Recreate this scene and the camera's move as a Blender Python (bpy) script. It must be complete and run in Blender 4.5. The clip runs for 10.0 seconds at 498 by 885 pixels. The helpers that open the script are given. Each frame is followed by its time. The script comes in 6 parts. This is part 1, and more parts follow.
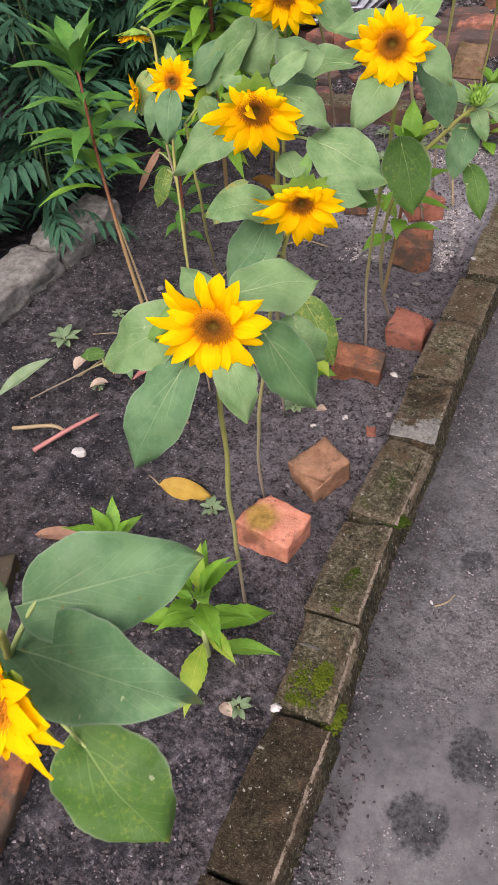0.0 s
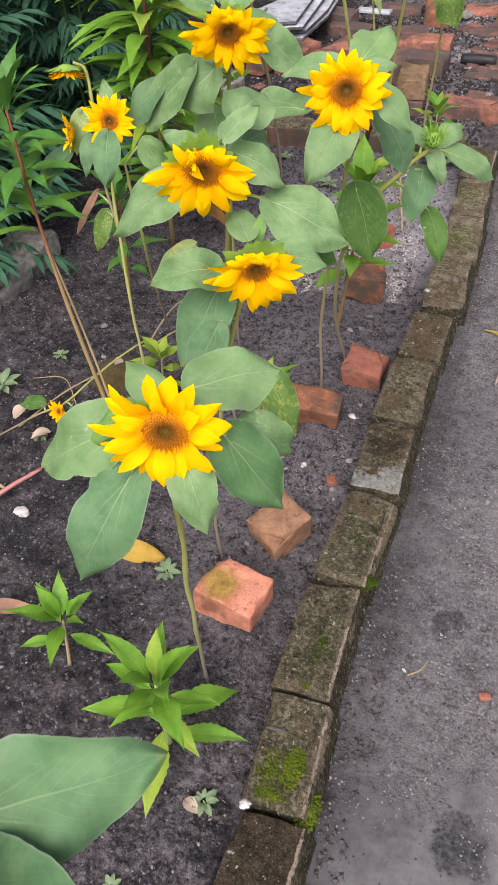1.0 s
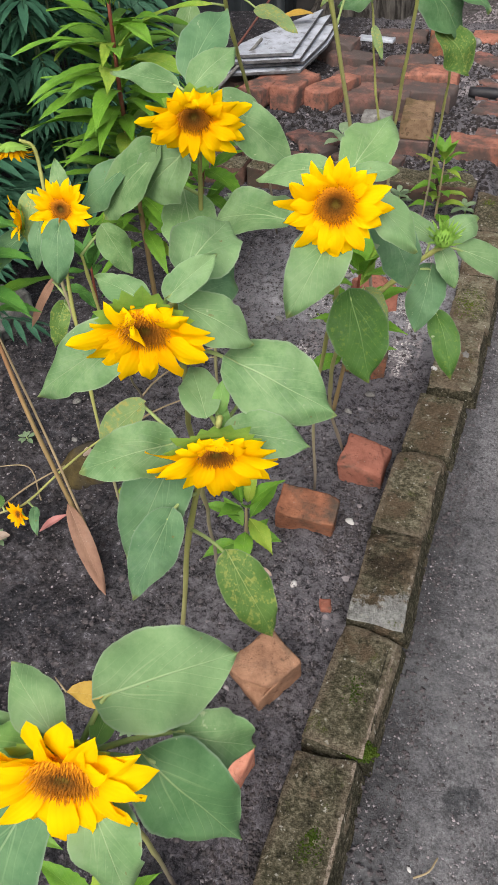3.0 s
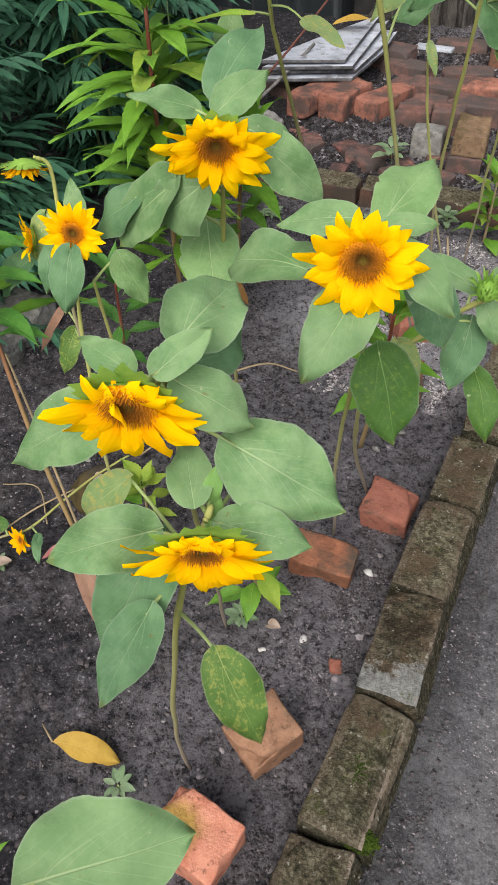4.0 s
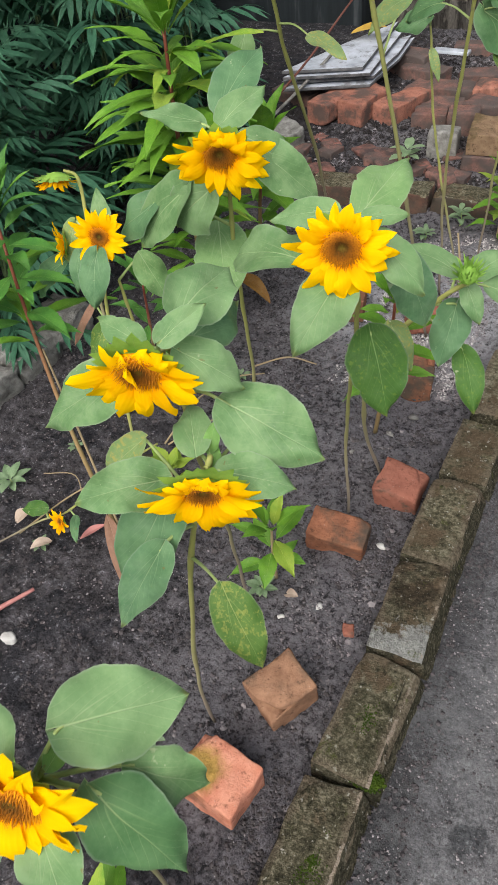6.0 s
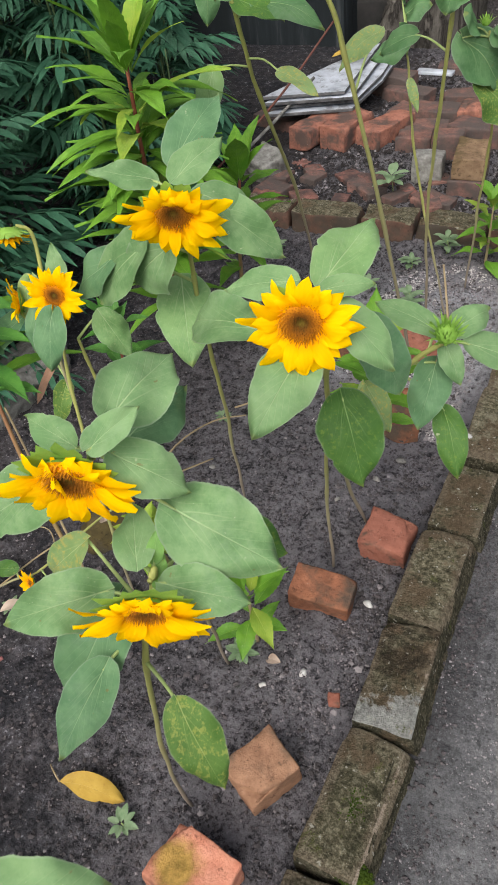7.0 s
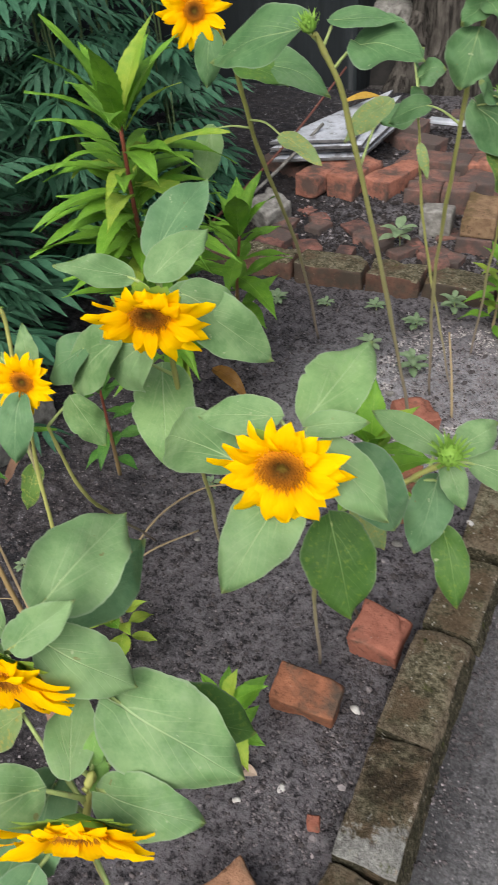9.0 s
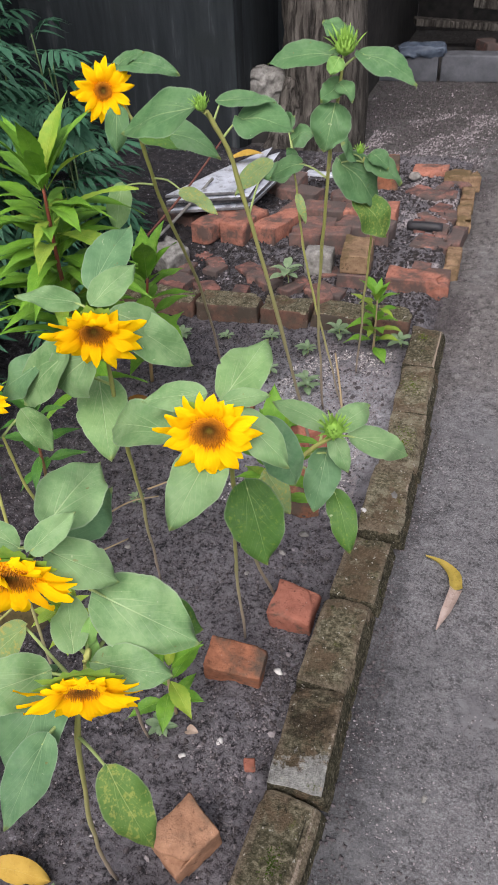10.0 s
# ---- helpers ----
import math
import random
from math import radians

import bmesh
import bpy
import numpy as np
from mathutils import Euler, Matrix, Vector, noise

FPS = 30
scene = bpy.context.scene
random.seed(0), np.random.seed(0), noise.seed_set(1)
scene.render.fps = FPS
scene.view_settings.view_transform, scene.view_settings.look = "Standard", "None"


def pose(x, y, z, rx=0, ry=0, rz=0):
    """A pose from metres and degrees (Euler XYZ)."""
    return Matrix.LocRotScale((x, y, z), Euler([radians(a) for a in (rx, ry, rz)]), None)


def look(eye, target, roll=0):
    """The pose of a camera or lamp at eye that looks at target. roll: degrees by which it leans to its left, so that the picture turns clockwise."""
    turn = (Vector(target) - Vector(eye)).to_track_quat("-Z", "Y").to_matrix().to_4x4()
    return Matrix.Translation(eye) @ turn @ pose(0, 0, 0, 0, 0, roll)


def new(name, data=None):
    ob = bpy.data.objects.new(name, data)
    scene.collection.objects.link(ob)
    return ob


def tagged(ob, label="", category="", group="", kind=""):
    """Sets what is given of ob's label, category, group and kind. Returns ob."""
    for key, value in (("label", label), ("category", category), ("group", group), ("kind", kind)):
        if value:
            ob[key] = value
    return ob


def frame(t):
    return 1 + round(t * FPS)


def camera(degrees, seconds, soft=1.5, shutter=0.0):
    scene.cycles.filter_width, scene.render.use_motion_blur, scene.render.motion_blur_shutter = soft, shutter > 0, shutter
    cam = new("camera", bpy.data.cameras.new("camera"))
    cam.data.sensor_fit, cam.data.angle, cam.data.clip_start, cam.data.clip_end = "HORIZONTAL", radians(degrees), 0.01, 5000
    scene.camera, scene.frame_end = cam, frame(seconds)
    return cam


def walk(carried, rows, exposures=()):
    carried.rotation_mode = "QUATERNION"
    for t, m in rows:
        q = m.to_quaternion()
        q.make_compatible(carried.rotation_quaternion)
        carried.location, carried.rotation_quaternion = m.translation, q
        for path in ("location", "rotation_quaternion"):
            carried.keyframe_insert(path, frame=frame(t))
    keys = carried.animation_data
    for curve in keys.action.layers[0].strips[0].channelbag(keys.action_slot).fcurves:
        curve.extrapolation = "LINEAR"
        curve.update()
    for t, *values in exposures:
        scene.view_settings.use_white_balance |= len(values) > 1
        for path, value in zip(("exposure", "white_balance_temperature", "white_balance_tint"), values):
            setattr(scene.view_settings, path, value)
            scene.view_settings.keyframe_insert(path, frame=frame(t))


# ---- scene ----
cam = camera(36.2, 10.0, soft=1.0, shutter=0.2)
PATH = [
    (0, (0.125, 0.027, 1.292), (-0.52, 1.288, -0.121), -5.1),
    (0.5, (0.095, 0.099, 1.295), (-0.468, 1.379, -0.135), -3.0),
    (1, (0.06, 0.159, 1.3), (-0.466, 1.477, -0.109), -3.3),
    (1.5, (0.017, 0.2, 1.301), (-0.516, 1.531, -0.094), -3.3),
    (2, (-0.017, 0.295, 1.306), (-0.608, 1.624, -0.066), -3.8),
    (2.5, (-0.006, 0.412, 1.319), (-0.559, 1.759, -0.053), -3.1),
    (2.7, (0.001, 0.44, 1.313), (-0.535, 1.781, -0.07), -3.6),
    (3.8, (-0.023, 0.594, 1.289), (-0.622, 1.88, -0.121), -2.6),
    (4, (-0.02, 0.616, 1.292), (-0.642, 1.9, -0.11), -2.6),
    (4.5, (0.028, 0.55, 1.31), (-0.6, 1.829, -0.093), -3.5),
    (5, (0.087, 0.454, 1.314), (-0.553, 1.722, -0.094), -3.9),
    (5.2, (0.093, 0.449, 1.326), (-0.571, 1.734, -0.055), -4.3),
    (6.3, (0.069, 0.571, 1.342), (-0.664, 1.814, -0.044), -7.1),
    (6.5, (0.066, 0.602, 1.34), (-0.668, 1.843, -0.046), -7.5),
    (7, (0.07, 0.656, 1.343), (-0.659, 1.929, -0.016), -7.8),
    (7.5, (0.05, 0.734, 1.335), (-0.665, 2.012, -0.028), -4.7),
    (8, (0.009, 0.797, 1.347), (-0.788, 2.033, -0.008), -4.2),
    (8.5, (-0.024, 0.831, 1.38), (-0.887, 2.066, 0.065), -7.5),
    (9, (0.025, 0.821, 1.362), (-0.718, 2.127, 0.043), -5.4),
    (9.2, (0.044, 0.785, 1.374), (-0.609, 2.102, 0.017), -4.5),
    (9.3, (0.055, 0.756, 1.377), (-0.572, 2.092, 0.028), -4.5),
    (9.5, (0.075, 0.716, 1.394), (-0.521, 2.087, 0.065), -4.4),
    (10, (0.106, 0.58, 1.459), (-0.435, 2.053, 0.218), -3.2),
]
walk(cam, [(t, look(eye, target, roll)) for t, eye, target, roll in PATH], exposures=[(0, 0.72, 6850, 22), (1.0, 0.84, 6750, 17), (2.0, 0.80, 6750, 15), (2.6, 0.76, 6700, 12), (4.2, 0.67, 6650, 10), (6.5, 0.68, 6600, 8), (8.0, 0.68, 6720, 9), (9.2, 0.66, 6680, 10), (10, 0.78, 6520, 15)])

# ---- world, light, exposure ----
world = bpy.data.worlds.new("overcast_sky")
scene.world = world
world.use_nodes = True
wn = world.node_tree
sky = wn.nodes.new("ShaderNodeTexSky")
sky.sky_type = "NISHITA"
sky.sun_disc = False
sky.sun_elevation, sky.sun_rotation = radians(48), radians(197)
sky.air_density, sky.dust_density, sky.ozone_density = 1.0, 4.0, 1.0
grey = wn.nodes.new("ShaderNodeHueSaturation")
grey.inputs["Saturation"].default_value = 0.45
wn.links.new(sky.outputs[0], grey.inputs["Color"])
wn.links.new(grey.outputs[0], wn.nodes["Background"].inputs["Color"])
wn.nodes["Background"].inputs["Strength"].default_value = 0.125

sun = new("sun", bpy.data.lights.new("sun", "SUN"))
sun.data.energy, sun.data.angle, sun.data.color = 2.3, radians(45), (1.0, 0.96, 0.90)
sun.matrix_world = look((0.9, -3.0, 3.5), (0, 0, 0))


# ---- materials ----
class Nodes:
    """A small builder of node materials."""

    def __init__(self, name, rough=0.8, spec=0.3):
        self.m = bpy.data.materials.new(name)
        self.m.use_nodes = True
        self.t = self.m.node_tree
        self.b = self.t.nodes["Principled BSDF"]
        self.b.inputs["Roughness"].default_value = rough
        self.b.inputs["Specular IOR Level"].default_value = spec
        self._place = None

    def node(self, kind, **inputs):
        n = self.t.nodes.new(kind)
        for k, v in inputs.items():
            self.put(n.inputs[k.replace("_", " ")], v)
        return n

    def put(self, socket, v):
        if isinstance(v, bpy.types.NodeSocket):
            self.t.links.new(v, socket)
        else:
            socket.default_value = v

    def place(self):
        """Object coordinates in metres, moved about from object to object."""
        if self._place is None:
            c = self.node("ShaderNodeTexCoord")
            i = self.node("ShaderNodeObjectInfo")
            s = self.node("ShaderNodeVectorMath")
            s.operation = "SCALE"
            self.put(s.inputs[0], (31.0, 17.0, 23.0))
            self.put(s.inputs["Scale"], i.outputs["Random"])
            a = self.node("ShaderNodeVectorMath")
            self.put(a.inputs[0], c.outputs["Object"])
            self.put(a.inputs[1], s.outputs[0])
            self._place = a.outputs[0]
        return self._place

    def rand(self):
        return self.node("ShaderNodeObjectInfo").outputs["Random"]

    def noise(self, scale, detail=4.0, rough=0.6, where=None):
        n = self.node("ShaderNodeTexNoise", Scale=scale, Detail=detail, Roughness=rough)
        self.put(n.inputs["Vector"], where or self.place())
        return n.outputs["Fac"]

    def cells(self, scale, feature="F1"):
        n = self.node("ShaderNodeTexVoronoi", Scale=scale)
        n.feature = feature
        self.put(n.inputs["Vector"], self.place())
        return n.outputs["Distance"]

    def math(self, op, a, b=0.0, clamp=False):
        n = self.node("ShaderNodeMath")
        n.operation, n.use_clamp = op, clamp
        self.put(n.inputs[0], a)
        self.put(n.inputs[1], b)
        return n.outputs[0]

    def step(self, v, lo, hi):
        n = self.node("ShaderNodeMapRange")
        n.interpolation_type = "SMOOTHSTEP"
        self.put(n.inputs["Value"], v)
        self.put(n.inputs["From Min"], lo)
        self.put(n.inputs["From Max"], hi)
        return n.outputs[0]

    def ramp(self, v, stops):
        n = self.node("ShaderNodeValToRGB")
        r = n.color_ramp
        while len(r.elements) < len(stops):
            r.elements.new(0.5)
        for e, (p, c) in zip(r.elements, stops):
            e.position, e.color = p, (*c, 1)
        self.put(n.inputs[0], v)
        return n.outputs[0]

    def mix(self, f, a, b, how="MIX"):
        n = self.node("ShaderNodeMix")
        n.data_type, n.blend_type = "RGBA", how
        self.put(n.inputs[0], f)
        self.put(n.inputs[6], (*a, 1) if isinstance(a, tuple) else a)
        self.put(n.inputs[7], (*b, 1) if isinstance(b, tuple) else b)
        return n.outputs[2]

    def bump(self, height, strength=0.4, distance=0.003):
        n = self.node("ShaderNodeBump", Strength=strength, Distance=distance)
        self.put(n.inputs["Height"], height)
        self.put(self.b.inputs["Normal"], n.outputs[0])

    def colour(self, c):
        self.put(self.b.inputs["Base Color"], c if isinstance(c, bpy.types.NodeSocket) else (*c, 1))

    def rough(self, v):
        self.put(self.b.inputs["Roughness"], v)

    def thin(self, colour, share=0.3):
        """Lets light through a leaf or petal."""
        tr = self.node("ShaderNodeBsdfTranslucent")
        self.put(tr.inputs[0], colour if isinstance(colour, bpy.types.NodeSocket) else (*colour, 1))
        mx = self.node("ShaderNodeMixShader")
        self.put(mx.inputs[0], share)
        self.put(mx.inputs[1], self.b.outputs[0])
        self.put(mx.inputs[2], tr.outputs[0])
        self.put(self.t.nodes["Material Output"].inputs["Surface"], mx.outputs[0])


def soil_material():
    n = Nodes("dark_garden_soil", 0.95, 0.15)
    big, mid, fine = n.noise(2.2, 3), n.noise(18, 6, 0.75), n.noise(140, 5, 0.78)
    c = n.ramp(mid, [(0.32, (0.034, 0.029, 0.030)), (0.5, (0.106, 0.090, 0.092)), (0.70, (0.235, 0.202, 0.208))])
    c = n.mix(n.math("MULTIPLY", n.step(big, 0.45, 0.68), 0.45), c, (0.080, 0.065, 0.067))
    c = n.mix(n.math("MULTIPLY", n.step(fine, 0.55, 0.72), 0.6), c, (0.31, 0.265, 0.275))
    sp = n.node("ShaderNodeSeparateXYZ")
    n.put(sp.inputs[0], n.node("ShaderNodeTexCoord").outputs["Object"])
    heap = n.node("ShaderNodeVectorMath")
    heap.operation = "DISTANCE"
    n.put(heap.inputs[0], n.node("ShaderNodeTexCoord").outputs["Object"])
    n.put(heap.inputs[1], (-0.35, 2.52, -0.03))
    drift = n.math("MULTIPLY", n.math("SUBTRACT", n.noise(5, 5, 0.7), 0.5), 0.9)
    c = n.mix(n.math("MULTIPLY", n.step(n.math("ADD", sp.outputs[0], drift), -0.62, -0.15), n.step(n.noise(75, 5, 0.75), 0.40, 0.62)), c, (0.31, 0.262, 0.272))  # ash strewn by the kerb
    c = n.mix(n.math("MULTIPLY", n.math("SUBTRACT", 1.0, n.step(n.math("ADD", heap.outputs["Value"], n.math("MULTIPLY", drift, 0.7)), 0.16, 0.52)), n.step(n.noise(60, 6, 0.78), 0.38, 0.54)), c, (0.90, 0.84, 0.84))  # and heaped in the far corner
    c = n.mix(n.math("MULTIPLY", n.step(sp.outputs[1], 3.10, 3.22), 0.62), c, (0.030, 0.026, 0.027))  # soot of the brick bed
    ash = n.step(n.noise(3.1, 4, 0.7), 0.58, 0.72)
    c = n.mix(n.math("MULTIPLY", n.math("MULTIPLY", ash, n.math("SUBTRACT", 1.0, n.step(sp.outputs[1], 3.10, 3.22))), n.step(fine, 0.42, 0.62)), c, (0.34, 0.30, 0.31))
    blackish = n.step(n.math("ADD", n.noise(5.5, 6, 0.72), n.math("MULTIPLY", n.math("SUBTRACT", n.noise(38, 4, 0.7), 0.5), 0.35)), 0.46, 0.60)
    bank = n.step(n.math("ADD", n.math("ADD", sp.outputs[0], n.math("MULTIPLY", n.step(sp.outputs[1], 1.35, 2.0), 0.38)), drift), -0.85, -0.35)  # drier, ashier earth towards the kerb
    bank = n.math("MULTIPLY", bank, n.step(n.math("ADD", sp.outputs[1], n.math("MULTIPLY", drift, 0.6)), 0.70, 1.10))
    c = n.mix(n.math("MULTIPLY", blackish, n.math("SUBTRACT", 0.70, n.math("MULTIPLY", bank, 0.50))), c, (0.034, 0.033, 0.039))  # damp, almost black earth
    grain = n.math("ADD", n.math("MULTIPLY", n.noise(36, 5, 0.75), 0.45), n.math("MULTIPLY", n.noise(115, 5, 0.75), 0.55))  # dark specks painted as shaded gaps between crumbs, pale grit on them
    c = n.mix(n.math("MULTIPLY", n.math("SUBTRACT", 1.0, n.step(grain, 0.40, 0.50)), 0.72), c, (0.016, 0.015, 0.017))
    c = n.mix(n.math("MULTIPLY", n.step(grain, 0.56, 0.62), 0.70), c, (0.50, 0.46, 0.47))
    n.colour(n.mix(1.0, n.mix(n.math("MULTIPLY", n.math("MULTIPLY", bank, 0.66), n.step(grain, 0.43, 0.53)), c, (0.31, 0.270, 0.275)), (0.60, 0.655, 0.71), "MULTIPLY"))
    n.bump(n.math("ADD", n.math("MULTIPLY", n.noise(48, 6, 0.75), 1.8), n.math("MULTIPLY", fine, 0.6)), 1.0, 0.009)
    return n.m


def path_material():
    n = Nodes("worn_cement_and_grit", 0.93, 0.2)
    fine, mid, big = n.noise(190, 6, 0.8), n.noise(34, 6, 0.75), n.noise(2.4, 5, 0.62)
    mid_at = n.node("ShaderNodeVectorMath")  # one broad bare plate of cement
    mid_at.operation = "DISTANCE"
    n.put(mid_at.inputs[0], n.node("ShaderNodeTexCoord").outputs["Object"])
    n.put(mid_at.inputs[1], (0.30, 0.52, 0.0))
    grit_scale = n.math("ADD", n.math("MULTIPLY", n.noise(42, 5, 0.75), 0.5), n.math("MULTIPLY", n.noise(130, 4, 0.75), 0.5))
    big = n.math("SUBTRACT", n.math("ADD", big, n.math("MULTIPLY", n.math("SUBTRACT", 1.0, n.step(mid_at.outputs["Value"], 0.12, 0.42)), 0.22)), 0.035)
    smooth = n.step(n.math("ADD", big, n.math("MULTIPLY", n.math("SUBTRACT", mid, 0.5), 0.5)), 0.47, 0.60)
    grit = n.ramp(n.math("ADD", n.math("MULTIPLY", fine, 0.75), n.math("MULTIPLY", mid, 0.25)),
                  [(0.36, (0.062, 0.054, 0.058)), (0.50, (0.215, 0.188, 0.196)), (0.64, (0.42, 0.38, 0.395))])
    flat = n.ramp(n.math("ADD", n.math("MULTIPLY", mid, 0.5), n.math("MULTIPLY", n.noise(7, 5, 0.7), 0.5)), [(0.36, (0.140, 0.122, 0.130)), (0.52, (0.210, 0.186, 0.196)), (0.66, (0.285, 0.255, 0.265))])
    c = n.mix(smooth, grit, flat)
    c = n.mix(n.math("MULTIPLY", n.step(n.noise(6, 6, 0.75), 0.55, 0.68), 0.60), c, n.ramp(fine, [(0.4, (0.020, 0.018, 0.020)), (0.66, (0.14, 0.128, 0.134))]))
    pale = n.math("MULTIPLY", n.step(n.noise(4.3, 5, 0.75), 0.57, 0.68), n.step(fine, 0.42, 0.62))
    c = n.mix(n.math("MULTIPLY", pale, 0.7), c, (0.33, 0.305, 0.31))
    sp = n.node("ShaderNodeSeparateXYZ")  # darker band about halfway along the path, close to the kerb
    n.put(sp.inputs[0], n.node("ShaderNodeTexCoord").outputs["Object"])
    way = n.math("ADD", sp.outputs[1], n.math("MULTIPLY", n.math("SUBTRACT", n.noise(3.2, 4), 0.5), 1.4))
    blackish = n.math("MULTIPLY", n.step(way, 0.55, 0.95), n.math("SUBTRACT", 1.0, n.step(way, 1.30, 1.75)))
    blackish = n.math("MULTIPLY", blackish, n.math("SUBTRACT", 1.0, n.step(n.math("ADD", sp.outputs[0], n.math("MULTIPLY", n.math("SUBTRACT", mid, 0.5), 0.25)), 0.03, 0.17)))
    c = n.mix(n.math("MULTIPLY", blackish, 0.42), c, (0.050, 0.048, 0.053))
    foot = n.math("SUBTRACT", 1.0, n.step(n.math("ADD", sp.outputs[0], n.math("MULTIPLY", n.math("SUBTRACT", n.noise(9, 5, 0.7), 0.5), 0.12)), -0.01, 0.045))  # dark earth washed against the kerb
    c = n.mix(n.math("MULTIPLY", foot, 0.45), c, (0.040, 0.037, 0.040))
    for at, wide in (((0.13, 0.49, 0.0), 0.050), ((0.19, 0.63, 0.0), 0.048), ((0.11, 1.03, 0.0), 0.030)):  # pits where the cement has broken out
        pit = n.node("ShaderNodeVectorMath")
        pit.operation = "DISTANCE"
        n.put(pit.inputs[0], n.node("ShaderNodeTexCoord").outputs["Object"])
        n.put(pit.inputs[1], at)
        d = n.math("ADD", pit.outputs["Value"], n.math("MULTIPLY", n.math("SUBTRACT", n.noise(24, 5, 0.75), 0.5), 0.11))
        c = n.mix(n.math("MULTIPLY", n.math("SUBTRACT", 1.0, n.step(d, wide * 0.7, wide * 1.15)), 0.9), c, n.ramp(n.noise(120, 4, 0.7), [(0.38, (0.018, 0.017, 0.020)), (0.66, (0.13, 0.120, 0.128))]))
    beyond = n.step(way, 2.55, 3.1)  # trodden earth past the end of the kerb, darker still in the yard
    c = n.mix(n.math("MULTIPLY", beyond, 0.70), c, n.ramp(mid, [(0.34, (0.085, 0.068, 0.064)), (0.66, (0.330, 0.275, 0.258))]))
    c = n.mix(n.math("MULTIPLY", n.step(way, 4.4, 5.0), 0.62), c, n.ramp(mid, [(0.36, (0.020, 0.018, 0.019)), (0.66, (0.100, 0.088, 0.088))]))
    grain, bare = grit_scale, n.math("SUBTRACT", 1.0, n.math("MULTIPLY", smooth, 0.8))
    # the same painted dark gaps, here between the grains of bare grit
    c = n.mix(n.math("MULTIPLY", n.math("MULTIPLY", n.math("SUBTRACT", 1.0, n.step(grain, 0.41, 0.49)), 0.60), bare), c, (0.024, 0.022, 0.025))
    c = n.mix(n.math("MULTIPLY", n.math("MULTIPLY", n.step(grain, 0.56, 0.62), 0.42), bare), c, (0.42, 0.385, 0.395))
    dust = n.math("MULTIPLY", n.step(n.noise(1.7, 4, 0.6), 0.46, 0.64), n.step(n.noise(13, 5, 0.7), 0.38, 0.62))  # broad drifts of pale dust
    c = n.mix(n.math("MULTIPLY", dust, 0.40), c, (0.30, 0.275, 0.282))
    n.colour(n.mix(1.0, c, (0.535, 0.595, 0.605), "MULTIPLY"))
    keep = n.math("SUBTRACT", 1.0, n.math("MULTIPLY", smooth, 0.85))
    n.bump(n.math("MULTIPLY", n.math("ADD", n.math("MULTIPLY", fine, 0.5), n.math("MULTIPLY", n.noise(46, 5, 0.65), 1.2)), keep), 0.7, 0.006)
    return n.m


def brick_material(name, low, high, grime=0.35, moss=0.0, grime_colour=(0.060, 0.052, 0.042), stain=None):
    n = Nodes(name, 0.92, 0.2)
    fine, mid, big = n.noise(170, 4, 0.7), n.noise(34, 4), n.noise(9, 4, 0.65)
    c = n.ramp(mid, [(0.3, low), (0.7, high)])
    c = n.mix(n.math("MULTIPLY", n.rand(), 0.35), c, low)
    c = n.mix(n.math("MULTIPLY", n.step(n.noise(75, 5, 0.8), 0.54, 0.66), 0.7), c, tuple(0.35 * v for v in low))
    c = n.mix(n.math("MULTIPLY", n.step(big, 0.62 - 0.35 * grime, 0.70 - 0.12 * grime), 0.9), c, grime_colour)
    c = n.mix(n.step(fine, 0.64, 0.80), c, (0.34, 0.31, 0.27))
    if stain:  # one ochre-green growth: its middle and radius on the brick
        at = n.node("ShaderNodeVectorMath")
        at.operation = "DISTANCE"
        n.put(at.inputs[0], n.node("ShaderNodeTexCoord").outputs["Object"])
        n.put(at.inputs[1], stain[0])
        d = n.math("ADD", at.outputs["Value"], n.math("MULTIPLY", n.math("SUBTRACT", n.noise(28, 5, 0.7), 0.5), 0.05))
        c = n.mix(n.math("MULTIPLY", n.math("SUBTRACT", 1.0, n.step(d, 0.4 * stain[1], stain[1])), 0.85), c, n.ramp(mid, [(0.35, (0.13, 0.105, 0.012)), (0.65, (0.42, 0.27, 0.06))]))
    if moss:
        c = n.mix(n.math("MULTIPLY", n.step(n.noise(13, 4, 0.7), 0.74 - 0.25 * moss, 0.82 - 0.22 * moss), n.step(mid, 0.3, 0.5)), c, (0.085, 0.110, 0.014))
    n.colour(c)
    n.bump(n.math("ADD", fine, n.math("MULTIPLY", mid, 1.5)), 0.7, 0.0032)
    return n.m


def plain_material(name, a, b, scale=30, rough=0.8, spec=0.25, bump=0.4, dist=0.002, metal=0.0):
    n = Nodes(name, rough, spec)
    v = n.noise(scale, 5, 0.65)
    c = n.ramp(v, [(0.3, a), (0.7, b)])
    c = n.mix(n.math("MULTIPLY", n.step(n.noise(scale * 0.2, 3), 0.45, 0.7), 0.35), c, a)
    n.colour(c)
    n.b.inputs["Metallic"].default_value = metal
    n.bump(n.math("ADD", v, n.noise(scale * 6, 3)), bump, dist)
    return n.m


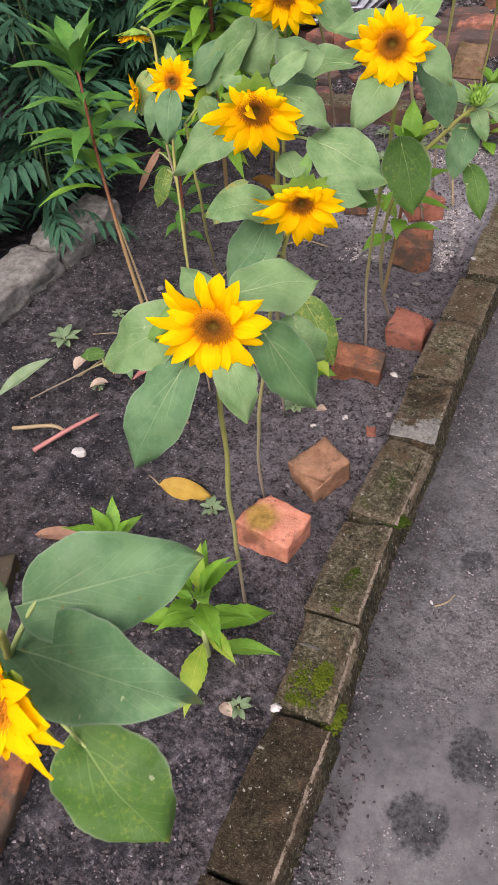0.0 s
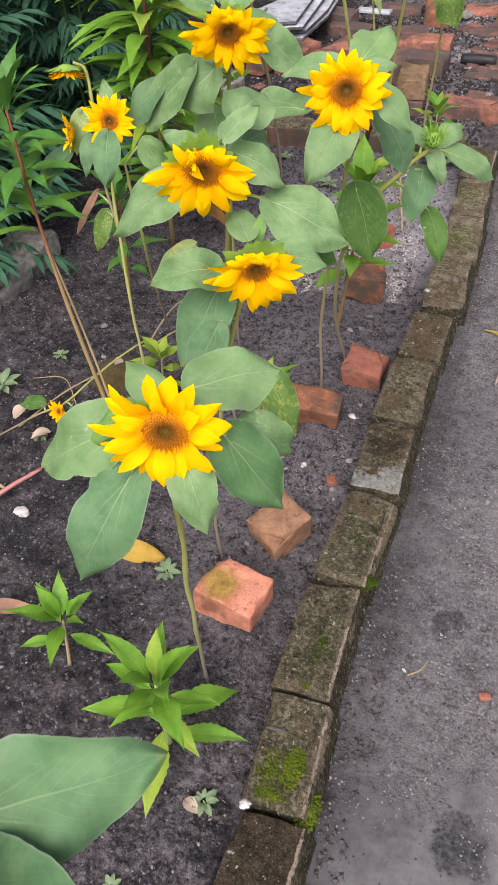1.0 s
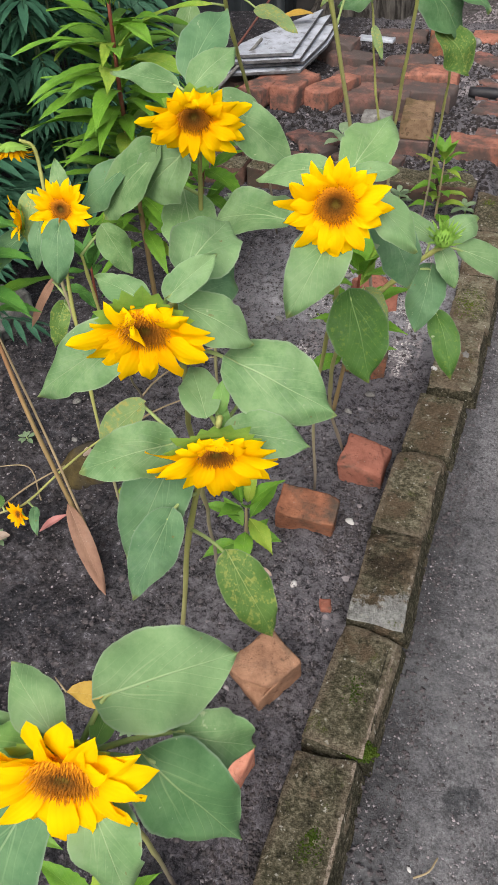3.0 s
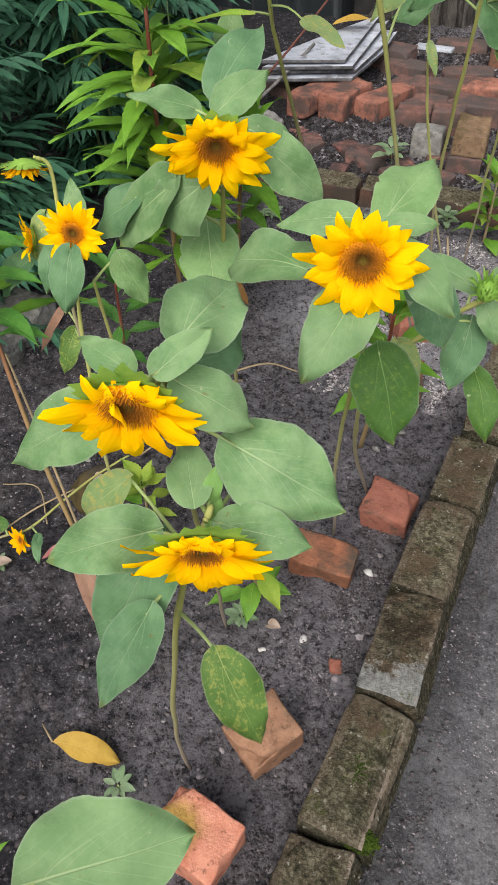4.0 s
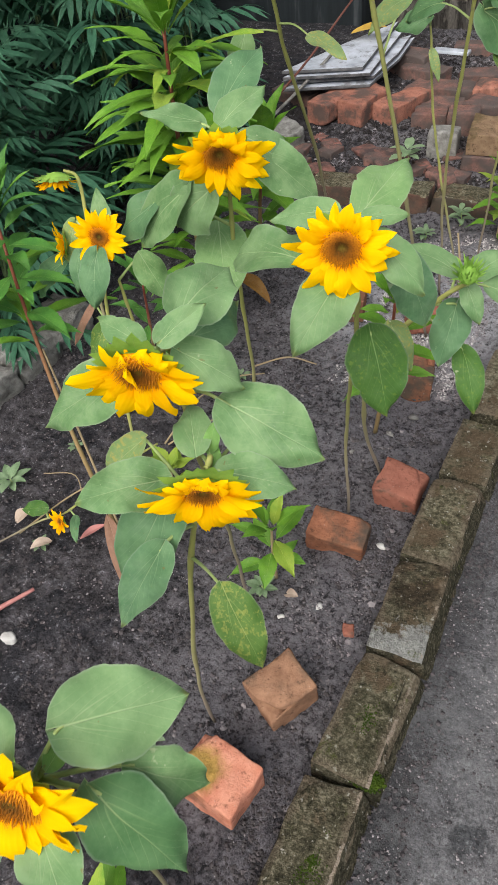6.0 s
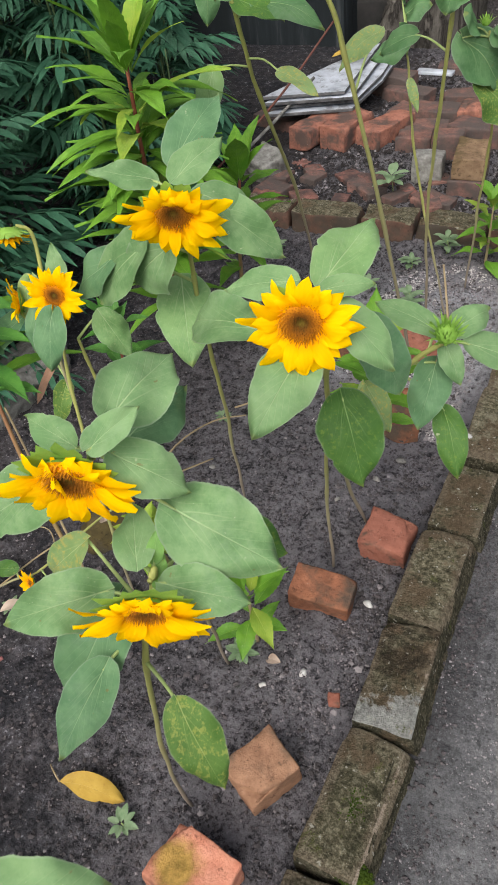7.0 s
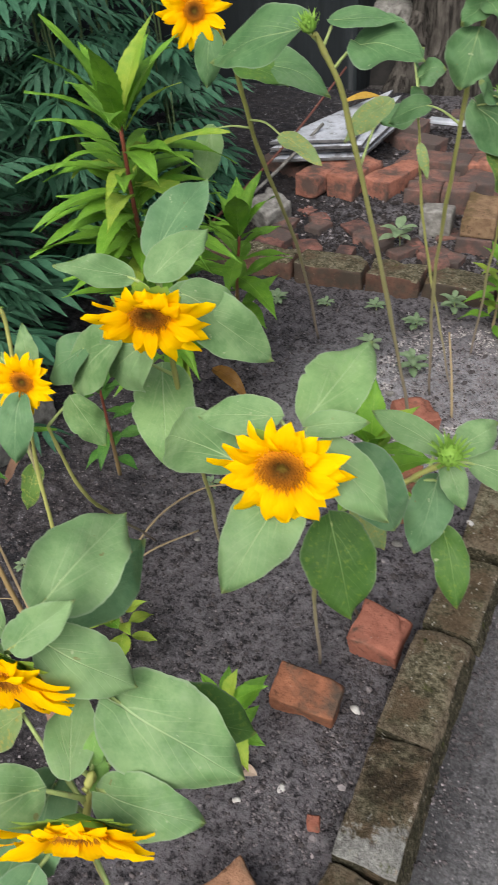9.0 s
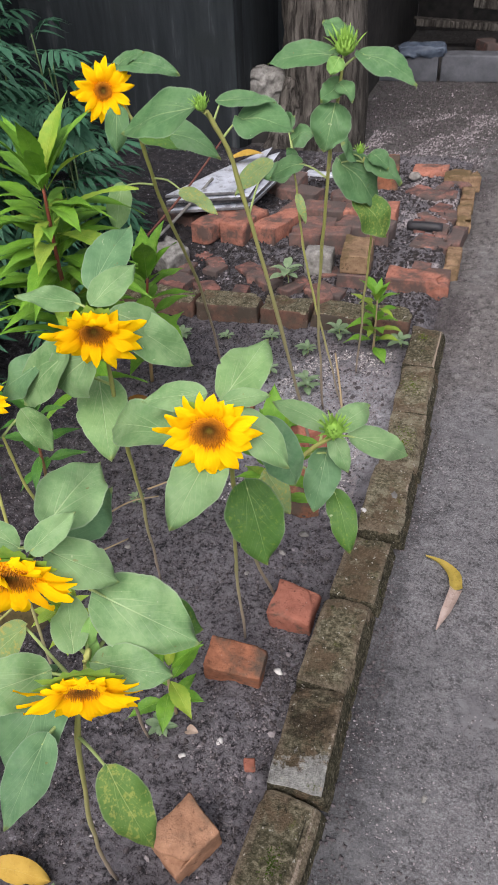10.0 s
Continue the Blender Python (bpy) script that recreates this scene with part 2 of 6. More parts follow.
def leaf_material(name, a, b, vein, blotch=None, share=0.0, side=6.5, slope=0.75, rough=0.52, thin=0.20, vein_share=0.72, broad=True):
    """A leaf whose veins follow its own length and width; blotch: a second colour in patches."""
    n = Nodes(name, rough, 0.22)
    uv = n.node("ShaderNodeUVMap").outputs[0]
    sp = n.node("ShaderNodeSeparateXYZ")
    n.put(sp.inputs[0], uv)
    across = n.math("ABSOLUTE", n.math("MULTIPLY", n.math("SUBTRACT", sp.outputs[0], 0.5), 2.0))
    along = sp.outputs[1]
    c = n.mix(n.step(n.noise(26, 5, 0.7), 0.35, 0.65), a, b)
    c = n.mix(n.math("MULTIPLY", n.rand(), 0.45), c, b)
    bloom = n.math("MULTIPLY", n.step(n.noise(11, 3), 0.46, 0.66), n.step(n.noise(120, 4, 0.7), 0.35, 0.65))
    c = n.mix(n.math("MULTIPLY", bloom, 0.18), c, tuple(0.55 * v + 0.14 for v in b))
    c = n.mix(n.math("MULTIPLY", n.step(n.noise(17, 4, 0.7), 0.56, 0.72), 0.20), c, tuple(0.68 * v for v in a))
    rim = n.math("ADD", n.step(along, 0.82, 1.02), n.math("MULTIPLY", n.math("SUBTRACT", n.noise(30, 3), 0.5), 0.8))
    c = n.mix(n.math("MULTIPLY", n.step(rim, 0.55, 0.9), 0.35 if broad else 0.0), c, (0.30, 0.30, 0.07))
    taper = n.math("SUBTRACT", 1.0, n.math("MULTIPLY", along, 0.75))
    mid = n.math("MULTIPLY", n.math("SUBTRACT", 1.0, n.step(n.math("DIVIDE", across, taper), 0.010, 0.036)), taper)
    ph = n.math("FRACT", n.math("MULTIPLY", n.math("ADD", n.math("SUBTRACT", along, n.math("MULTIPLY", across, slope)), n.math("MULTIPLY", n.noise(9, 2), 0.35)), side))
    line = n.math("SUBTRACT", 1.0, n.step(n.math("ABSOLUTE", n.math("SUBTRACT", ph, 0.5)), 0.02, 0.07))
    line = n.math("MULTIPLY", line, n.math("SUBTRACT", 1.0, n.step(across, 0.25, 0.85)))
    if broad:  # two strong side veins rising from the leaf's base
        fan = n.math("ABSOLUTE", n.math("SUBTRACT", across, n.math("MULTIPLY", n.math("POWER", n.math("MAXIMUM", n.math("SUBTRACT", along, 0.05), 0.0), 0.72), 0.82)))
        fan = n.math("MULTIPLY", n.math("SUBTRACT", 1.0, n.step(fan, 0.006, 0.026)), n.math("SUBTRACT", 1.0, n.step(along, 0.18, 0.55)))
        line = n.math("MAXIMUM", n.math("MULTIPLY", line, 0.75), n.math("MULTIPLY", fan, 1.5))
    veins = n.math("MAXIMUM", mid, n.math("MULTIPLY", line, 0.26))
    if blotch:
        spots = n.step(n.math("ADD", n.math("MULTIPLY", n.noise(64, 4, 0.7), 0.4), n.math("MULTIPLY", n.noise(190, 4, 0.7), 0.6)), 0.58 - 0.22 * share, 0.68 - 0.20 * share)
        c = n.mix(n.math("MULTIPLY", spots, 0.20 + 1.0 * share), c, blotch)
    specks = n.step(n.noise(260, 2), 0.72, 0.78)
    c = n.mix(n.math("MULTIPLY", specks, 0.35), c, (0.45, 0.5, 0.36))
    if broad:  # chewed pale spots and rusty flecks
        c = n.mix(n.math("MULTIPLY", n.step(n.noise(62, 3, 0.6), 0.70, 0.75), 0.65), c, (0.36, 0.42, 0.26))
        c = n.mix(n.math("MULTIPLY", n.step(n.noise(90, 2, 0.5), 0.73, 0.77), 0.6), c, (0.16, 0.12, 0.04))
    c = n.mix(n.math("MULTIPLY", veins, vein_share), c, vein)
    if broad:  # pale downy rim
        ring = n.node("ShaderNodeUVMap")
        ring.uv_map = "Rim"
        rs = n.node("ShaderNodeSeparateXYZ")
        n.put(rs.inputs[0], ring.outputs[0])
        c = n.mix(n.math("MULTIPLY", n.step(rs.outputs[0], 0.93, 1.0), 0.45), c, tuple(0.5 * v + 0.17 for v in b))
    n.colour(c)
    n.rough(n.math("ADD", rough, n.math("MULTIPLY", n.noise(15), 0.15)))
    n.bump(n.math("SUBTRACT", n.math("ADD", n.math("MULTIPLY", n.noise(70, 4), 0.8), n.math("MULTIPLY", n.noise(34, 2), 1.6)), n.math("MAXIMUM", mid, n.math("MULTIPLY", line, 0.10))), 0.50, 0.0022)
    if thin:
        n.thin(c, thin)
    return n.m


def petal_material(name, tip, base):
    n = Nodes(name, 0.75, 0.06)
    uv = n.node("ShaderNodeUVMap").outputs[0]
    sp = n.node("ShaderNodeSeparateXYZ")
    n.put(sp.inputs[0], uv)
    c = n.mix(n.step(sp.outputs[1], 0.0, 0.50), base, tip)
    c = n.mix(n.math("MULTIPLY", n.rand(), 0.22), c, base)
    rib = n.math("SINE", n.math("MULTIPLY", sp.outputs[0], 30.0))
    c = n.mix(n.math("MULTIPLY", n.step(rib, 0.3, 1.0), 0.08), c, base)
    n.colour(c)
    n.bump(rib, 0.12, 0.0010)
    n.thin(c, 0.40)
    return n.m


def stem_material(name, a, b, low=None, reach=0.55):
    """A stalk; low: the colour it takes on towards its foot."""
    n = Nodes(name, 0.65, 0.3)
    uv = n.node("ShaderNodeUVMap").outputs[0]
    sp = n.node("ShaderNodeSeparateXYZ")
    n.put(sp.inputs[0], uv)
    c = n.mix(n.noise(40, 4), a, b)
    if low:
        c = n.mix(n.math("SUBTRACT", 1.0, n.step(sp.outputs[1], reach - 0.5, reach)), c, low)
    c = n.mix(n.math("MULTIPLY", n.step(n.noise(90, 3), 0.58, 0.7), 0.5), c, (0.23, 0.20, 0.13))
    n.colour(c)
    n.bump(n.noise(220, 3), 0.4, 0.001)
    return n.m


def wall_material():
    n = Nodes("dark_streaked_cement_wall", 0.85, 0.3)
    c0 = n.node("ShaderNodeTexCoord").outputs["Object"]
    mp = n.node("ShaderNodeMapping", Vector=c0, Scale=(9.0, 9.0, 0.9))
    streak = n.noise(1.6, 5, 0.65, mp.outputs[0])
    c = n.ramp(streak, [(0.40, (0.007, 0.010, 0.013)), (0.60, (0.015, 0.020, 0.024)), (0.76, (0.055, 0.062, 0.068))])
    n.colour(n.mix(n.step(n.noise(3, 5), 0.5, 0.7), c, (0.010, 0.014, 0.016)))
    n.bump(n.noise(45, 5), 0.5, 0.004)
    return n.m


def bark_material():
    n = Nodes("brown_tree_bark", 0.95, 0.15)
    c0 = n.node("ShaderNodeTexCoord").outputs["Object"]
    mp = n.node("ShaderNodeMapping", Vector=c0, Scale=(17.0, 17.0, 3.6))
    v = n.noise(1.0, 7, 0.72, mp.outputs[0])
    crack = n.step(n.noise(1.0, 5, 0.65, n.node("ShaderNodeMapping", Vector=c0, Scale=(30.0, 30.0, 2.6)).outputs[0]), 0.38, 0.50)
    c = n.ramp(v, [(0.34, (0.022, 0.020, 0.018)), (0.5, (0.066, 0.060, 0.054)), (0.68, (0.135, 0.125, 0.114))])
    n.colour(n.mix(n.math("MULTIPLY", n.math("SUBTRACT", 1.0, crack), 0.62), c, (0.016, 0.014, 0.013)))
    n.bump(n.math("ADD", v, n.math("MULTIPLY", crack, 0.7)), 1.0, 0.018)
    return n.m


def slab_material():
    n = Nodes("pale_streaked_marble", 0.45, 0.4)
    v = n.noise(7, 8, 0.72)
    c = n.ramp(v, [(0.32, (0.18, 0.20, 0.235)), (0.50, (0.38, 0.41, 0.47)), (0.70, (0.56, 0.60, 0.68))])
    n.colour(n.mix(n.math("MULTIPLY", n.step(n.noise(16, 6, 0.75), 0.52, 0.64), 0.8), c, (0.12, 0.118, 0.125)))
    return n.m


def disc_material():
    n = Nodes("sunflower_disc_florets", 0.9, 0.15)
    uv = n.node("ShaderNodeUVMap").outputs[0]
    sp = n.node("ShaderNodeSeparateXYZ")
    n.put(sp.inputs[0], uv)
    r = n.math("ADD", sp.outputs[0], n.math("MULTIPLY", n.math("SUBTRACT", n.noise(300, 2), 0.5), 0.35))
    n.colour(n.ramp(r, [(0.06, (0.120, 0.085, 0.012)), (0.24, (0.085, 0.036, 0.005)), (0.50, (0.235, 0.080, 0.006)), (0.75, (0.48, 0.180, 0.007)), (0.98, (0.78, 0.360, 0.010))]))
    return n.m


def kerb_material(name, edge=False, rust=0.0, pale=0.0, capped=False, soot=0.0, tone=1.0, chip=1.0):
    n = Nodes(name, 0.95, 0.15)
    fine, mid, big = n.noise(260, 4, 0.75), n.math("ADD", n.math("MULTIPLY", n.noise(130, 5, 0.72), 0.62), n.math("MULTIPLY", n.noise(34, 5, 0.7), 0.38)), n.noise(8, 4, 0.65)
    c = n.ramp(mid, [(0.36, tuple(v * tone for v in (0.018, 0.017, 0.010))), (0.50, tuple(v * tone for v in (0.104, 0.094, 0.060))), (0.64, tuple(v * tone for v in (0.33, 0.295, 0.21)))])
    c = n.mix(n.step(n.math("ADD", big, n.math("MULTIPLY", n.math("SUBTRACT", mid, 0.5), 0.4)), 0.56 - 0.14 * rust, 0.68 - 0.14 * rust), c, n.ramp(mid, [(0.3, (0.055, 0.040, 0.024)), (0.7, (0.225, 0.165, 0.108))]))
    c = n.mix(n.math("MULTIPLY", n.step(n.noise(14, 6, 0.75), 0.50 + 0.08 * pale, 0.64 + 0.08 * pale), 0.50), c, (0.030, 0.032, 0.014))
    if edge:  # edges and ends worn paler than the mossy middle
        wp = n.node("ShaderNodeSeparateXYZ")
        n.put(wp.inputs[0], n.node("ShaderNodeTexCoord").outputs["Object"])
        jit = n.math("MULTIPLY", n.math("SUBTRACT", n.noise(24, 6, 0.75), 0.5), 0.06)
        wear = n.math("MAXIMUM", n.step(n.math("ADD", n.math("ABSOLUTE", wp.outputs[0]), jit), 0.036, 0.052), n.step(n.math("ADD", n.math("ABSOLUTE", wp.outputs[1]), jit), 0.092, 0.120))
        c = n.mix(n.math("MULTIPLY", wear, 0.75), c, n.ramp(mid, [(0.34, (0.060, 0.043, 0.028)), (0.66, (0.30, 0.245, 0.180))]))
    if soot:  # a brick gone nearly black
        c = n.mix(n.math("MULTIPLY", n.step(n.noise(11, 5, 0.7), 0.52 - 0.3 * soot, 0.66 - 0.3 * soot), 0.85), c, n.ramp(mid, [(0.36, (0.014, 0.011, 0.008)), (0.66, (0.085, 0.062, 0.040))]))
    if pale:
        c = n.mix(n.math("MULTIPLY", n.step(n.noise(19, 5, 0.75), 0.60 - 0.12 * pale, 0.74 - 0.10 * pale), 0.8), c, n.ramp(fine, [(0.3, (0.20, 0.185, 0.125)), (0.7, (0.44, 0.41, 0.31))]))
    if capped:  # old mortar left on one end
        cp = n.node("ShaderNodeSeparateXYZ")
        n.put(cp.inputs[0], n.node("ShaderNodeTexCoord").outputs["Object"])
        y = n.math("ADD", cp.outputs[1], n.math("MULTIPLY", n.math("SUBTRACT", n.noise(16, 6, 0.80), 0.5), 0.30))
        c = n.mix(n.math("SUBTRACT", 1.0, n.step(y, -0.068, -0.036)), c, n.ramp(mid, [(0.34, (0.13, 0.130, 0.122)), (0.62, (0.50, 0.50, 0.48))]))
    c = n.mix(n.math("MULTIPLY", n.step(n.noise(22, 5, 0.75), 0.60, 0.70), n.step(fine, 0.35, 0.6)), c, (0.085, 0.105, 0.020))
    c = n.mix(n.step(fine, 0.60, 0.72), c, (0.30, 0.28, 0.22))
    c = n.mix(n.step(n.noise(95, 2), 0.66, 0.72), c, (0.46, 0.44, 0.38))
    if edge:  # the chipped line where the top turns into the side
        sp = n.node("ShaderNodeSeparateXYZ")
        n.put(sp.inputs[0], n.node("ShaderNodeTexCoord").outputs["Object"])
        x = n.math("ADD", sp.outputs[0], n.math("MULTIPLY", n.math("SUBTRACT", n.noise(30, 6, 0.75), 0.5), 0.016))
        line = n.math("MULTIPLY", n.step(x, 0.0465, 0.0482), n.math("SUBTRACT", 1.0, n.step(x, 0.0518, 0.0540)))
        line = n.math("MULTIPLY", line, n.step(n.noise(20, 6, 0.75), 0.62 - 0.22 * chip, 0.72 - 0.22 * chip))
        line = n.math("MULTIPLY", line, n.step(sp.outputs[2], 0.026, 0.032))
        c = n.mix(line, c, n.ramp(fine, [(0.3, (0.26, 0.19, 0.14)), (0.7, (0.54, 0.46, 0.38))]))
    n.colour(c)
    n.bump(n.math("ADD", n.math("MULTIPLY", mid, 1.6), fine), 1.0, 0.008)
    return n.m


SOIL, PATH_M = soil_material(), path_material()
# brick sides (KERB) toned darker than the tops to crisp the edges
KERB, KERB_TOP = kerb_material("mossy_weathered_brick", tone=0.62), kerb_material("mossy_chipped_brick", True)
KERB_RUST = kerb_material("rusty_chipped_brick", True, 0.75, 0.45, tone=1.25, chip=0.25)
KERB_SOOTY = kerb_material("blackened_chipped_brick", True, 0.4, 0.0, False, 0.6)
KERB_OLIVE = kerb_material("olive_chipped_brick", True, 0.25, 0.25, False, 0.0, 1.15, 0.75)
KERB_CAPPED = kerb_material("rusty_brick_with_mortar_end", True, 1.1, 0.0, True, 0.25, 0.9, 0.4)
KERB_WALL = kerb_material("grey_mossy_wall_brick", False, 0.4, 0.7, tone=1.2)
KERB_PALE = kerb_material("lichen_spotted_brick", True, 0.6, 1.0, tone=1.45, chip=0.4)
CEMENT_DIRTY = plain_material("earth_stained_cement", (0.045, 0.042, 0.038), (0.150, 0.142, 0.132), 18, 0.95, 0.15, 1.0, 0.006)
# beam concrete toned down, with the shade it lies in put into the colour
BEAM = plain_material("dark_bluish_concrete", (0.050, 0.054, 0.064), (0.105, 0.110, 0.126), 9, 0.85, 0.25, 0.4, 0.003)
CEMENT = plain_material("old_grey_cement", (0.11, 0.105, 0.098), (0.33, 0.325, 0.312), 38, 0.92, 0.2, 1.0, 0.006)
BRICK_ORANGE = brick_material("bright_orange_brick", (0.45, 0.165, 0.105), (0.62, 0.290, 0.200), 0.30, 0.0, (0.20, 0.085, 0.055), ((-0.008, 0.022, 0.042), 0.052))
BRICK_RED = brick_material("red_clay_brick", (0.215, 0.080, 0.056), (0.335, 0.138, 0.098), 0.14, 0.0)
BRICK_TIER = brick_material("dusty_sooty_red_brick", (0.21, 0.085, 0.060), (0.37, 0.165, 0.120), 0.52, 0.0, (0.065, 0.052, 0.048))
SOOT = plain_material("black_soot_crumb", (0.010, 0.009, 0.010), (0.060, 0.052, 0.053), 60, 0.95, 0.15, 1.0, 0.004)
# slab edges painted dark to stand for the shaded gaps between slabs
SLAB_EDGE = plain_material("shade_dark_marble_edge", (0.022, 0.022, 0.025), (0.17, 0.17, 0.18), 22, 0.7)
BRICK_TAN = brick_material("weathered_tan_brick", (0.175, 0.092, 0.056), (0.32, 0.178, 0.112), 0.50, 0.0, (0.085, 0.062, 0.045))
BRICK_BROWN = brick_material("brown_dirty_brick", (0.150, 0.062, 0.036), (0.33, 0.138, 0.078), 0.68, 0.05)
BRICK_OLD = brick_material("soot_stained_brick", (0.12, 0.062, 0.052), (0.27, 0.138, 0.112), 0.95, 0.05, (0.068, 0.059, 0.057))
BRICK_BURNT = brick_material("burnt_dusty_brick", (0.150, 0.066, 0.054), (0.29, 0.140, 0.115), 0.72, 0.0, (0.045, 0.038, 0.038))
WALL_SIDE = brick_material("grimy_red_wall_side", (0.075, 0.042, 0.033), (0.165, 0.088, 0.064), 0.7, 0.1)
BRICK_OCHRE = brick_material("ochre_stained_brick", (0.14, 0.088, 0.055), (0.27, 0.185, 0.115), 0.55, 0.2, (0.085, 0.062, 0.030))
BRICK_MOSS = brick_material("ochre_mossy_brick", (0.050, 0.040, 0.018), (0.115, 0.085, 0.032), 0.6, 0.4)
WALL, BARK, SLAB, DISC = wall_material(), bark_material(), slab_material(), disc_material()
# near-black base colour carries the gloom and shade inside the shed
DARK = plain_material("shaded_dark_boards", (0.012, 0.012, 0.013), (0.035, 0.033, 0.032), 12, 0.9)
STONE = plain_material("pale_pebble", (0.36, 0.355, 0.35), (0.60, 0.59, 0.58), 40, 0.8)
CRUMB = plain_material("soil_crumb", (0.022, 0.020, 0.022), (0.120, 0.106, 0.112), 90, 0.95, 0.15)
WHITE_ASH = plain_material("white_ash_flake", (0.34, 0.325, 0.33), (0.62, 0.60, 0.60), 24, 0.95, 0.15)
ASH = plain_material("pale_ash_grit", (0.13, 0.118, 0.126), (0.31, 0.285, 0.300), 24, 0.95, 0.15)
MOSS_DARK = plain_material("dark_cushion_moss", (0.022, 0.045, 0.006), (0.070, 0.105, 0.012), 120, 0.95, 0.1, 1.0, 0.004)
MOSS = plain_material("cushion_moss", (0.050, 0.085, 0.008), (0.150, 0.190, 0.018), 120, 0.95, 0.1, 1.0, 0.004)
LEAF = leaf_material("sunflower_leaf", (0.100, 0.204, 0.078), (0.180, 0.296, 0.134), (0.35, 0.46, 0.25))
LEAF_PATCHY = leaf_material("pale_patched_leaf", (0.102, 0.212, 0.072), (0.180, 0.305, 0.122), (0.35, 0.46, 0.25), (0.27, 0.37, 0.18), 0.20)
LEAF_DARK = leaf_material("dark_sunflower_leaf", (0.042, 0.112, 0.022), (0.066, 0.150, 0.030), (0.20, 0.32, 0.11), (0.17, 0.25, 0.034), 0.26)
# darker copy of sunflower_leaf, mostly for the tall back plants
LEAF_DEEP = leaf_material("deep_green_sunflower_leaf", (0.052, 0.132, 0.050), (0.092, 0.190, 0.078), (0.28, 0.38, 0.18))
LEAF_BLUE = leaf_material("bluish_sunflower_leaf", (0.064, 0.154, 0.070), (0.116, 0.226, 0.108), (0.26, 0.38, 0.21))
LEAF_YELLOW = leaf_material("yellowing_mottled_leaf", (0.070, 0.152, 0.030), (0.110, 0.205, 0.046), (0.32, 0.40, 0.14), (0.33, 0.35, 0.085), 0.38)
LEAF_SICK = leaf_material("spotted_withering_leaf", (0.16, 0.27, 0.10), (0.23, 0.33, 0.13), (0.40, 0.46, 0.22), (0.44, 0.36, 0.09), 0.42)
LEAF_YOUNG = leaf_material("young_sunflower_leaf", (0.120, 0.255, 0.065), (0.165, 0.320, 0.085), (0.36, 0.50, 0.20))
BALSAM = leaf_material("bright_balsam_leaf", (0.080, 0.215, 0.020), (0.145, 0.310, 0.032), (0.28, 0.44, 0.10), None, 0, 11, 0.45, 0.42, broad=False)
BALSAM_YELLOW = leaf_material("yellow_green_balsam_leaf", (0.13, 0.27, 0.028), (0.25, 0.345, 0.045), (0.45, 0.50, 0.14), None, 0, 11, 0.45, broad=False)
BALSAM_DARK = leaf_material("deep_green_balsam_leaf", (0.045, 0.155, 0.030), (0.085, 0.230, 0.040), (0.22, 0.36, 0.10), None, 0, 11, 0.45, 0.45, broad=False)
# base colour darkened to hold the shade the hedge stands in
FERN = leaf_material("dark_feathery_leaf", (0.022, 0.080, 0.047), (0.044, 0.132, 0.076), (0.075, 0.17, 0.095), None, 0, 9, 0.5, 0.5, 0.15, broad=False)
WEED = leaf_material("grey_green_weed_leaf", (0.13, 0.22, 0.11), (0.22, 0.31, 0.18), (0.36, 0.42, 0.28), None, 0, 8, 0.5, broad=False)
DRY_YELLOW = leaf_material("dry_yellow_leaf", (0.36, 0.22, 0.035), (0.47, 0.31, 0.06), (0.52, 0.38, 0.12), (0.25, 0.14, 0.03), 0.2, 8, 0.5, 0.6, broad=False)
DRY_BROWN = leaf_material("dry_pinkish_brown_leaf", (0.22, 0.118, 0.080), (0.31, 0.180, 0.125), (0.38, 0.25, 0.18), (0.15, 0.08, 0.05), 0.15, 12, 0.4, 0.6, broad=False)
DRY_OCHRE = leaf_material("dry_ochre_brown_leaf", (0.16, 0.075, 0.015), (0.25, 0.13, 0.03), (0.26, 0.15, 0.05), (0.09, 0.045, 0.012), 0.2, 8, 0.5, 0.6, broad=False)
DRY_OLIVE = leaf_material("dry_olive_yellow_leaf", (0.24, 0.20, 0.035), (0.38, 0.28, 0.06), (0.40, 0.33, 0.12), (0.16, 0.09, 0.03), 0.25, 8, 0.5, 0.6, broad=False)
DRY_MAUVE = leaf_material("dry_mauve_brown_leaf", (0.25, 0.175, 0.145), (0.40, 0.32, 0.29), (0.5, 0.42, 0.38), (0.20, 0.12, 0.10), 0.3, 9, 0.5, 0.6, broad=False)
DRY_PALE = leaf_material("dry_pale_leaf", (0.38, 0.29, 0.23), (0.50, 0.40, 0.33), (0.6, 0.5, 0.4), None, 0, 9, 0.5, 0.65, broad=False)
PETAL = petal_material("yellow_ray_petal", (0.96, 0.610, 0.002), (0.92, 0.380, 0.001))
PETAL_DEEP = petal_material("deep_yellow_ray_petal", (0.90, 0.50, 0.003), (0.84, 0.32, 0.002))
BRACT = leaf_material("green_bract", (0.17, 0.34, 0.050), (0.26, 0.45, 0.080), (0.26, 0.34, 0.10), None, 0, 8, broad=False)
STALK = stem_material("hairy_green_stalk", (0.25, 0.275, 0.075), (0.34, 0.34, 0.115), (0.20, 0.165, 0.130), 0.55)
PETIOLE = stem_material("pale_green_petiole", (0.25, 0.34, 0.115), (0.34, 0.42, 0.17))
RED_STALK = stem_material("red_balsam_stalk", (0.20, 0.042, 0.032), (0.20, 0.070, 0.040), (0.26, 0.185, 0.085), 0.78)
DARK_RED = stem_material("dark_red_twig", (0.085, 0.026, 0.022), (0.12, 0.045, 0.032))
BROWN_STALK = stem_material("brown_dry_stalk", (0.25, 0.19, 0.11), (0.34, 0.27, 0.16))
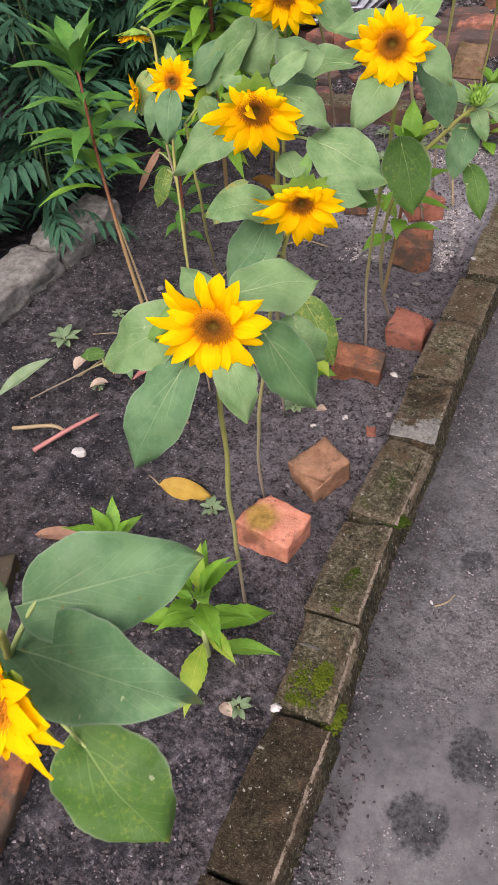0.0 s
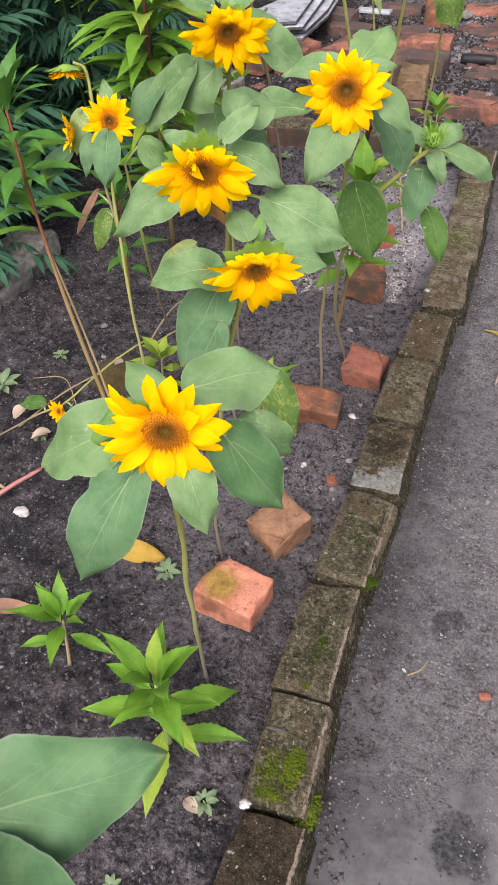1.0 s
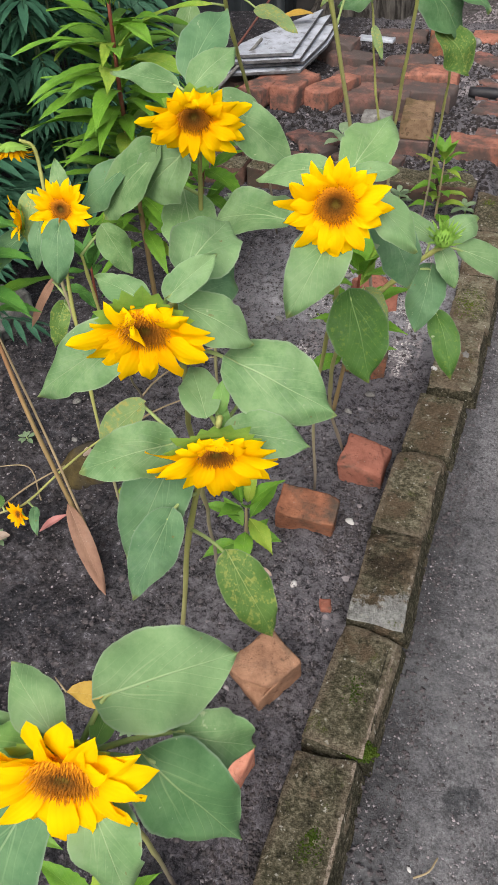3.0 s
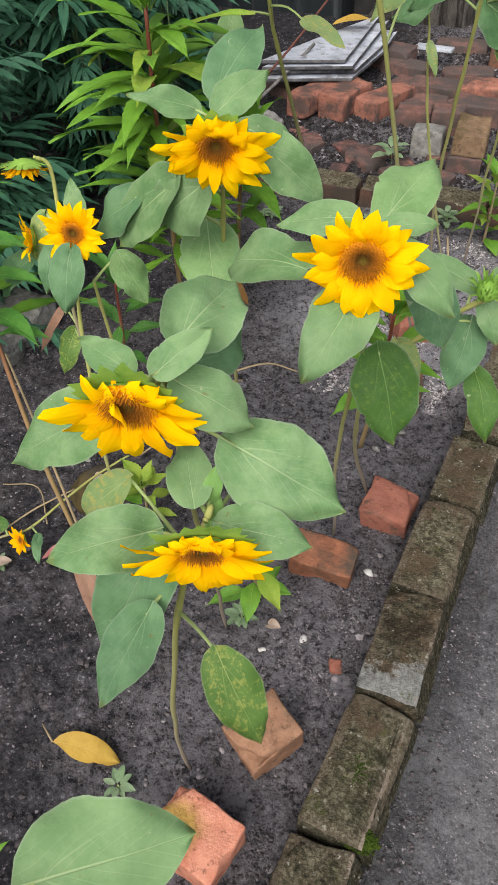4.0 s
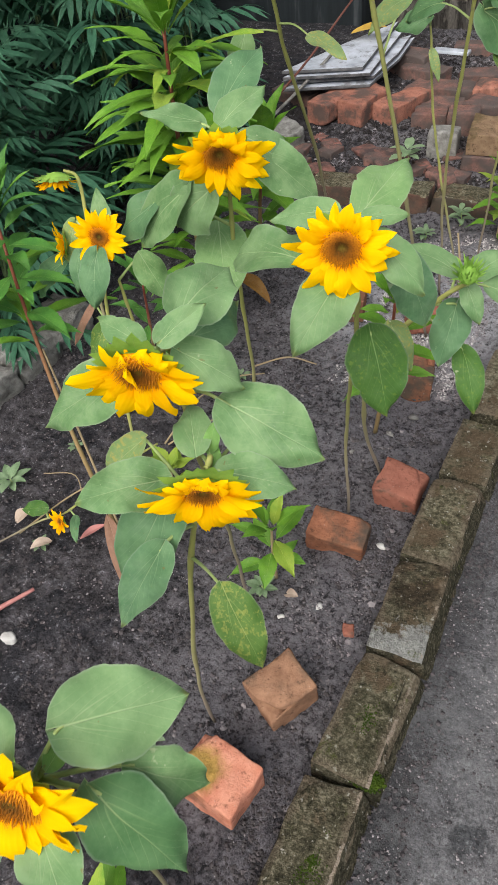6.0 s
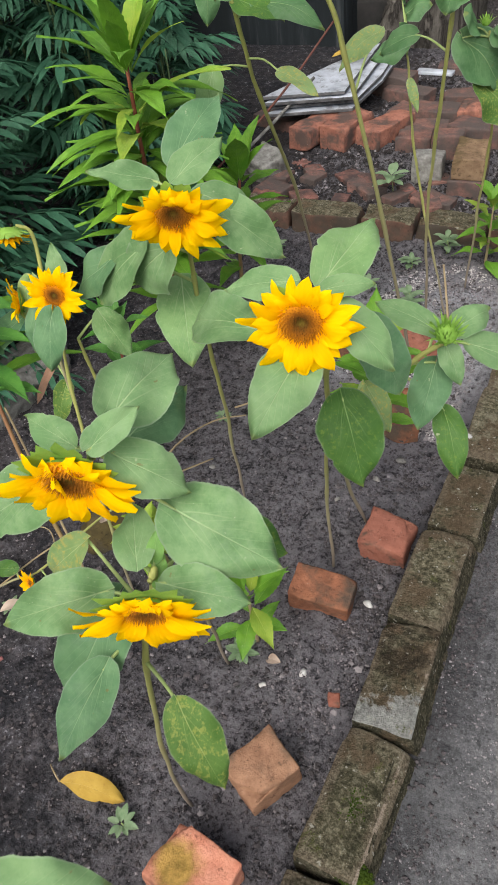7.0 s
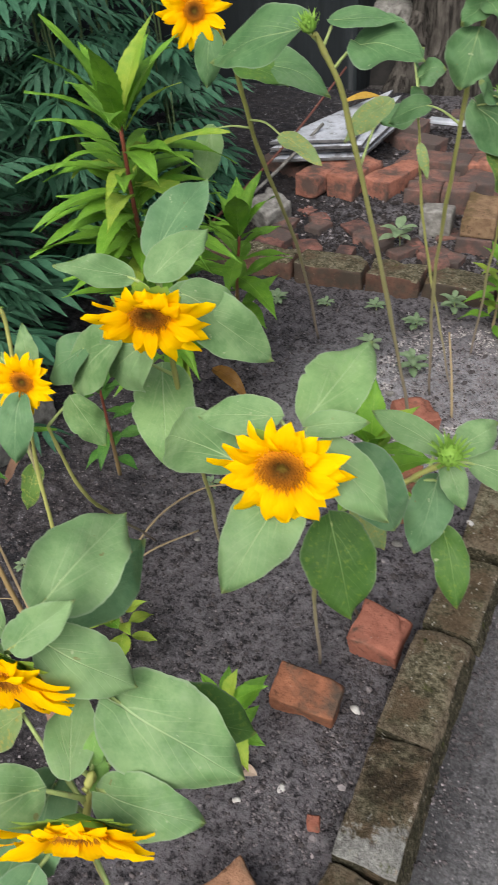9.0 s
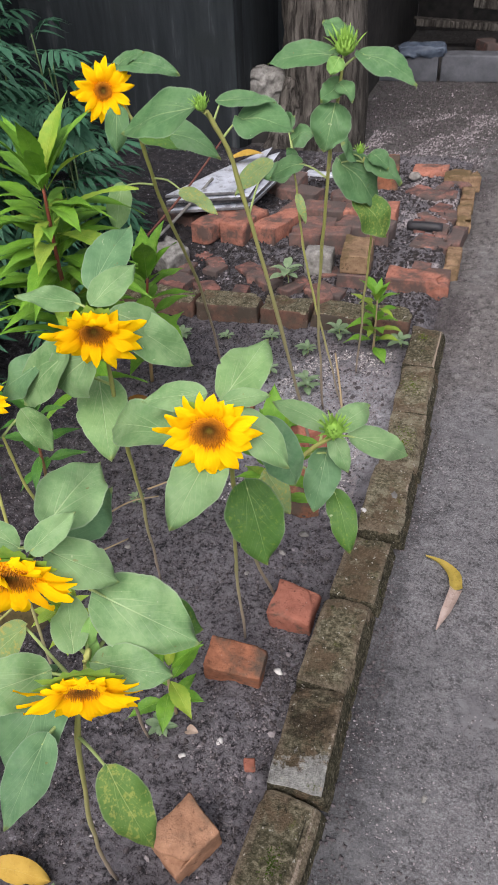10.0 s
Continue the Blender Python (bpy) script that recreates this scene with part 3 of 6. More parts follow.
GREEN_STALK = stem_material("dark_green_stalk", (0.050, 0.085, 0.035), (0.075, 0.12, 0.05))
PINK_STALK = stem_material("pink_fleshy_stalk", (0.30, 0.105, 0.105), (0.42, 0.20, 0.18))
PIPE = plain_material("black_plastic_pipe", (0.015, 0.015, 0.018), (0.035, 0.035, 0.04), 20, 0.5)
BAG = plain_material("dull_blue_plastic", (0.040, 0.055, 0.085), (0.10, 0.125, 0.165), 20, 0.45)

# ---- building helpers ----
def V(*a):
    return np.array(a, dtype=float)


def unit(v):
    return v / (np.linalg.norm(v) + 1e-9)


def mesh_of(name, verts, faces, mats, uvs=None, face_mats=None, smooth=True, rims=None):
    me = bpy.data.meshes.new(name)
    me.from_pydata([tuple(map(float, v)) for v in verts], [], faces)
    for m in mats if isinstance(mats, (list, tuple)) else [mats]:
        me.materials.append(m)
    if uvs is not None:
        layer = me.uv_layers.new(name="UVMap")
        idx = np.empty(len(me.loops), dtype=np.int32)
        me.loops.foreach_get("vertex_index", idx)
        layer.data.foreach_set("uv", np.asarray(uvs, dtype=np.float32)[idx].ravel())
        if rims is not None:
            second = me.uv_layers.new(name="Rim")
            second.data.foreach_set("uv", np.asarray(rims, dtype=np.float32)[idx].ravel())
            me.uv_layers.active = layer
            layer.active_render = True
    if face_mats is not None:
        me.polygons.foreach_set("material_index", np.asarray(face_mats, dtype=np.int32))
    me.polygons.foreach_set("use_smooth", np.full(len(me.polygons), smooth))
    me.update()
    return me


def thing(name, at, label, category, group="", kind=""):
    ob = new(name)
    ob.location = tuple(map(float, at))
    ob.empty_display_size = 0.05
    return tagged(ob, label, category, group, kind)


def part(name, me, parent, label="", m=None):
    ob = new(name, me)
    ob.parent = parent
    if m is not None:
        ob.matrix_basis = m
    return tagged(ob, label)


def solo(name, me, label, category, group="", kind="", m=None):
    ob = new(name, me)
    if m is not None:
        ob.matrix_basis = m
    return tagged(ob, label, category, group, kind)


def curve_points(pts, n):
    """A smooth line (Catmull-Rom) through a few points, in n steps."""
    p = [V(*q) for q in pts]
    p = [2 * p[0] - p[1], *p, 2 * p[-1] - p[-2]]
    out = []
    for k in range(n + 1):
        u = k / n * (len(p) - 3)
        i = min(int(u), len(p) - 4)
        t = u - i
        a, b, c, d = p[i:i + 4]
        out.append(0.5 * (2 * b + (c - a) * t + (2 * a - 5 * b + 4 * c - d) * t * t + (3 * b - a - 3 * c + d) * t ** 3))
    return out


def tube(name, pts, radii, mat, n=14, sides=7, rough=0.0, seed=0):
    """A round stalk along a smooth line; its radius runs through radii."""
    line = curve_points(pts, n)
    rng = np.random.default_rng(seed)
    verts, faces, uvs = [], [], []
    for k, c in enumerate(line):
        d = unit(line[min(k + 1, n)] - line[max(k - 1, 0)])
        a = unit(np.cross(d, V(0.31, 0.9, 0.25)))
        b = np.cross(d, a)
        r = np.interp(k / n, np.linspace(0, 1, len(radii)), radii)
        for j in range(sides):
            w = 2 * math.pi * j / sides
            rr = r * (1 + rough * (rng.random() - 0.5))
            verts.append(c + rr * (math.cos(w) * a + math.sin(w) * b))
            uvs.append((j / sides, k / n))
    for k in range(n):
        for j in range(sides):
            j2 = (j + 1) % sides
            faces.append((k * sides + j, k * sides + j2, (k + 1) * sides + j2, (k + 1) * sides + j))
    faces.append(tuple(range(sides))[::-1])
    faces.append(tuple(n * sides + j for j in range(sides)))
    return mesh_of(name, verts, faces, mat, uvs)


def width_heart(s):
    s = np.clip(s, 0, 1)
    return s ** 0.50 * (1 - s) ** 0.92 / 0.397


def width_lance(s):
    return np.sin(np.pi * np.clip(s, 0, 1) ** 0.80) ** 1.25


def width_petal(s):
    return np.sin(np.pi * np.clip(s, 0, 1) ** 0.84) ** 0.70


def width_oval(s):
    return np.sin(np.pi * np.clip(s, 0, 1) ** 0.8) ** 0.7


def blade(base, tip, width, normal, mat, shape=width_heart, fold=0.16, bow=0.10, wave=0.03, lobe=0.10, curl=0.0, twist=0.0, teeth=0, nu=8, nv=11, seed=0, name="leaf", ragged=False):
    """A leaf from base to tip: folded along its midrib, bowed along its length, with a wavy rim."""
    base, tip = V(*base), V(*tip)
    ln = np.linalg.norm(tip - base)
    y = (tip - base) / ln
    z = unit(V(*normal) - np.dot(normal, y) * y)
    x = np.cross(y, z)
    rng = np.random.default_rng(seed)
    p1, p2, p3 = rng.random(3) * 6.3
    tears = [(0.25 + 0.6 * rng.random(), 0.06 + 0.10 * rng.random(), 0.02 + 0.03 * rng.random(), rng.choice((-1, 1))) for _ in range(rng.integers(0, 2))] if ragged else []
    verts, faces, uvs, rims = [], [], [], []
    for j in range(nv + 1):
        s = j / nv
        w = float(shape(np.array(s))) * 0.5 * width
        for i in range(nu + 1):
            u = 2 * i / nu - 1
            t = w
            if ragged:  # a shallowly toothed rim, torn or eaten in a few places
                hand = 2 if u > 0 else 0
                t *= 1 + 0.028 * math.sin(11 * s + p2 + hand) + 0.018 * math.sin(25 * s + p1 + hand) + 0.022 * (((s * 13 + p3 + 0.5 * hand) % 1.0) - 0.5) * abs(u)
                for at, deep, wide, side in tears:
                    if side * u > 0:
                        t *= 1 - deep * abs(u) ** 3 * math.exp(-((s - at) / wide) ** 2)
            if teeth and abs(u) > 0.99:
                t = w * (1 + 0.05 * (-1) ** j)
            lx = u * t
            ly = s * ln - lobe * ln * abs(u) ** 1.6 * (1 - s) ** 3.2
            lz = fold * abs(lx) + bow * ln * 4 * s * (1 - s) - curl * width * u * u * (0.4 + 0.6 * s)
            lz += wave * width * u * u * (math.sin(7 * s + p1 + 1.5 * u) + 0.6 * math.sin(13 * s + p2 - 2 * u))
            lz += 0.35 * wave * width * math.sin(9 * s + 3 * u + p3)
            a = twist * (s - 0.2)
            lx, lz = lx * math.cos(a) - lz * math.sin(a), lx * math.sin(a) + lz * math.cos(a)
            verts.append(base + lx * x + ly * y + lz * z)
            uvs.append((0.5 + 0.5 * u * t / (0.5 * width), s))
            rims.append((abs(u), s))
    for j in range(nv):
        for i in range(nu):
            a = j * (nu + 1) + i
            faces.append((a, a + 1, a + nu + 2, a + nu + 1))
    return mesh_of(name, verts, faces, mat, uvs, rims=rims)


def chunk(name, size, mat, seed=0, bevel=0.008, rough=0.004, cuts=5, edge=None, side=None, chip=0.0, batter=0.0):
    """A brick or block: bevelled, subdivided and worn by noise. edge: a second material for the long top edge on +x; side: for the upright faces."""
    bm = bmesh.new()
    bmesh.ops.create_cube(bm, size=1)
    bmesh.ops.scale(bm, vec=size, verts=bm.verts)
    bmesh.ops.bevel(bm, geom=bm.edges[:], offset=bevel, segments=2, profile=0.6, affect="EDGES")
    long_edges = [e for e in bm.edges if e.calc_length() > 0.3 * min(size)]
    bmesh.ops.subdivide_edges(bm, edges=long_edges, cuts=cuts, use_grid_fill=True)
    off = Vector((seed * 3.71, seed * 1.93, seed * 0.77))
    h = Vector(size) / 2
    for v in bm.verts:
        q = v.co + off
        d = noise.noise_vector(q * 22) * rough + noise.noise_vector(q * 70) * rough * 0.45
        if chip:
            c = max(0.0, noise.noise(q * 9 + Vector((5, 2, 1))) - 0.05)
            near = (abs(v.co.x) / h.x) ** 4 * (abs(v.co.z) / h.z) ** 4 + 0.5 * (abs(v.co.y) / h.y) ** 10 * (abs(v.co.z) / h.z) ** 4
            d -= Vector((v.co.x, v.co.y * 0.3, v.co.z)).normalized() * c * chip * min(1, near)
        v.co += d
        if batter and v.co.x > 0:
            v.co.x += batter * (h.z - v.co.z) * min(1, 2 * v.co.x / h.x)
    bm.normal_update()
    mats = [mat]
    if edge:
        mats.append(edge)
    if side:
        mats.append(side)
    for f in bm.faces:
        f.smooth = True
        f.material_index = 0
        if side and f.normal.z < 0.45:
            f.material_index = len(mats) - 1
        if edge and 0.40 < f.normal.z < 0.95 and f.normal.x > 0.25:
            c = f.calc_center_median()
            if noise.noise((c + off) * 34) > 0.0:
                f.material_index = 1
    me = bpy.data.meshes.new(name)
    for m in mats:
        me.materials.append(m)
    bm.to_mesh(me)
    bm.free()
    return me


def stone_mesh(name, size, mat, seed=0, rough=0.10):
    """A rounded, slightly uneven stone."""
    bm = bmesh.new()
    bmesh.ops.create_icosphere(bm, subdivisions=3 if max(size) > 0.04 else 2, radius=0.5)
    off = Vector((seed * 1.7, seed * 0.9, seed * 0.3))
    for v in bm.verts:
        v.co *= 1 + rough * 2 * noise.noise(v.co * 2.2 + off) + rough * noise.noise(v.co * 6 + off)
        v.co = Vector((v.co.x * size[0], v.co.y * size[1], v.co.z * size[2]))
    for f in bm.faces:
        f.smooth = True
    me = bpy.data.meshes.new(name)
    me.materials.append(mat)
    bm.to_mesh(me)
    bm.free()
    return me


def turned(x, y, z, rz=0, rx=0, ry=0):
    return pose(x, y, z, rx, ry, rz)


def bed_height(x, y):
    """The soil of the beds: lower away from the kerb, rising behind the cross wall."""
    z = -0.020 - (0.055 * np.clip((-0.30 - x) / 0.6, 0, 1) + 0.012 * np.clip((y - 1.2) / 0.8, 0, 1)) * np.clip((3.0 - y) / 0.7, 0.15, 1)
    up = np.clip((y - 3.14) / 0.06, 0, 1)
    z = z * (1 - up) + up * (-0.005 + 0.045 * np.clip((y - 3.3) / 0.3, 0, 1))
    out = np.clip((x + 0.13) / 0.05, 0, 1)
    far = np.clip((y - 4.9) / 0.2, 0, 1)
    lip = np.maximum(out, far)
    return z * (1 - lip) - 0.03 * lip


# ---- ground and path ----
def axis(lo, hi, step, ends):
    mid = np.arange(lo, hi + step / 2, step)
    return np.concatenate([[-e for e in ends[::-1]] + np.full(len(ends), lo), mid, np.full(len(ends), hi) + ends])


def sheet(name, xs, ys, height, mat, label, category, keep=None):
    gx, gy = np.meshgrid(xs, ys)
    gz = height(gx, gy)
    nx = len(xs)
    verts = np.stack([gx.ravel(), gy.ravel(), gz.ravel()], 1)
    faces = [(j * nx + i, j * nx + i + 1, (j + 1) * nx + i + 1, (j + 1) * nx + i) for j in range(len(ys) - 1) for i in range(nx - 1)]
    return solo(name, mesh_of(name, verts, faces, mat), label, category, kind="structure")


def lumps(x, y, scale, seed):
    f = np.vectorize(lambda a, b: noise.noise(Vector((a * scale + seed, b * scale - seed, seed * 0.37))))
    return f(x, y)


FAR = np.array([0.3, 1.0, 4.0, 20.0, 120.0, 700.0])


def soil_height(x, y):
    near = (np.abs(x + 0.6) < 1.3) & (y > -0.4) & (y < 5.2)
    return bed_height(x, y) + np.where(near, 0.010 * lumps(x, y, 5, 3) + 0.008 * lumps(x, y, 19, 8) + 0.009 * lumps(x, y, 43, 5) + 0.0075 * lumps(x, y, 83, 9), 0)


sheet("ground", axis(-1.60, -0.02, 0.0085, FAR), axis(-0.2, 5.0, 0.0095, FAR), soil_height, SOIL, "dark loose garden soil with pale ash patches", "soil")


def path_height(x, y):
    """The path, which spreads over the yard behind the beds and dives under them."""
    edge = np.clip((x + 0.06) / 0.09, 0, 1)
    under = (x < -0.08) & (y < 4.84)
    return np.where(under, -0.25, 0.0) - 0.004 + 0.004 * edge + 0.004 * lumps(x, y, 4, 21) + (0.0035 * lumps(x, y, 23, 12) + 0.0042 * lumps(x, y, 66, 2)) * (1 - 0.75 * np.clip((0.36 - np.hypot(x - 0.30, y - 0.52)) / 0.1, 0, 1))


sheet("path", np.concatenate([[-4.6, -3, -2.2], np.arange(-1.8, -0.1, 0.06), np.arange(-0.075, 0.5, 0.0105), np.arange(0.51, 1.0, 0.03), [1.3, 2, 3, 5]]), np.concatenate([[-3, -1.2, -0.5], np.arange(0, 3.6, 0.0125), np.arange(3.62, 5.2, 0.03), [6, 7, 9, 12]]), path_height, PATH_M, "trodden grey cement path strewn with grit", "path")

# ---- brick kerb along the bed ----
kerb = thing("kerb", (-0.105, 1.6, 0), "row of mossy weathered bricks edging the bed", "kerb", kind="structure")
KERB_ROWS = [  # y from, y to, middle x, turn, top
    (0.04, 0.29, -0.098, 1.0, 0.046), (0.297, 0.562, -0.099, -1.0, 0.045), (0.570, 0.762, -0.108, 2.0, 0.052),
    (0.770, 1.012, -0.120, 0.5, 0.047), (1.022, 1.264, -0.108, -3.0, 0.047), (1.272, 1.500, -0.103, 1.0, 0.050),
    (1.505, 1.752, -0.104, -1.5, 0.048), (1.760, 1.962, -0.092, -2.0, 0.044), (1.985, 2.250, -0.078, 0.5, 0.056),
    (2.256, 2.520, -0.074, 1.0, 0.050), (2.528, 2.795, -0.084, 1.5, 0.047), (2.802, 3.065, -0.094, 0.5, 0.046),
]
for k, (y0, y1, cx, rz, top) in enumerate(KERB_ROWS):
    skin = KERB_SOOTY if k < 2 else KERB_OLIVE if k in (2, 4) else KERB_CAPPED if k == 5 else KERB_RUST if k in (6, 7) else KERB_PALE if k in (8, 9, 10) else KERB_TOP
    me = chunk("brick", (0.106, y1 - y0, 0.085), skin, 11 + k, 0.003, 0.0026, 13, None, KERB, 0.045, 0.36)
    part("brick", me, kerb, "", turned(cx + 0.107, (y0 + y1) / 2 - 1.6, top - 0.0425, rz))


def patch(name, x, y, z, rx, ry, mat, seed, label, category, height=0.006):
    """A low cushion or smear with a ragged outline."""
    rng = np.random.default_rng(seed)
    verts, faces, n, m = [V(0, 0, height)], [], 22, 4
    rim = [1 + 0.16 * math.sin(2 * a + seed) + 0.12 * math.sin(5 * a + 2 * seed) + 0.30 * (rng.random() - 0.5) for a in np.linspace(0, 6.283, n, endpoint=False)]
    for r in range(1, m + 1):
        for i in range(n):
            a = 2 * math.pi * i / n
            q = r / m
            verts.append(V(rx * q * rim[i] * math.cos(a), ry * q * rim[i] * math.sin(a), height * (1 - q ** 2) * (0.5 + rng.random()) - (0.003 if r == m else 0)))
    for i in range(n):
        faces.append((0, 1 + i, 1 + (i + 1) % n))
        for r in range(m - 1):
            a, b = 1 + r * n + i, 1 + r * n + (i + 1) % n
            faces.append((a, a + n, b + n, b))
    return solo(name, mesh_of(name, verts, faces, mat), label, category, "moss on the kerb" if category == "moss" else "", m=turned(x, y, z))


def moss(x, y, z, rx, ry, count, seed, label, big=0.0045, mat=None):
    """Moss: many tiny cushions crowded together, as one mesh."""
    rng = np.random.default_rng(seed)
    bm = bmesh.new()
    bmesh.ops.create_icosphere(bm, subdivisions=1, radius=1)
    base = np.array([v.co[:] for v in bm.verts])
    tri = np.array([[v.index for v in f.verts] for f in bm.faces])
    bm.free()
    verts, faces = [], []
    for k in range(count):
        a, q = rng.random() * 6.283, rng.random() ** 0.7
        c = V(rx * q * math.cos(a), ry * q * math.sin(a), 0)
        r = big * (0.35 + 0.8 * rng.random()) * (1.2 - 0.6 * q)
        faces += (tri + len(verts)).tolist()
        verts += list(base * r * (0.8 + 0.4 * rng.random((len(base), 1))) * np.array([1, 1, 0.6]) + c)
    return solo("moss_cushion", mesh_of("moss_cushion", verts, faces, mat or MOSS), label, "moss", "moss on the kerb", m=turned(x, y, z))


moss(-0.088, 0.640, 0.0525, 0.020, 0.036, 260, 1, "bright green moss cushion on a kerb brick")
moss(-0.122, 0.628, 0.052, 0.022, 0.040, 140, 2, "bright green moss cushion on a kerb brick", 0.0035)
moss(-0.110, 0.590, 0.052, 0.030, 0.014, 110, 8, "bright green moss cushion on a kerb brick", 0.0035)
moss(-0.048, 0.590, 0.036, 0.020, 0.036, 240, 3, "bright green moss filling a kerb joint")
moss(-0.068, 1.036, 0.044, 0.034, 0.020, 420, 4, "dark green moss filling a kerb joint", 0.0040, MOSS_DARK)
moss(-0.105, 0.880, 0.0465, 0.026, 0.060, 330, 6, "thin green moss on a kerb brick", 0.0022, MOSS_DARK)
moss(-0.100, 1.130, 0.0465, 0.026, 0.050, 160, 61, "thin green moss on a kerb brick", 0.0020, MOSS_DARK)
moss(-0.110, 0.790, 0.047, 0.014, 0.014, 30, 9, "thin green moss on a kerb brick", 0.0025)
moss(-0.085, 2.500, 0.048, 0.048, 0.022, 150, 5, "green moss across a kerb joint", 0.003)
moss(-0.078, 2.370, 0.051, 0.045, 0.085, 240, 31, "thin yellowish moss over a kerb brick", 0.0024)
moss(-0.090, 2.680, 0.048, 0.040, 0.070, 160, 32, "thin yellowish moss over a kerb brick", 0.0022)
moss(-0.10, 2.990, 0.046, 0.02, 0.03, 60, 7, "green moss on the kerb's end brick", 0.003)
patch("cement_smear", -0.128, 0.695, 0.0515, 0.022, 0.005, CEMENT_DIRTY, 8, "pale scrape across a mossy kerb brick", "cement", 0.002)
patch("cement_smear", -0.055, 2.13, 0.056, 0.010, 0.016, CEMENT, 9, "pale lichen smear on a kerb brick", "cement", 0.002)
patch("cement_smear", -0.120, 2.05, 0.056, 0.010, 0.012, STONE, 10, "white lichen spot on a kerb brick", "cement", 0.002)
patch("cement_smear", -0.145, 0.566, 0.047, 0.010, 0.008, STONE, 12, "white droppings on a kerb joint", "cement", 0.004)

# ---- cross wall and the brick bed behind it ----
cross = thing("cross_wall", (-0.65, 3.09, 0), "low wall of grimy old bricks closing the bed", "brick wall", kind="structure")
for k, (x0, x1) in enumerate(((-1.62, -1.37), (-1.36, -1.01), (-0.995, -0.745), (-0.735, -0.545), (-0.535, -0.30), (-0.29, -0.165))):
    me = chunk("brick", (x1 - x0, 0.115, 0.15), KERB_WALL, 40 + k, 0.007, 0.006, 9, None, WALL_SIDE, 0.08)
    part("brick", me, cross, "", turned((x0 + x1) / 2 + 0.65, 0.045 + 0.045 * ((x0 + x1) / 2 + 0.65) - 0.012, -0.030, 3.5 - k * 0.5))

GROUP = "loose bricks about the bed"


def loose_brick(x, y, z, rz, mat, label, size=(0.115, 0.24, 0.07), rx=0, ry=0, seed=0, chip=0.05, group=GROUP, name="brick"):
    return solo(name, chunk(name, size, mat, seed, 0.0035, 0.0036, 11, None, None, chip * 2.4), label, "brick", group, m=turned(x, y, z, rz, rx, ry))


loose_brick(-0.305, 0.945, 0.012, 80, BRICK_ORANGE, "bright orange broken brick with a mossy stain in soil", (0.100, 0.128, 0.085), 4, 0, 61, 0.09)
loose_brick(-0.272, 1.143, 0.006, 58, BRICK_TAN, "weathered tan half brick tilted in the soil", (0.106, 0.090, 0.085), 6, -8, 62)
loose_brick(-0.305, 1.535, 0.004, 3, BRICK_BROWN, "dirty brown half brick sunk in the soil", (0.130, 0.075, 0.085), 12, 4, 63, 0.08)
loose_brick(-0.222, 1.725, 0.004, -2, BRICK_RED, "clean red half brick lying by the kerb", (0.104, 0.100, 0.062), 3, 0, 64, 0.03)
loose_brick(-0.320, 2.135, 0.005, 12, BRICK_BROWN, "brown half brick lying behind the sunflowers", (0.115, 0.13, 0.09), 0, 5, 65)
loose_brick(-0.36, 2.42, 0.005, 30, BRICK_RED, "red half brick lying deep in the bed", (0.11, 0.12, 0.08), 0, 5, 66)
solo("mossy_lump", stone_mesh("mossy_lump", (0.17, 0.13, 0.11), BRICK_MOSS, 67, 0.16), "ochre mossy lump of old masonry sunk in soil", "stone", m=turned(-0.885, 1.590, -0.070, 35))
loose_brick(-0.550, 0.235, -0.035, 12, BRICK_BROWN, "brown brick lying at the bed's near end", (0.115, 0.22, 0.08), 0, 0, 68)
loose_brick(-0.86, 0.62, -0.07, 20, BRICK_MOSS, "mossy brick half buried in soil", (0.13, 0.16, 0.08), 0, 0, 69)
loose_brick(-0.60, 2.44, -0.01, 15, BRICK_BROWN, "buried brown brick fragment in the soil", (0.08, 0.12, 0.08), 0, 0, 70)
solo("brick_chip", chunk("brick_chip", (0.022, 0.026, 0.016), BRICK_RED, 71, 0.003, 0.003, 2), "small red brick chip on the soil", "brick chip", m=turned(-0.205, 1.325, -0.012, 20))
solo("brick_chip", chunk("brick_chip", (0.020, 0.014, 0.010), BRICK_RED, 72, 0.003, 0.003, 2), "small red brick chip on the path", "brick chip", m=turned(0.193, 0.889, 0.004, 20))

TIER = "bricks of the raised brick bed"
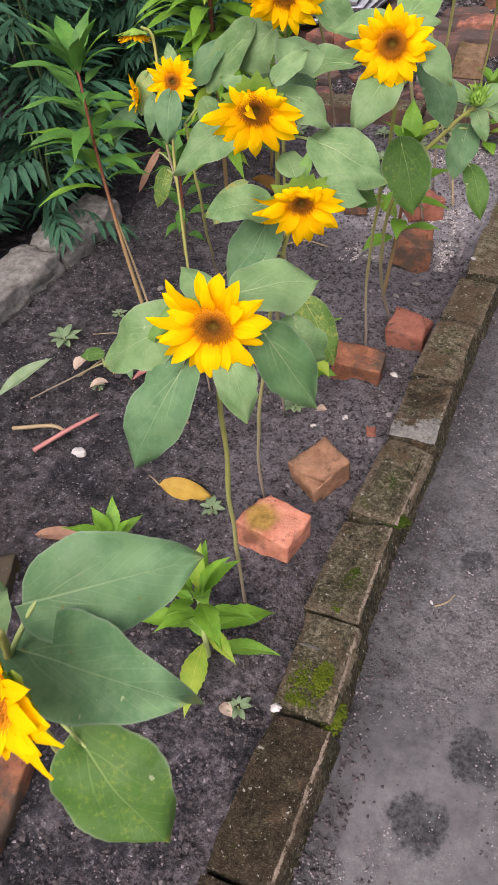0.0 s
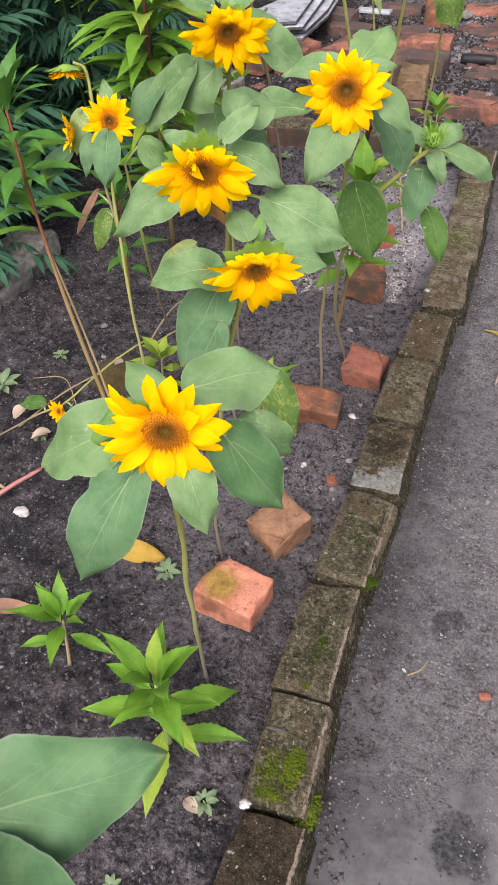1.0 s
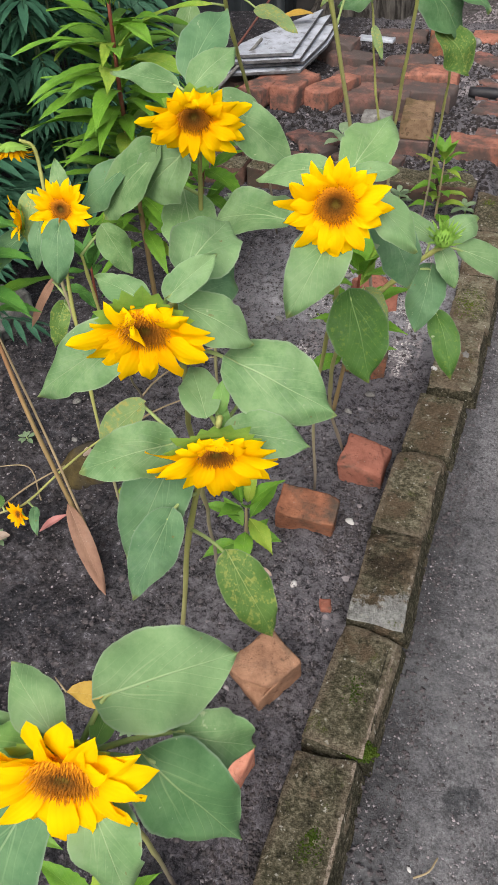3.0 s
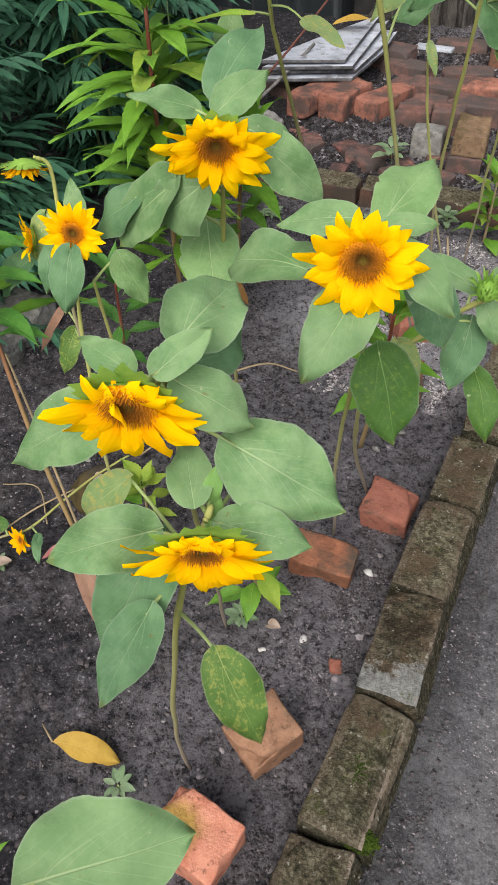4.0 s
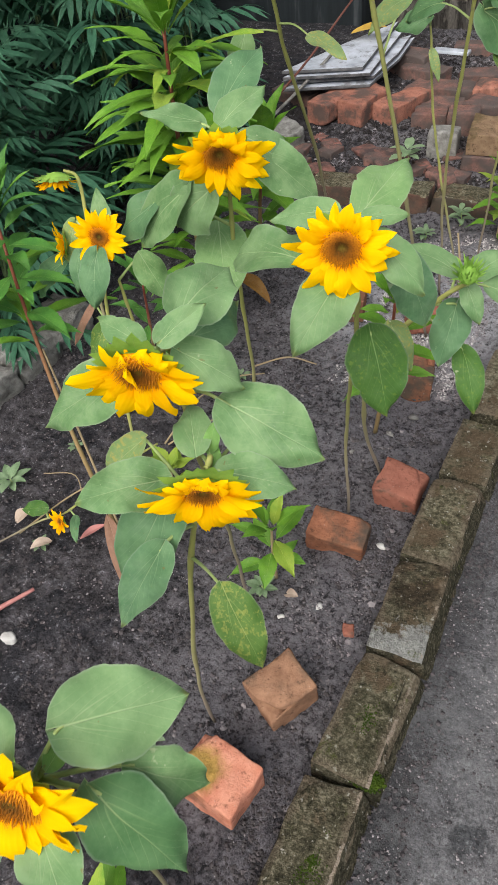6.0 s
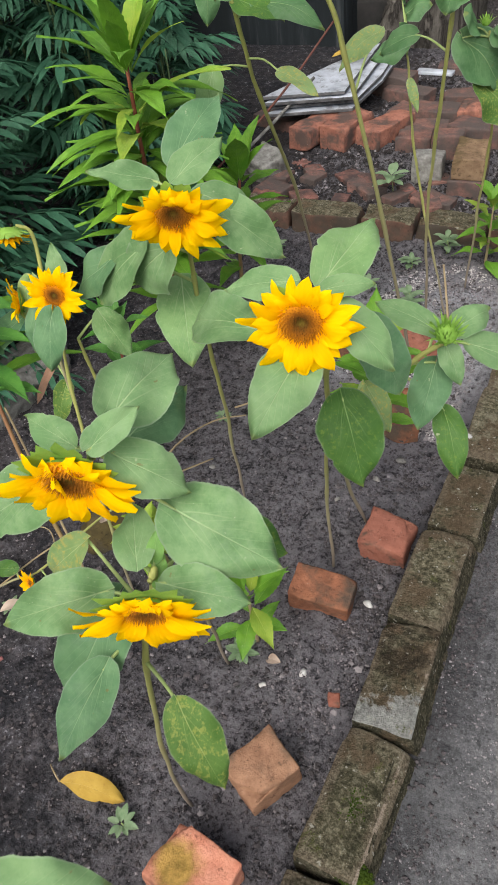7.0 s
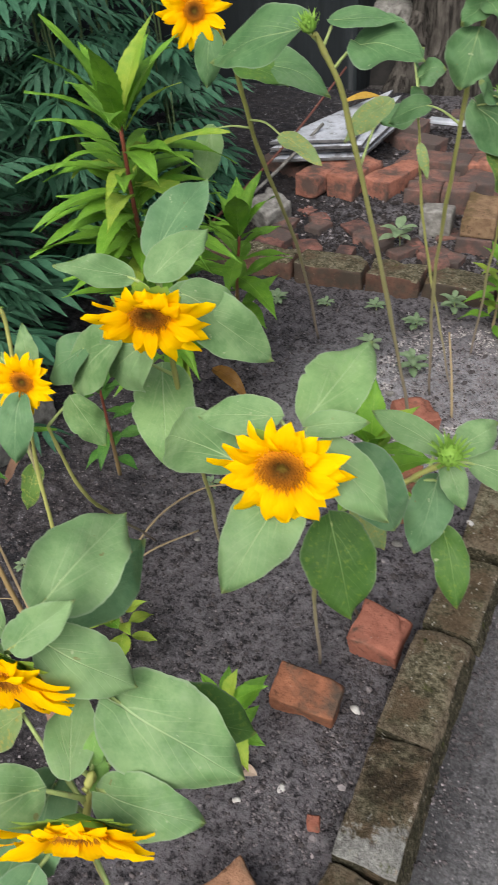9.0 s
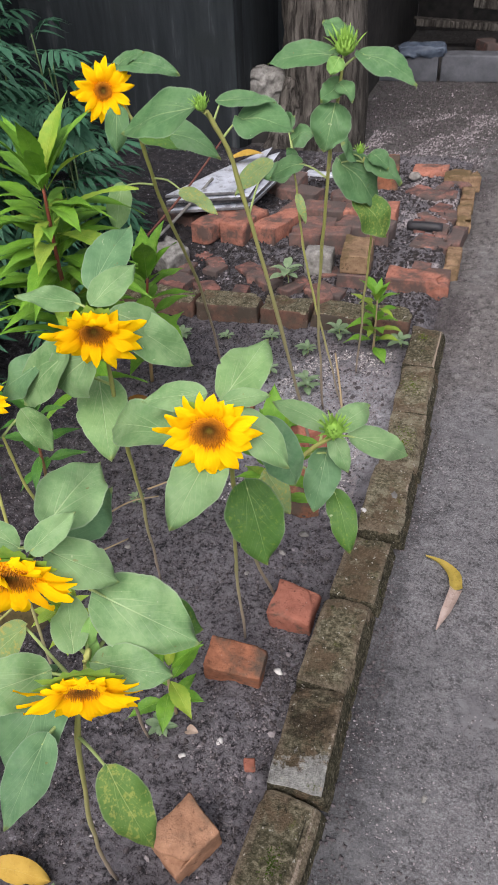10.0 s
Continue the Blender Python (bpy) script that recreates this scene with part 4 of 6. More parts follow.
UPPER = [  # x, y, z, turn, material, length across, depth, height
    (-1.135, 3.690, 0.085, -14, BRICK_RED, 0.112, 0.24, 0.09), (-1.005, 3.715, 0.088, -13, BRICK_RED, 0.118, 0.24, 0.095),
    (-0.860, 3.770, 0.070, -20, BRICK_RED, 0.125, 0.25, 0.09), (-0.715, 3.700, 0.060, 3, BRICK_OLD, 0.14, 0.11, 0.08),
    (-0.700, 3.850, 0.066, 2, BRICK_OLD, 0.17, 0.11, 0.08), (-0.470, 3.790, 0.088, 1, BRICK_OLD, 0.25, 0.12, 0.085),
    (-0.475, 3.945, 0.095, 2, BRICK_RED, 0.24, 0.12, 0.085), (-0.700, 4.010, 0.075, 4, BRICK_OLD, 0.22, 0.12, 0.08),
    (-0.505, 4.500, 0.080, 8, BRICK_BROWN, 0.13, 0.24, 0.13), (-0.62, 4.25, 0.06, 10, BRICK_OLD, 0.22, 0.11, 0.08),
    (-0.88, 4.20, 0.06, -10, BRICK_OLD, 0.22, 0.11, 0.08), (-0.72, 4.60, 0.055, 5, BRICK_OLD, 0.24, 0.11, 0.08), (-0.84, 3.98, 0.06, -16, BRICK_OLD, 0.12, 0.20, 0.08),
    (-1.36, 3.82, 0.05, -10, BRICK_OLD, 0.22, 0.11, 0.09), (-1.20, 4.05, 0.07, -10, BRICK_OLD, 0.24, 0.115, 0.12), (-1.0, 4.3, 0.07, -10, BRICK_OLD, 0.24, 0.115, 0.12),
]
for k, (x, y, z, rz, mt, a, b, c) in enumerate(UPPER):
    mt = BRICK_TIER if mt is BRICK_RED else mt
    if mt is BRICK_OLD:  # sunk unevenly into the rubble
        z, rz = z - 0.016 - 0.012 * math.sin(3.7 * k), rz + 9 * math.sin(2.3 * k)
    kindly = "dusty red brick" if mt is BRICK_TIER else "sooty old brick" if mt is BRICK_OLD else "brown brick"
    loose_brick(x, y, z, rz, mt, kindly + " set on the raised brick bed", (a, b, c), 0, 0, 80 + k, 0.02, TIER)
loose_brick(-0.445, 3.475, 0.025, 4, BRICK_OLD, "sooty brick under another at the bed's corner", (0.125, 0.22, 0.085), 0, 0, 101, 0.07, TIER)
loose_brick(-0.440, 3.480, 0.108, 6, BRICK_OCHRE, "ochre stained brick stacked on a sooty brick", (0.118, 0.21, 0.080), 0, 0, 102, 0.07, TIER)
RIM = [(-0.185, 3.455, 0.018, 3, 0.25, 0.125), (-0.070, 3.66, 0.014, 94, 0.21, 0.062), (-0.078, 3.90, 0.018, 87, 0.22, 0.060), (-0.074, 4.14, 0.016, 93, 0.22, 0.066),
       (-0.080, 4.38, 0.020, 90, 0.21, 0.064), (-0.13, 4.62, 0.030, 4, 0.18, 0.13), (-0.30, 4.70, 0.02, 4, 0.18, 0.12)]
for k, (x, y, z, rz, a, b) in enumerate(RIM):
    rim_skin, rim_label = (BRICK_TIER, "dusty red brick rimming the ash bed") if k in (0, 6) else (BRICK_OCHRE, "ochre brown brick rimming the ash bed") if k in (1, 3, 4, 5) else (BRICK_OLD, "sooty brick rimming the ash bed")
    loose_brick(x, y, z, rz + 2.5 * math.sin(5 * k), rim_skin, rim_label, (a, b, 0.085), 0, 3 * math.sin(2 * k), 110 + k, 0.09, TIER)
rng = np.random.default_rng(5)
for k in range(44):
    x, y = (-0.34 + 0.22 * rng.random(), 3.56 + 1.0 * rng.random()) if k < 19 else (-1.20 + 0.75 * rng.random(), 3.20 + 0.32 * rng.random())
    loose_brick(x, y, 0.028 if k < 19 else 0.004, rng.random() * 180, (BRICK_OLD, BRICK_BURNT, BRICK_OLD)[k % 3], "broken brick bit half buried in ash", (0.05 + 0.07 * rng.random(), 0.06 + 0.07 * rng.random(), 0.05), 0, 0, 130 + k, 0.012, "brick rubble", "brick_fragment")

solo("concrete_lump", chunk("concrete_lump", (0.15, 0.13, 0.11), CEMENT, 150, 0.008, 0.008, 7, None, None, 0.16), "angular grey lump of broken concrete", "concrete", m=turned(-1.255, 3.40, 0.045, -25, 10, 8))
solo("concrete_block", chunk("concrete_block", (0.115, 0.085, 0.11), CEMENT, 151, 0.008, 0.003, 4), "small square grey concrete block", "concrete", m=turned(-0.600, 3.48, 0.060, 4))
solo("concrete_block", chunk("concrete_block", (0.12, 0.09, 0.12), BRICK_OLD, 152, 0.01, 0.003, 4), "dark stained block behind a concrete block", "concrete", m=turned(-0.565, 3.64, 0.075, 6))

stack = thing("slab_stack", (-1.24, 4.07, 0.132), "stack of pale marble slabs lying on bricks", "stone slabs")
SLABS = [  # broken corner pieces, lowest first: height, corners round the plan
    (0.004, ((-0.115, -0.421), (0.236, -0.293), (0.262, 0.05), (0.243, 0.351), (0.05, 0.02))),
    (0.026, ((-0.132, -0.400), (0.240, -0.253), (0.255, 0.06), (0.237, 0.299), (0.04, 0.04))),
    (0.048, ((-0.118, -0.413), (0.233, -0.286), (0.199, 0.348), (0.03, 0.06))),
    (0.068, ((-0.128, -0.398), (0.200, -0.282), (0.158, 0.353), (0.02, 0.02))),
]
for dz, poly in SLABS:
    bm = bmesh.new()
    low = [bm.verts.new((x, y, dz)) for x, y in poly]
    face = bm.faces.new(low)
    up = bmesh.ops.extrude_face_region(bm, geom=[face])
    bmesh.ops.translate(bm, vec=(0, 0, 0.013), verts=[g for g in up["geom"] if isinstance(g, bmesh.types.BMVert)])
    bmesh.ops.recalc_face_normals(bm, faces=bm.faces[:])
    bmesh.ops.bevel(bm, geom=bm.edges[:], offset=0.002, segments=1, affect="EDGES")
    me = bpy.data.meshes.new("slab")
    me.materials.append(SLAB)
    me.materials.append(SLAB_EDGE)
    for f in bm.faces:
        f.material_index = 0 if abs(f.normal.z) > 0.8 else 1
    bm.to_mesh(me)
    bm.free()
    part("slab", me, stack)
solo("slab_offcut", chunk("slab_offcut", (0.17, 0.05, 0.014), SLAB, 170, 0.002, 0.0008, 3), "narrow white marble offcut on the bricks", "stone slabs", m=turned(-0.80, 4.35, 0.115, -4))
solo("rounded_stone", stone_mesh("rounded_stone", (0.062, 0.050, 0.046), CEMENT, 171), "smooth grey rounded stone on ash", "stone", m=turned(-0.365, 4.56, 0.060, 10))
solo("black_pipe", tube("black_pipe", [(-0.30, 3.93, 0.06), (-0.22, 3.92, 0.065), (-0.15, 3.93, 0.06)], [0.022], PIPE, 6, 10), "short black plastic pipe end in the ash", "pipe")

# ---- tree, walls, blocks and shed behind ----
trunk = thing("tree", (-1.0, 5.25, 0), "thick brown tree trunk with deeply furrowed bark", "tree")
for nm, pts, rad in (("trunk", [(-0.03, 0, -0.1), (-0.01, 0, 0.3), (-0.02, 0.02, 0.9), (0.0, 0.05, 1.8), (0.05, 0.1, 3.0)], [0.265, 0.240, 0.228, 0.22, 0.21]),
                     ("buttress", [(0.08, -0.05, -0.1), (0.08, -0.06, 0.4), (0.08, -0.05, 1.2), (0.10, 0, 2.6)], [0.15, 0.13, 0.12, 0.10]),
                     ("root", [(-0.12, -0.12, 0.35), (-0.2, -0.22, 0.1), (-0.3, -0.36, -0.05)], [0.10, 0.08, 0.05])):
    part(nm, tube(nm, pts, rad, BARK, 26, 22, 0.13, 9), trunk)


def box(name, lo, hi, mat, label, category, kind="structure"):
    size = [b - a for a, b in zip(lo, hi)]
    me = chunk(name, size, mat, len(name), 0.004, 0.0, 1)
    return solo(name, me, label, category, kind=kind, m=turned(*[(a + b) / 2 for a, b in zip(lo, hi)]))


box("wall_back", (-4.6, 4.92, -0.3), (-1.44, 5.07, 2.6), WALL, "dark streaked cement wall behind the bed", "wall")
box("wall_return", (-1.59, 5.07, -0.3), (-1.44, 5.75, 2.6), WALL, "dark cement wall turning the corner", "wall")
box("wall_tree", (-1.59, 5.75, -0.3), (-0.95, 5.9, 2.6), WALL, "dark streaked cement wall behind the tree", "wall")
box("wall_left", (-2.9, -3.0, -0.2), (-2.75, 4.92, 2.6), WALL, "dark streaked cement wall beside the bed", "wall")
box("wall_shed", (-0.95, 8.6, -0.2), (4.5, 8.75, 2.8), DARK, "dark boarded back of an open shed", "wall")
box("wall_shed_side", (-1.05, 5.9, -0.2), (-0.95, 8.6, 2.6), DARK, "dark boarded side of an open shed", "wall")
# roof added out of view to shade the shed and the yard
box("roof", (-1.2, 6.0, 2.25), (4.6, 8.9, 2.35), DARK, "unseen dark roof added to shade the shed and yard", "roof")
rocks = solo("rough_rock", chunk("rough_rock", (0.22, 0.20, 0.20), CEMENT, 180, 0.05, 0.03, 6, None, None, 0.1), "rough grey rock on a dark block beside the tree", "rock", m=turned(-1.37, 5.25, 0.30, 20, 0, 8))
# block added for the indistinct dark base the rock rests on
solo("dark_block", chunk("dark_block", (0.24, 0.22, 0.32), DARK, 181, 0.02, 0.008, 4), "dark stand-in block under a rough rock", "block", m=turned(-1.37, 5.26, 0.05, 10))
for k, x in enumerate((-1.05, -0.44, 0.17, 0.78)):
    solo("concrete_beam", chunk("concrete_beam", (0.59, 0.16, 0.18), BEAM, 190 + k, 0.010, 0.003, 4), "long grey concrete block lying on the ground", "concrete", "long concrete blocks", m=turned(x + 0.22, 6.80 + 0.05 * k, 0.085, 3))
solo("plastic_bag", chunk("plastic_bag", (0.34, 0.18, 0.08), BAG, 200, 0.03, 0.02, 6), "crumpled dull blue plastic bag on concrete blocks", "bag", m=turned(-0.66, 6.80, 0.20, 5))
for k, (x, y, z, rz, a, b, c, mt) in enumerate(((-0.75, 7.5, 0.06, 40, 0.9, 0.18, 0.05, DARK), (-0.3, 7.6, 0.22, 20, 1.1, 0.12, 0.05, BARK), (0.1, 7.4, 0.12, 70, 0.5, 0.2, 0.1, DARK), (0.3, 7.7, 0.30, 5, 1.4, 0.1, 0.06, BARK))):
    solo("old_board", chunk("old_board", (a, b, c), mt, 210 + k, 0.006, 0.004, 4), "old dark board stacked in the shed", "board", "boards in the shed", m=turned(x, y, z, rz, 0, 6))
for k, (x, y) in enumerate(((0.02, 7.25), (-0.22, 7.35), (0.25, 7.2))):
    loose_brick(x, y, 0.10, 30 * k, BRICK_OLD, "dark brick stacked in the shed", (0.13, 0.2, 0.12), 0, 0, 220 + k, 0.05, "shed bricks")

ledge = thing("ledge", (-1.55, 1.6, 0), "low pale concrete ledge along the bed's far side", "ledge", kind="structure")
for k, (y0, y1, w) in enumerate(((-0.6, 0.35, 0.15), (0.36, 1.28, 0.16), (1.29, 1.80, 0.16), (1.81, 2.15, 0.15))):
    part("ledge_block", chunk("ledge_block", (w, y1 - y0, 0.12), CEMENT if k > 1 else CEMENT_DIRTY, 230 + k, 0.012, 0.014, 12, None, None, 0.10), ledge, "pale grey end block" if k == 3 else "", turned(0.03 * k - 0.02, (y0 + y1) / 2 - 1.6, -0.062 + 0.010 * (k == 3), -3))

# ---- sunflowers ----
LIGHT_SIDE = V(0.28, -0.55, 0.80)
KINDS = {"L": (LEAF, ""), "D": (LEAF_DARK, "dark green leaf with yellowish patches"), "B": (LEAF_BLUE, "bluish green leaf"), "Y": (LEAF_YELLOW, "yellowing mottled leaf"),
         "S": (LEAF_SICK, "spotted withering leaf"), "G": (LEAF_YOUNG, "small fresh green leaf"), "P": (LEAF_PATCHY, "green leaf with pale patches"), "T": (LEAF_DEEP, ""), "W": (DRY_BROWN, "dry brown withered leaf")}


def petal_meshes(rd, rr, mat, n=5, slim=1.0):
    out = []
    for k in range(n):
        r = random.Random(k * 7 + 1)
        me = blade((rd * 0.80, 0, 0), (rr * (0.97 + 0.06 * r.random()), 0, 0.004 * (r.random() - 0.3)), (rr - rd) * (0.37 + 0.09 * r.random()) * slim, (0, 0, 1), mat,
                   width_petal, -0.25 + 0.5 * r.random(), 0.04 + 0.14 * r.random(), 0.08, 0.0, 0.16 * r.random(), 1.0 * (r.random() - 0.5), 0, 4, 7, k, "petal")
        out.append(me)
    return out


def disc_mesh(rd):
    """A domed disc crowded with small florets in spiral order."""
    verts, faces, uvs = [V(0, 0, 0.0)], [], [(0.0, 0)]
    n, m = 24, 5
    dome = lambda q: rd * (0.20 * math.sin(math.pi * min(q, 1)) - 0.10 * (1 - q) ** 2 + 0.05)
    for r in range(1, m + 1):
        for i in range(n):
            a = 2 * math.pi * i / n
            verts.append(V(rd * r / m * math.cos(a), rd * r / m * math.sin(a), dome(r / m) if r < m else -0.004))
            uvs.append((r / m, 0))
    verts[0] = V(0, 0, dome(0))
    for i in range(n):
        faces.append((0, 1 + i, 1 + (i + 1) % n))
        for r in range(m - 1):
            a, b = 1 + r * n + i, 1 + r * n + (i + 1) % n
            faces.append((a, a + n, b + n, b))
    rng = np.random.default_rng(3)
    for k in range(230):
        q = math.sqrt((k + 0.5) / 230)
        a = k * 2.399963
        c = V(rd * q * math.cos(a), rd * q * math.sin(a), dome(q))
        up = unit(V(0.5 * q * math.cos(a), 0.5 * q * math.sin(a), 1) + 0.5 * (rng.random(3) - 0.5))
        s = unit(np.cross(up, V(1, 0.3, 0)))
        t = np.cross(up, s)
        w, h = rd * 0.045, rd * (0.10 + 0.20 * q * rng.random() + (0.10 if q > 0.6 else 0))
        i0 = len(verts)
        verts += [c + w * s, c + w * (-0.5 * s + 0.87 * t), c + w * (-0.5 * s - 0.87 * t), c + h * up]
        uvs += [(q * 0.85, 0)] * 3 + [(min(1, q * 0.95 + 0.12 * rng.random()), 0)]
        faces += [(i0, i0 + 1, i0 + 3), (i0 + 1, i0 + 2, i0 + 3), (i0 + 2, i0, i0 + 3)]
    return mesh_of("disc", verts, faces, DISC, uvs)


def bracts_mesh(rd, rr, n=20, back=0.14, spread=0.62, seed=0):
    """The green cup behind a flower with a ring of pointed bracts, as one mesh."""
    rng = np.random.default_rng(seed)
    verts, faces, uvs = [], [], []
    m = 14
    for r, (q, z) in enumerate(((0.12, -0.55), (0.55, -0.42), (1.00, -0.20), (1.16, 0.03))):
        for i in range(m):
            a = 2 * math.pi * i / m
            verts.append(V(rd * q * math.cos(a), rd * q * math.sin(a), rd * z))
            uvs.append((0.3, r / 4))
    for r in range(3):
        for i in range(m):
            faces.append((r * m + i, r * m + (i + 1) % m, (r + 1) * m + (i + 1) % m, (r + 1) * m + i))
    for k in range(n):
        a = 2 * math.pi * (k + 0.5 * rng.random()) / n
        d = V(math.cos(a), math.sin(a), 0)
        sd = V(-math.sin(a), math.cos(a), 0)
        ln = (rd + (rr - rd) * spread) * (0.8 + 0.35 * rng.random())
        zz = -rd * back * (0.3 + rng.random())
        p = [d * rd * 0.75 + V(0, 0, -rd * 0.3), d * (rd * 0.9 + ln) * 0.55 + V(0, 0, zz * 0.7), d * ln + V(0, 0, zz * (0.2 + rng.random()))]
        w = (rr - rd) * 0.17
        i0 = len(verts)
        verts += [p[0] - sd * w * 0.8, p[0] + sd * w * 0.8, p[1] - sd * w, p[1] + sd * w, p[2]]
        uvs += [(0.2, 0), (0.8, 0), (0.2, 0.5), (0.8, 0.5), (0.5, 1)]
        faces += [(i0, i0 + 1, i0 + 3, i0 + 2), (i0 + 2, i0 + 3, i0 + 4)]
    return mesh_of("calyx", verts, faces, BRACT, uvs)


def facing(at, normal, spin=0.0):
    q = Vector(normal).to_track_quat("Z", "Y").to_matrix().to_4x4()
    return Matrix.Translation(Vector(at)) @ q @ pose(0, 0, 0, 0, 0, spin)


def head(plant, at, normal, rr, rd, n=17, deep=False, seed=0, cup=8.0, slim=1.0, label="", folded=0, ruff=0.40, short=0.0):
    """A flower head: disc, two rings of petals and the bracts behind. folded: petals bent over the disc."""
    rng = random.Random(seed)
    top = part("flower_head", disc_mesh(rd), plant, label, facing(np.array(at) - np.array(plant.location), normal, rng.random() * 360))
    part("calyx", bracts_mesh(rd, rr, seed=seed, spread=ruff), top, "green cup with pointed bracts")
    turn = top.matrix_basis.to_3x3()
    ms = petal_meshes(rd, rr, PETAL_DEEP if deep else PETAL, 5, slim)
    for ring, count, lift in ((0, n + 2, cup), (1, max(folded, int(n * 0.75)), cup + 9)):
        for k in range(count):
            a = 360 * (k + 0.5 * (rng.random() - 0.5)) / count + ring * 9
            s = (0.84 + 0.30 * rng.random()) * (1 - 0.12 * ring)
            s *= 1 - short * max(0.0, (turn @ Vector((math.cos(radians(a)), math.sin(radians(a)), 0))).z)
            tilt = -(lift + 18 * (rng.random() - 0.5))
            if ring == 1 and k < folded:
                tilt, s = -125 - 25 * rng.random(), s * 0.9
                m = pose(0, 0, 0, 0, 0, a) @ Matrix.Translation((rd * 0.8, 0, 0.004)) @ pose(0, 0, 0, 0, tilt, 0) @ Matrix.Translation((-rd * 0.8, 0, 0)) @ Matrix.Scale(s, 4)
            else:
                m = pose(0, 0, 0, 0, 0, a) @ Matrix.Translation((rd * 0.8, 0, -0.001 + 0.002 * ring)) @ pose(0, 0, 0, 34 * (rng.random() - 0.5), tilt, 14 * (rng.random() - 0.5)) @ Matrix.Translation((-rd * 0.8, 0, 0)) @ Matrix.Diagonal((s, 0.85 + 0.4 * rng.random(), 1, 1))
            part("petal", ms[rng.randrange(5)], top, "", m)
    return top


def bud(plant, at, normal, r, label="closed green flower bud", n=44):
    """A closed bud: a knob wrapped in narrow upright bracts."""
    rng = np.random.default_rng(int(r * 1e4))
    verts, faces, uvs = [], [], []
    for ring, (q, z) in enumerate(((0.3, -0.8), (0.9, -0.3), (1.0, 0.2), (0.6, 0.7), (0.1, 0.9))):
        for i in range(12):
            a = 2 * math.pi * i / 12
            verts.append(V(r * q * math.cos(a), r * q * math.sin(a), r * z))
            uvs.append((0.3, ring / 5))
    for k in range(4):
        for i in range(12):
            faces.append((k * 12 + i, k * 12 + (i + 1) % 12, (k + 1) * 12 + (i + 1) % 12, (k + 1) * 12 + i))
    faces.append(tuple(48 + i for i in range(12)))
    for k in range(n):
        a = 2.4 * k
        q = 0.30 + 0.90 * k / n
        d, sd = V(math.cos(a), math.sin(a), 0), V(-math.sin(a), math.cos(a), 0)
        p0, p1, p2 = d * r * 0.75 * q + V(0, 0, -0.2 * r), d * r * (1.0 + 0.35 * q) * q + V(0, 0, r * 0.7), d * r * (1.1 + 1.2 * q * rng.random()) * q + V(0, 0, r * (1.8 - 0.9 * q + 0.7 * rng.random()))
        w = r * 0.12
        i0 = len(verts)
        verts += [p0 - sd * w, p0 + sd * w, p1 - sd * w, p1 + sd * w, p2]
        uvs += [(0.2, 0), (0.8, 0), (0.2, 0.5), (0.8, 0.5), (0.5, 1)]
        faces += [(i0, i0 + 1, i0 + 3, i0 + 2), (i0 + 2, i0 + 3, i0 + 4)]
    return part("bud", mesh_of("bud", verts, faces, BRACT, uvs), plant, label, facing(np.array(at) - np.array(plant.location), normal))


def sunflower(label, stems, leaves, seed=0, thick=0.0046, sides=8):
    """stems: lines from foot to top, of which the first sets the plant's place. leaves: base, tip, width, kind."""
    origin = V(*stems[0][0])
    plant = thing("sunflower_plant", origin, label, "sunflower", "sunflower plants")
    lines = []
    for k, st in enumerate(stems):
        pts = [V(*p) - origin for p in st]
        pts = curve_points(pts, 24)
        for j, q in enumerate(pts[1:-1], 1):
            pts[j] = q + 0.0042 * np.array(noise.noise_vector(Vector(q) * 11 + Vector((seed, k, 3)))) * V(1, 1, 0.4)
        knots = [thick * (w + (0.16 if j % 5 == 2 else 0.0) + 0.05 * math.sin(3.1 * j + seed)) for j, w in enumerate(np.interp(np.linspace(0, 1, 25), (0, 0.33, 0.67, 1), (0.64, 0.78, 0.80, 0.62)))]
        part("stem", tube("stem", pts, knots, STALK, 48, sides, 0.16, seed + k), plant)
        lines += curve_points(pts, 40)
    for k, lf in enumerate(leaves):
        b, t, w, kind = V(*lf[0:3]) - origin, V(*lf[3:6]) - origin, lf[6], lf[7]
        nrm = V(*lf[8]) if len(lf) > 8 else LIGHT_SIDE
        mt, lab = KINDS[kind]
        r = random.Random(seed * 31 + k)
        me = blade(b, t, w, nrm, mt, width_heart, 0.05 + 0.15 * r.random(), 0.03 + 0.12 * r.random(), 0.05 + 0.05 * r.random(), 0.15, 0.16 * r.random(), 0.6 * (r.random() - 0.5), 0, 14, 34, seed * 50 + k, ragged=True)
        blade_part = part("leaf", me, plant, lab)
        want = b - V(0, 0, 0.03) - 0.10 * (t - b)
        root = min(lines, key=lambda q: np.linalg.norm(q - want))
        gap = np.linalg.norm(b - root)
        if gap > 0.004:
            mid = 0.5 * (b + root) + V(0, 0, 0.10 * gap)
            ends = unit(t - b)
            under = 0.0045 * unit(nrm - np.dot(nrm, ends) * ends)
            part("petiole", tube("petiole", [root, mid, b - 0.004 * ends - 0.5 * under, b + 0.006 * ends - under], [0.0028, 0.0022, 0.0018, 0.0010], PETIOLE, 9, 6), blade_part, "pale leaf stalk")
    return plant


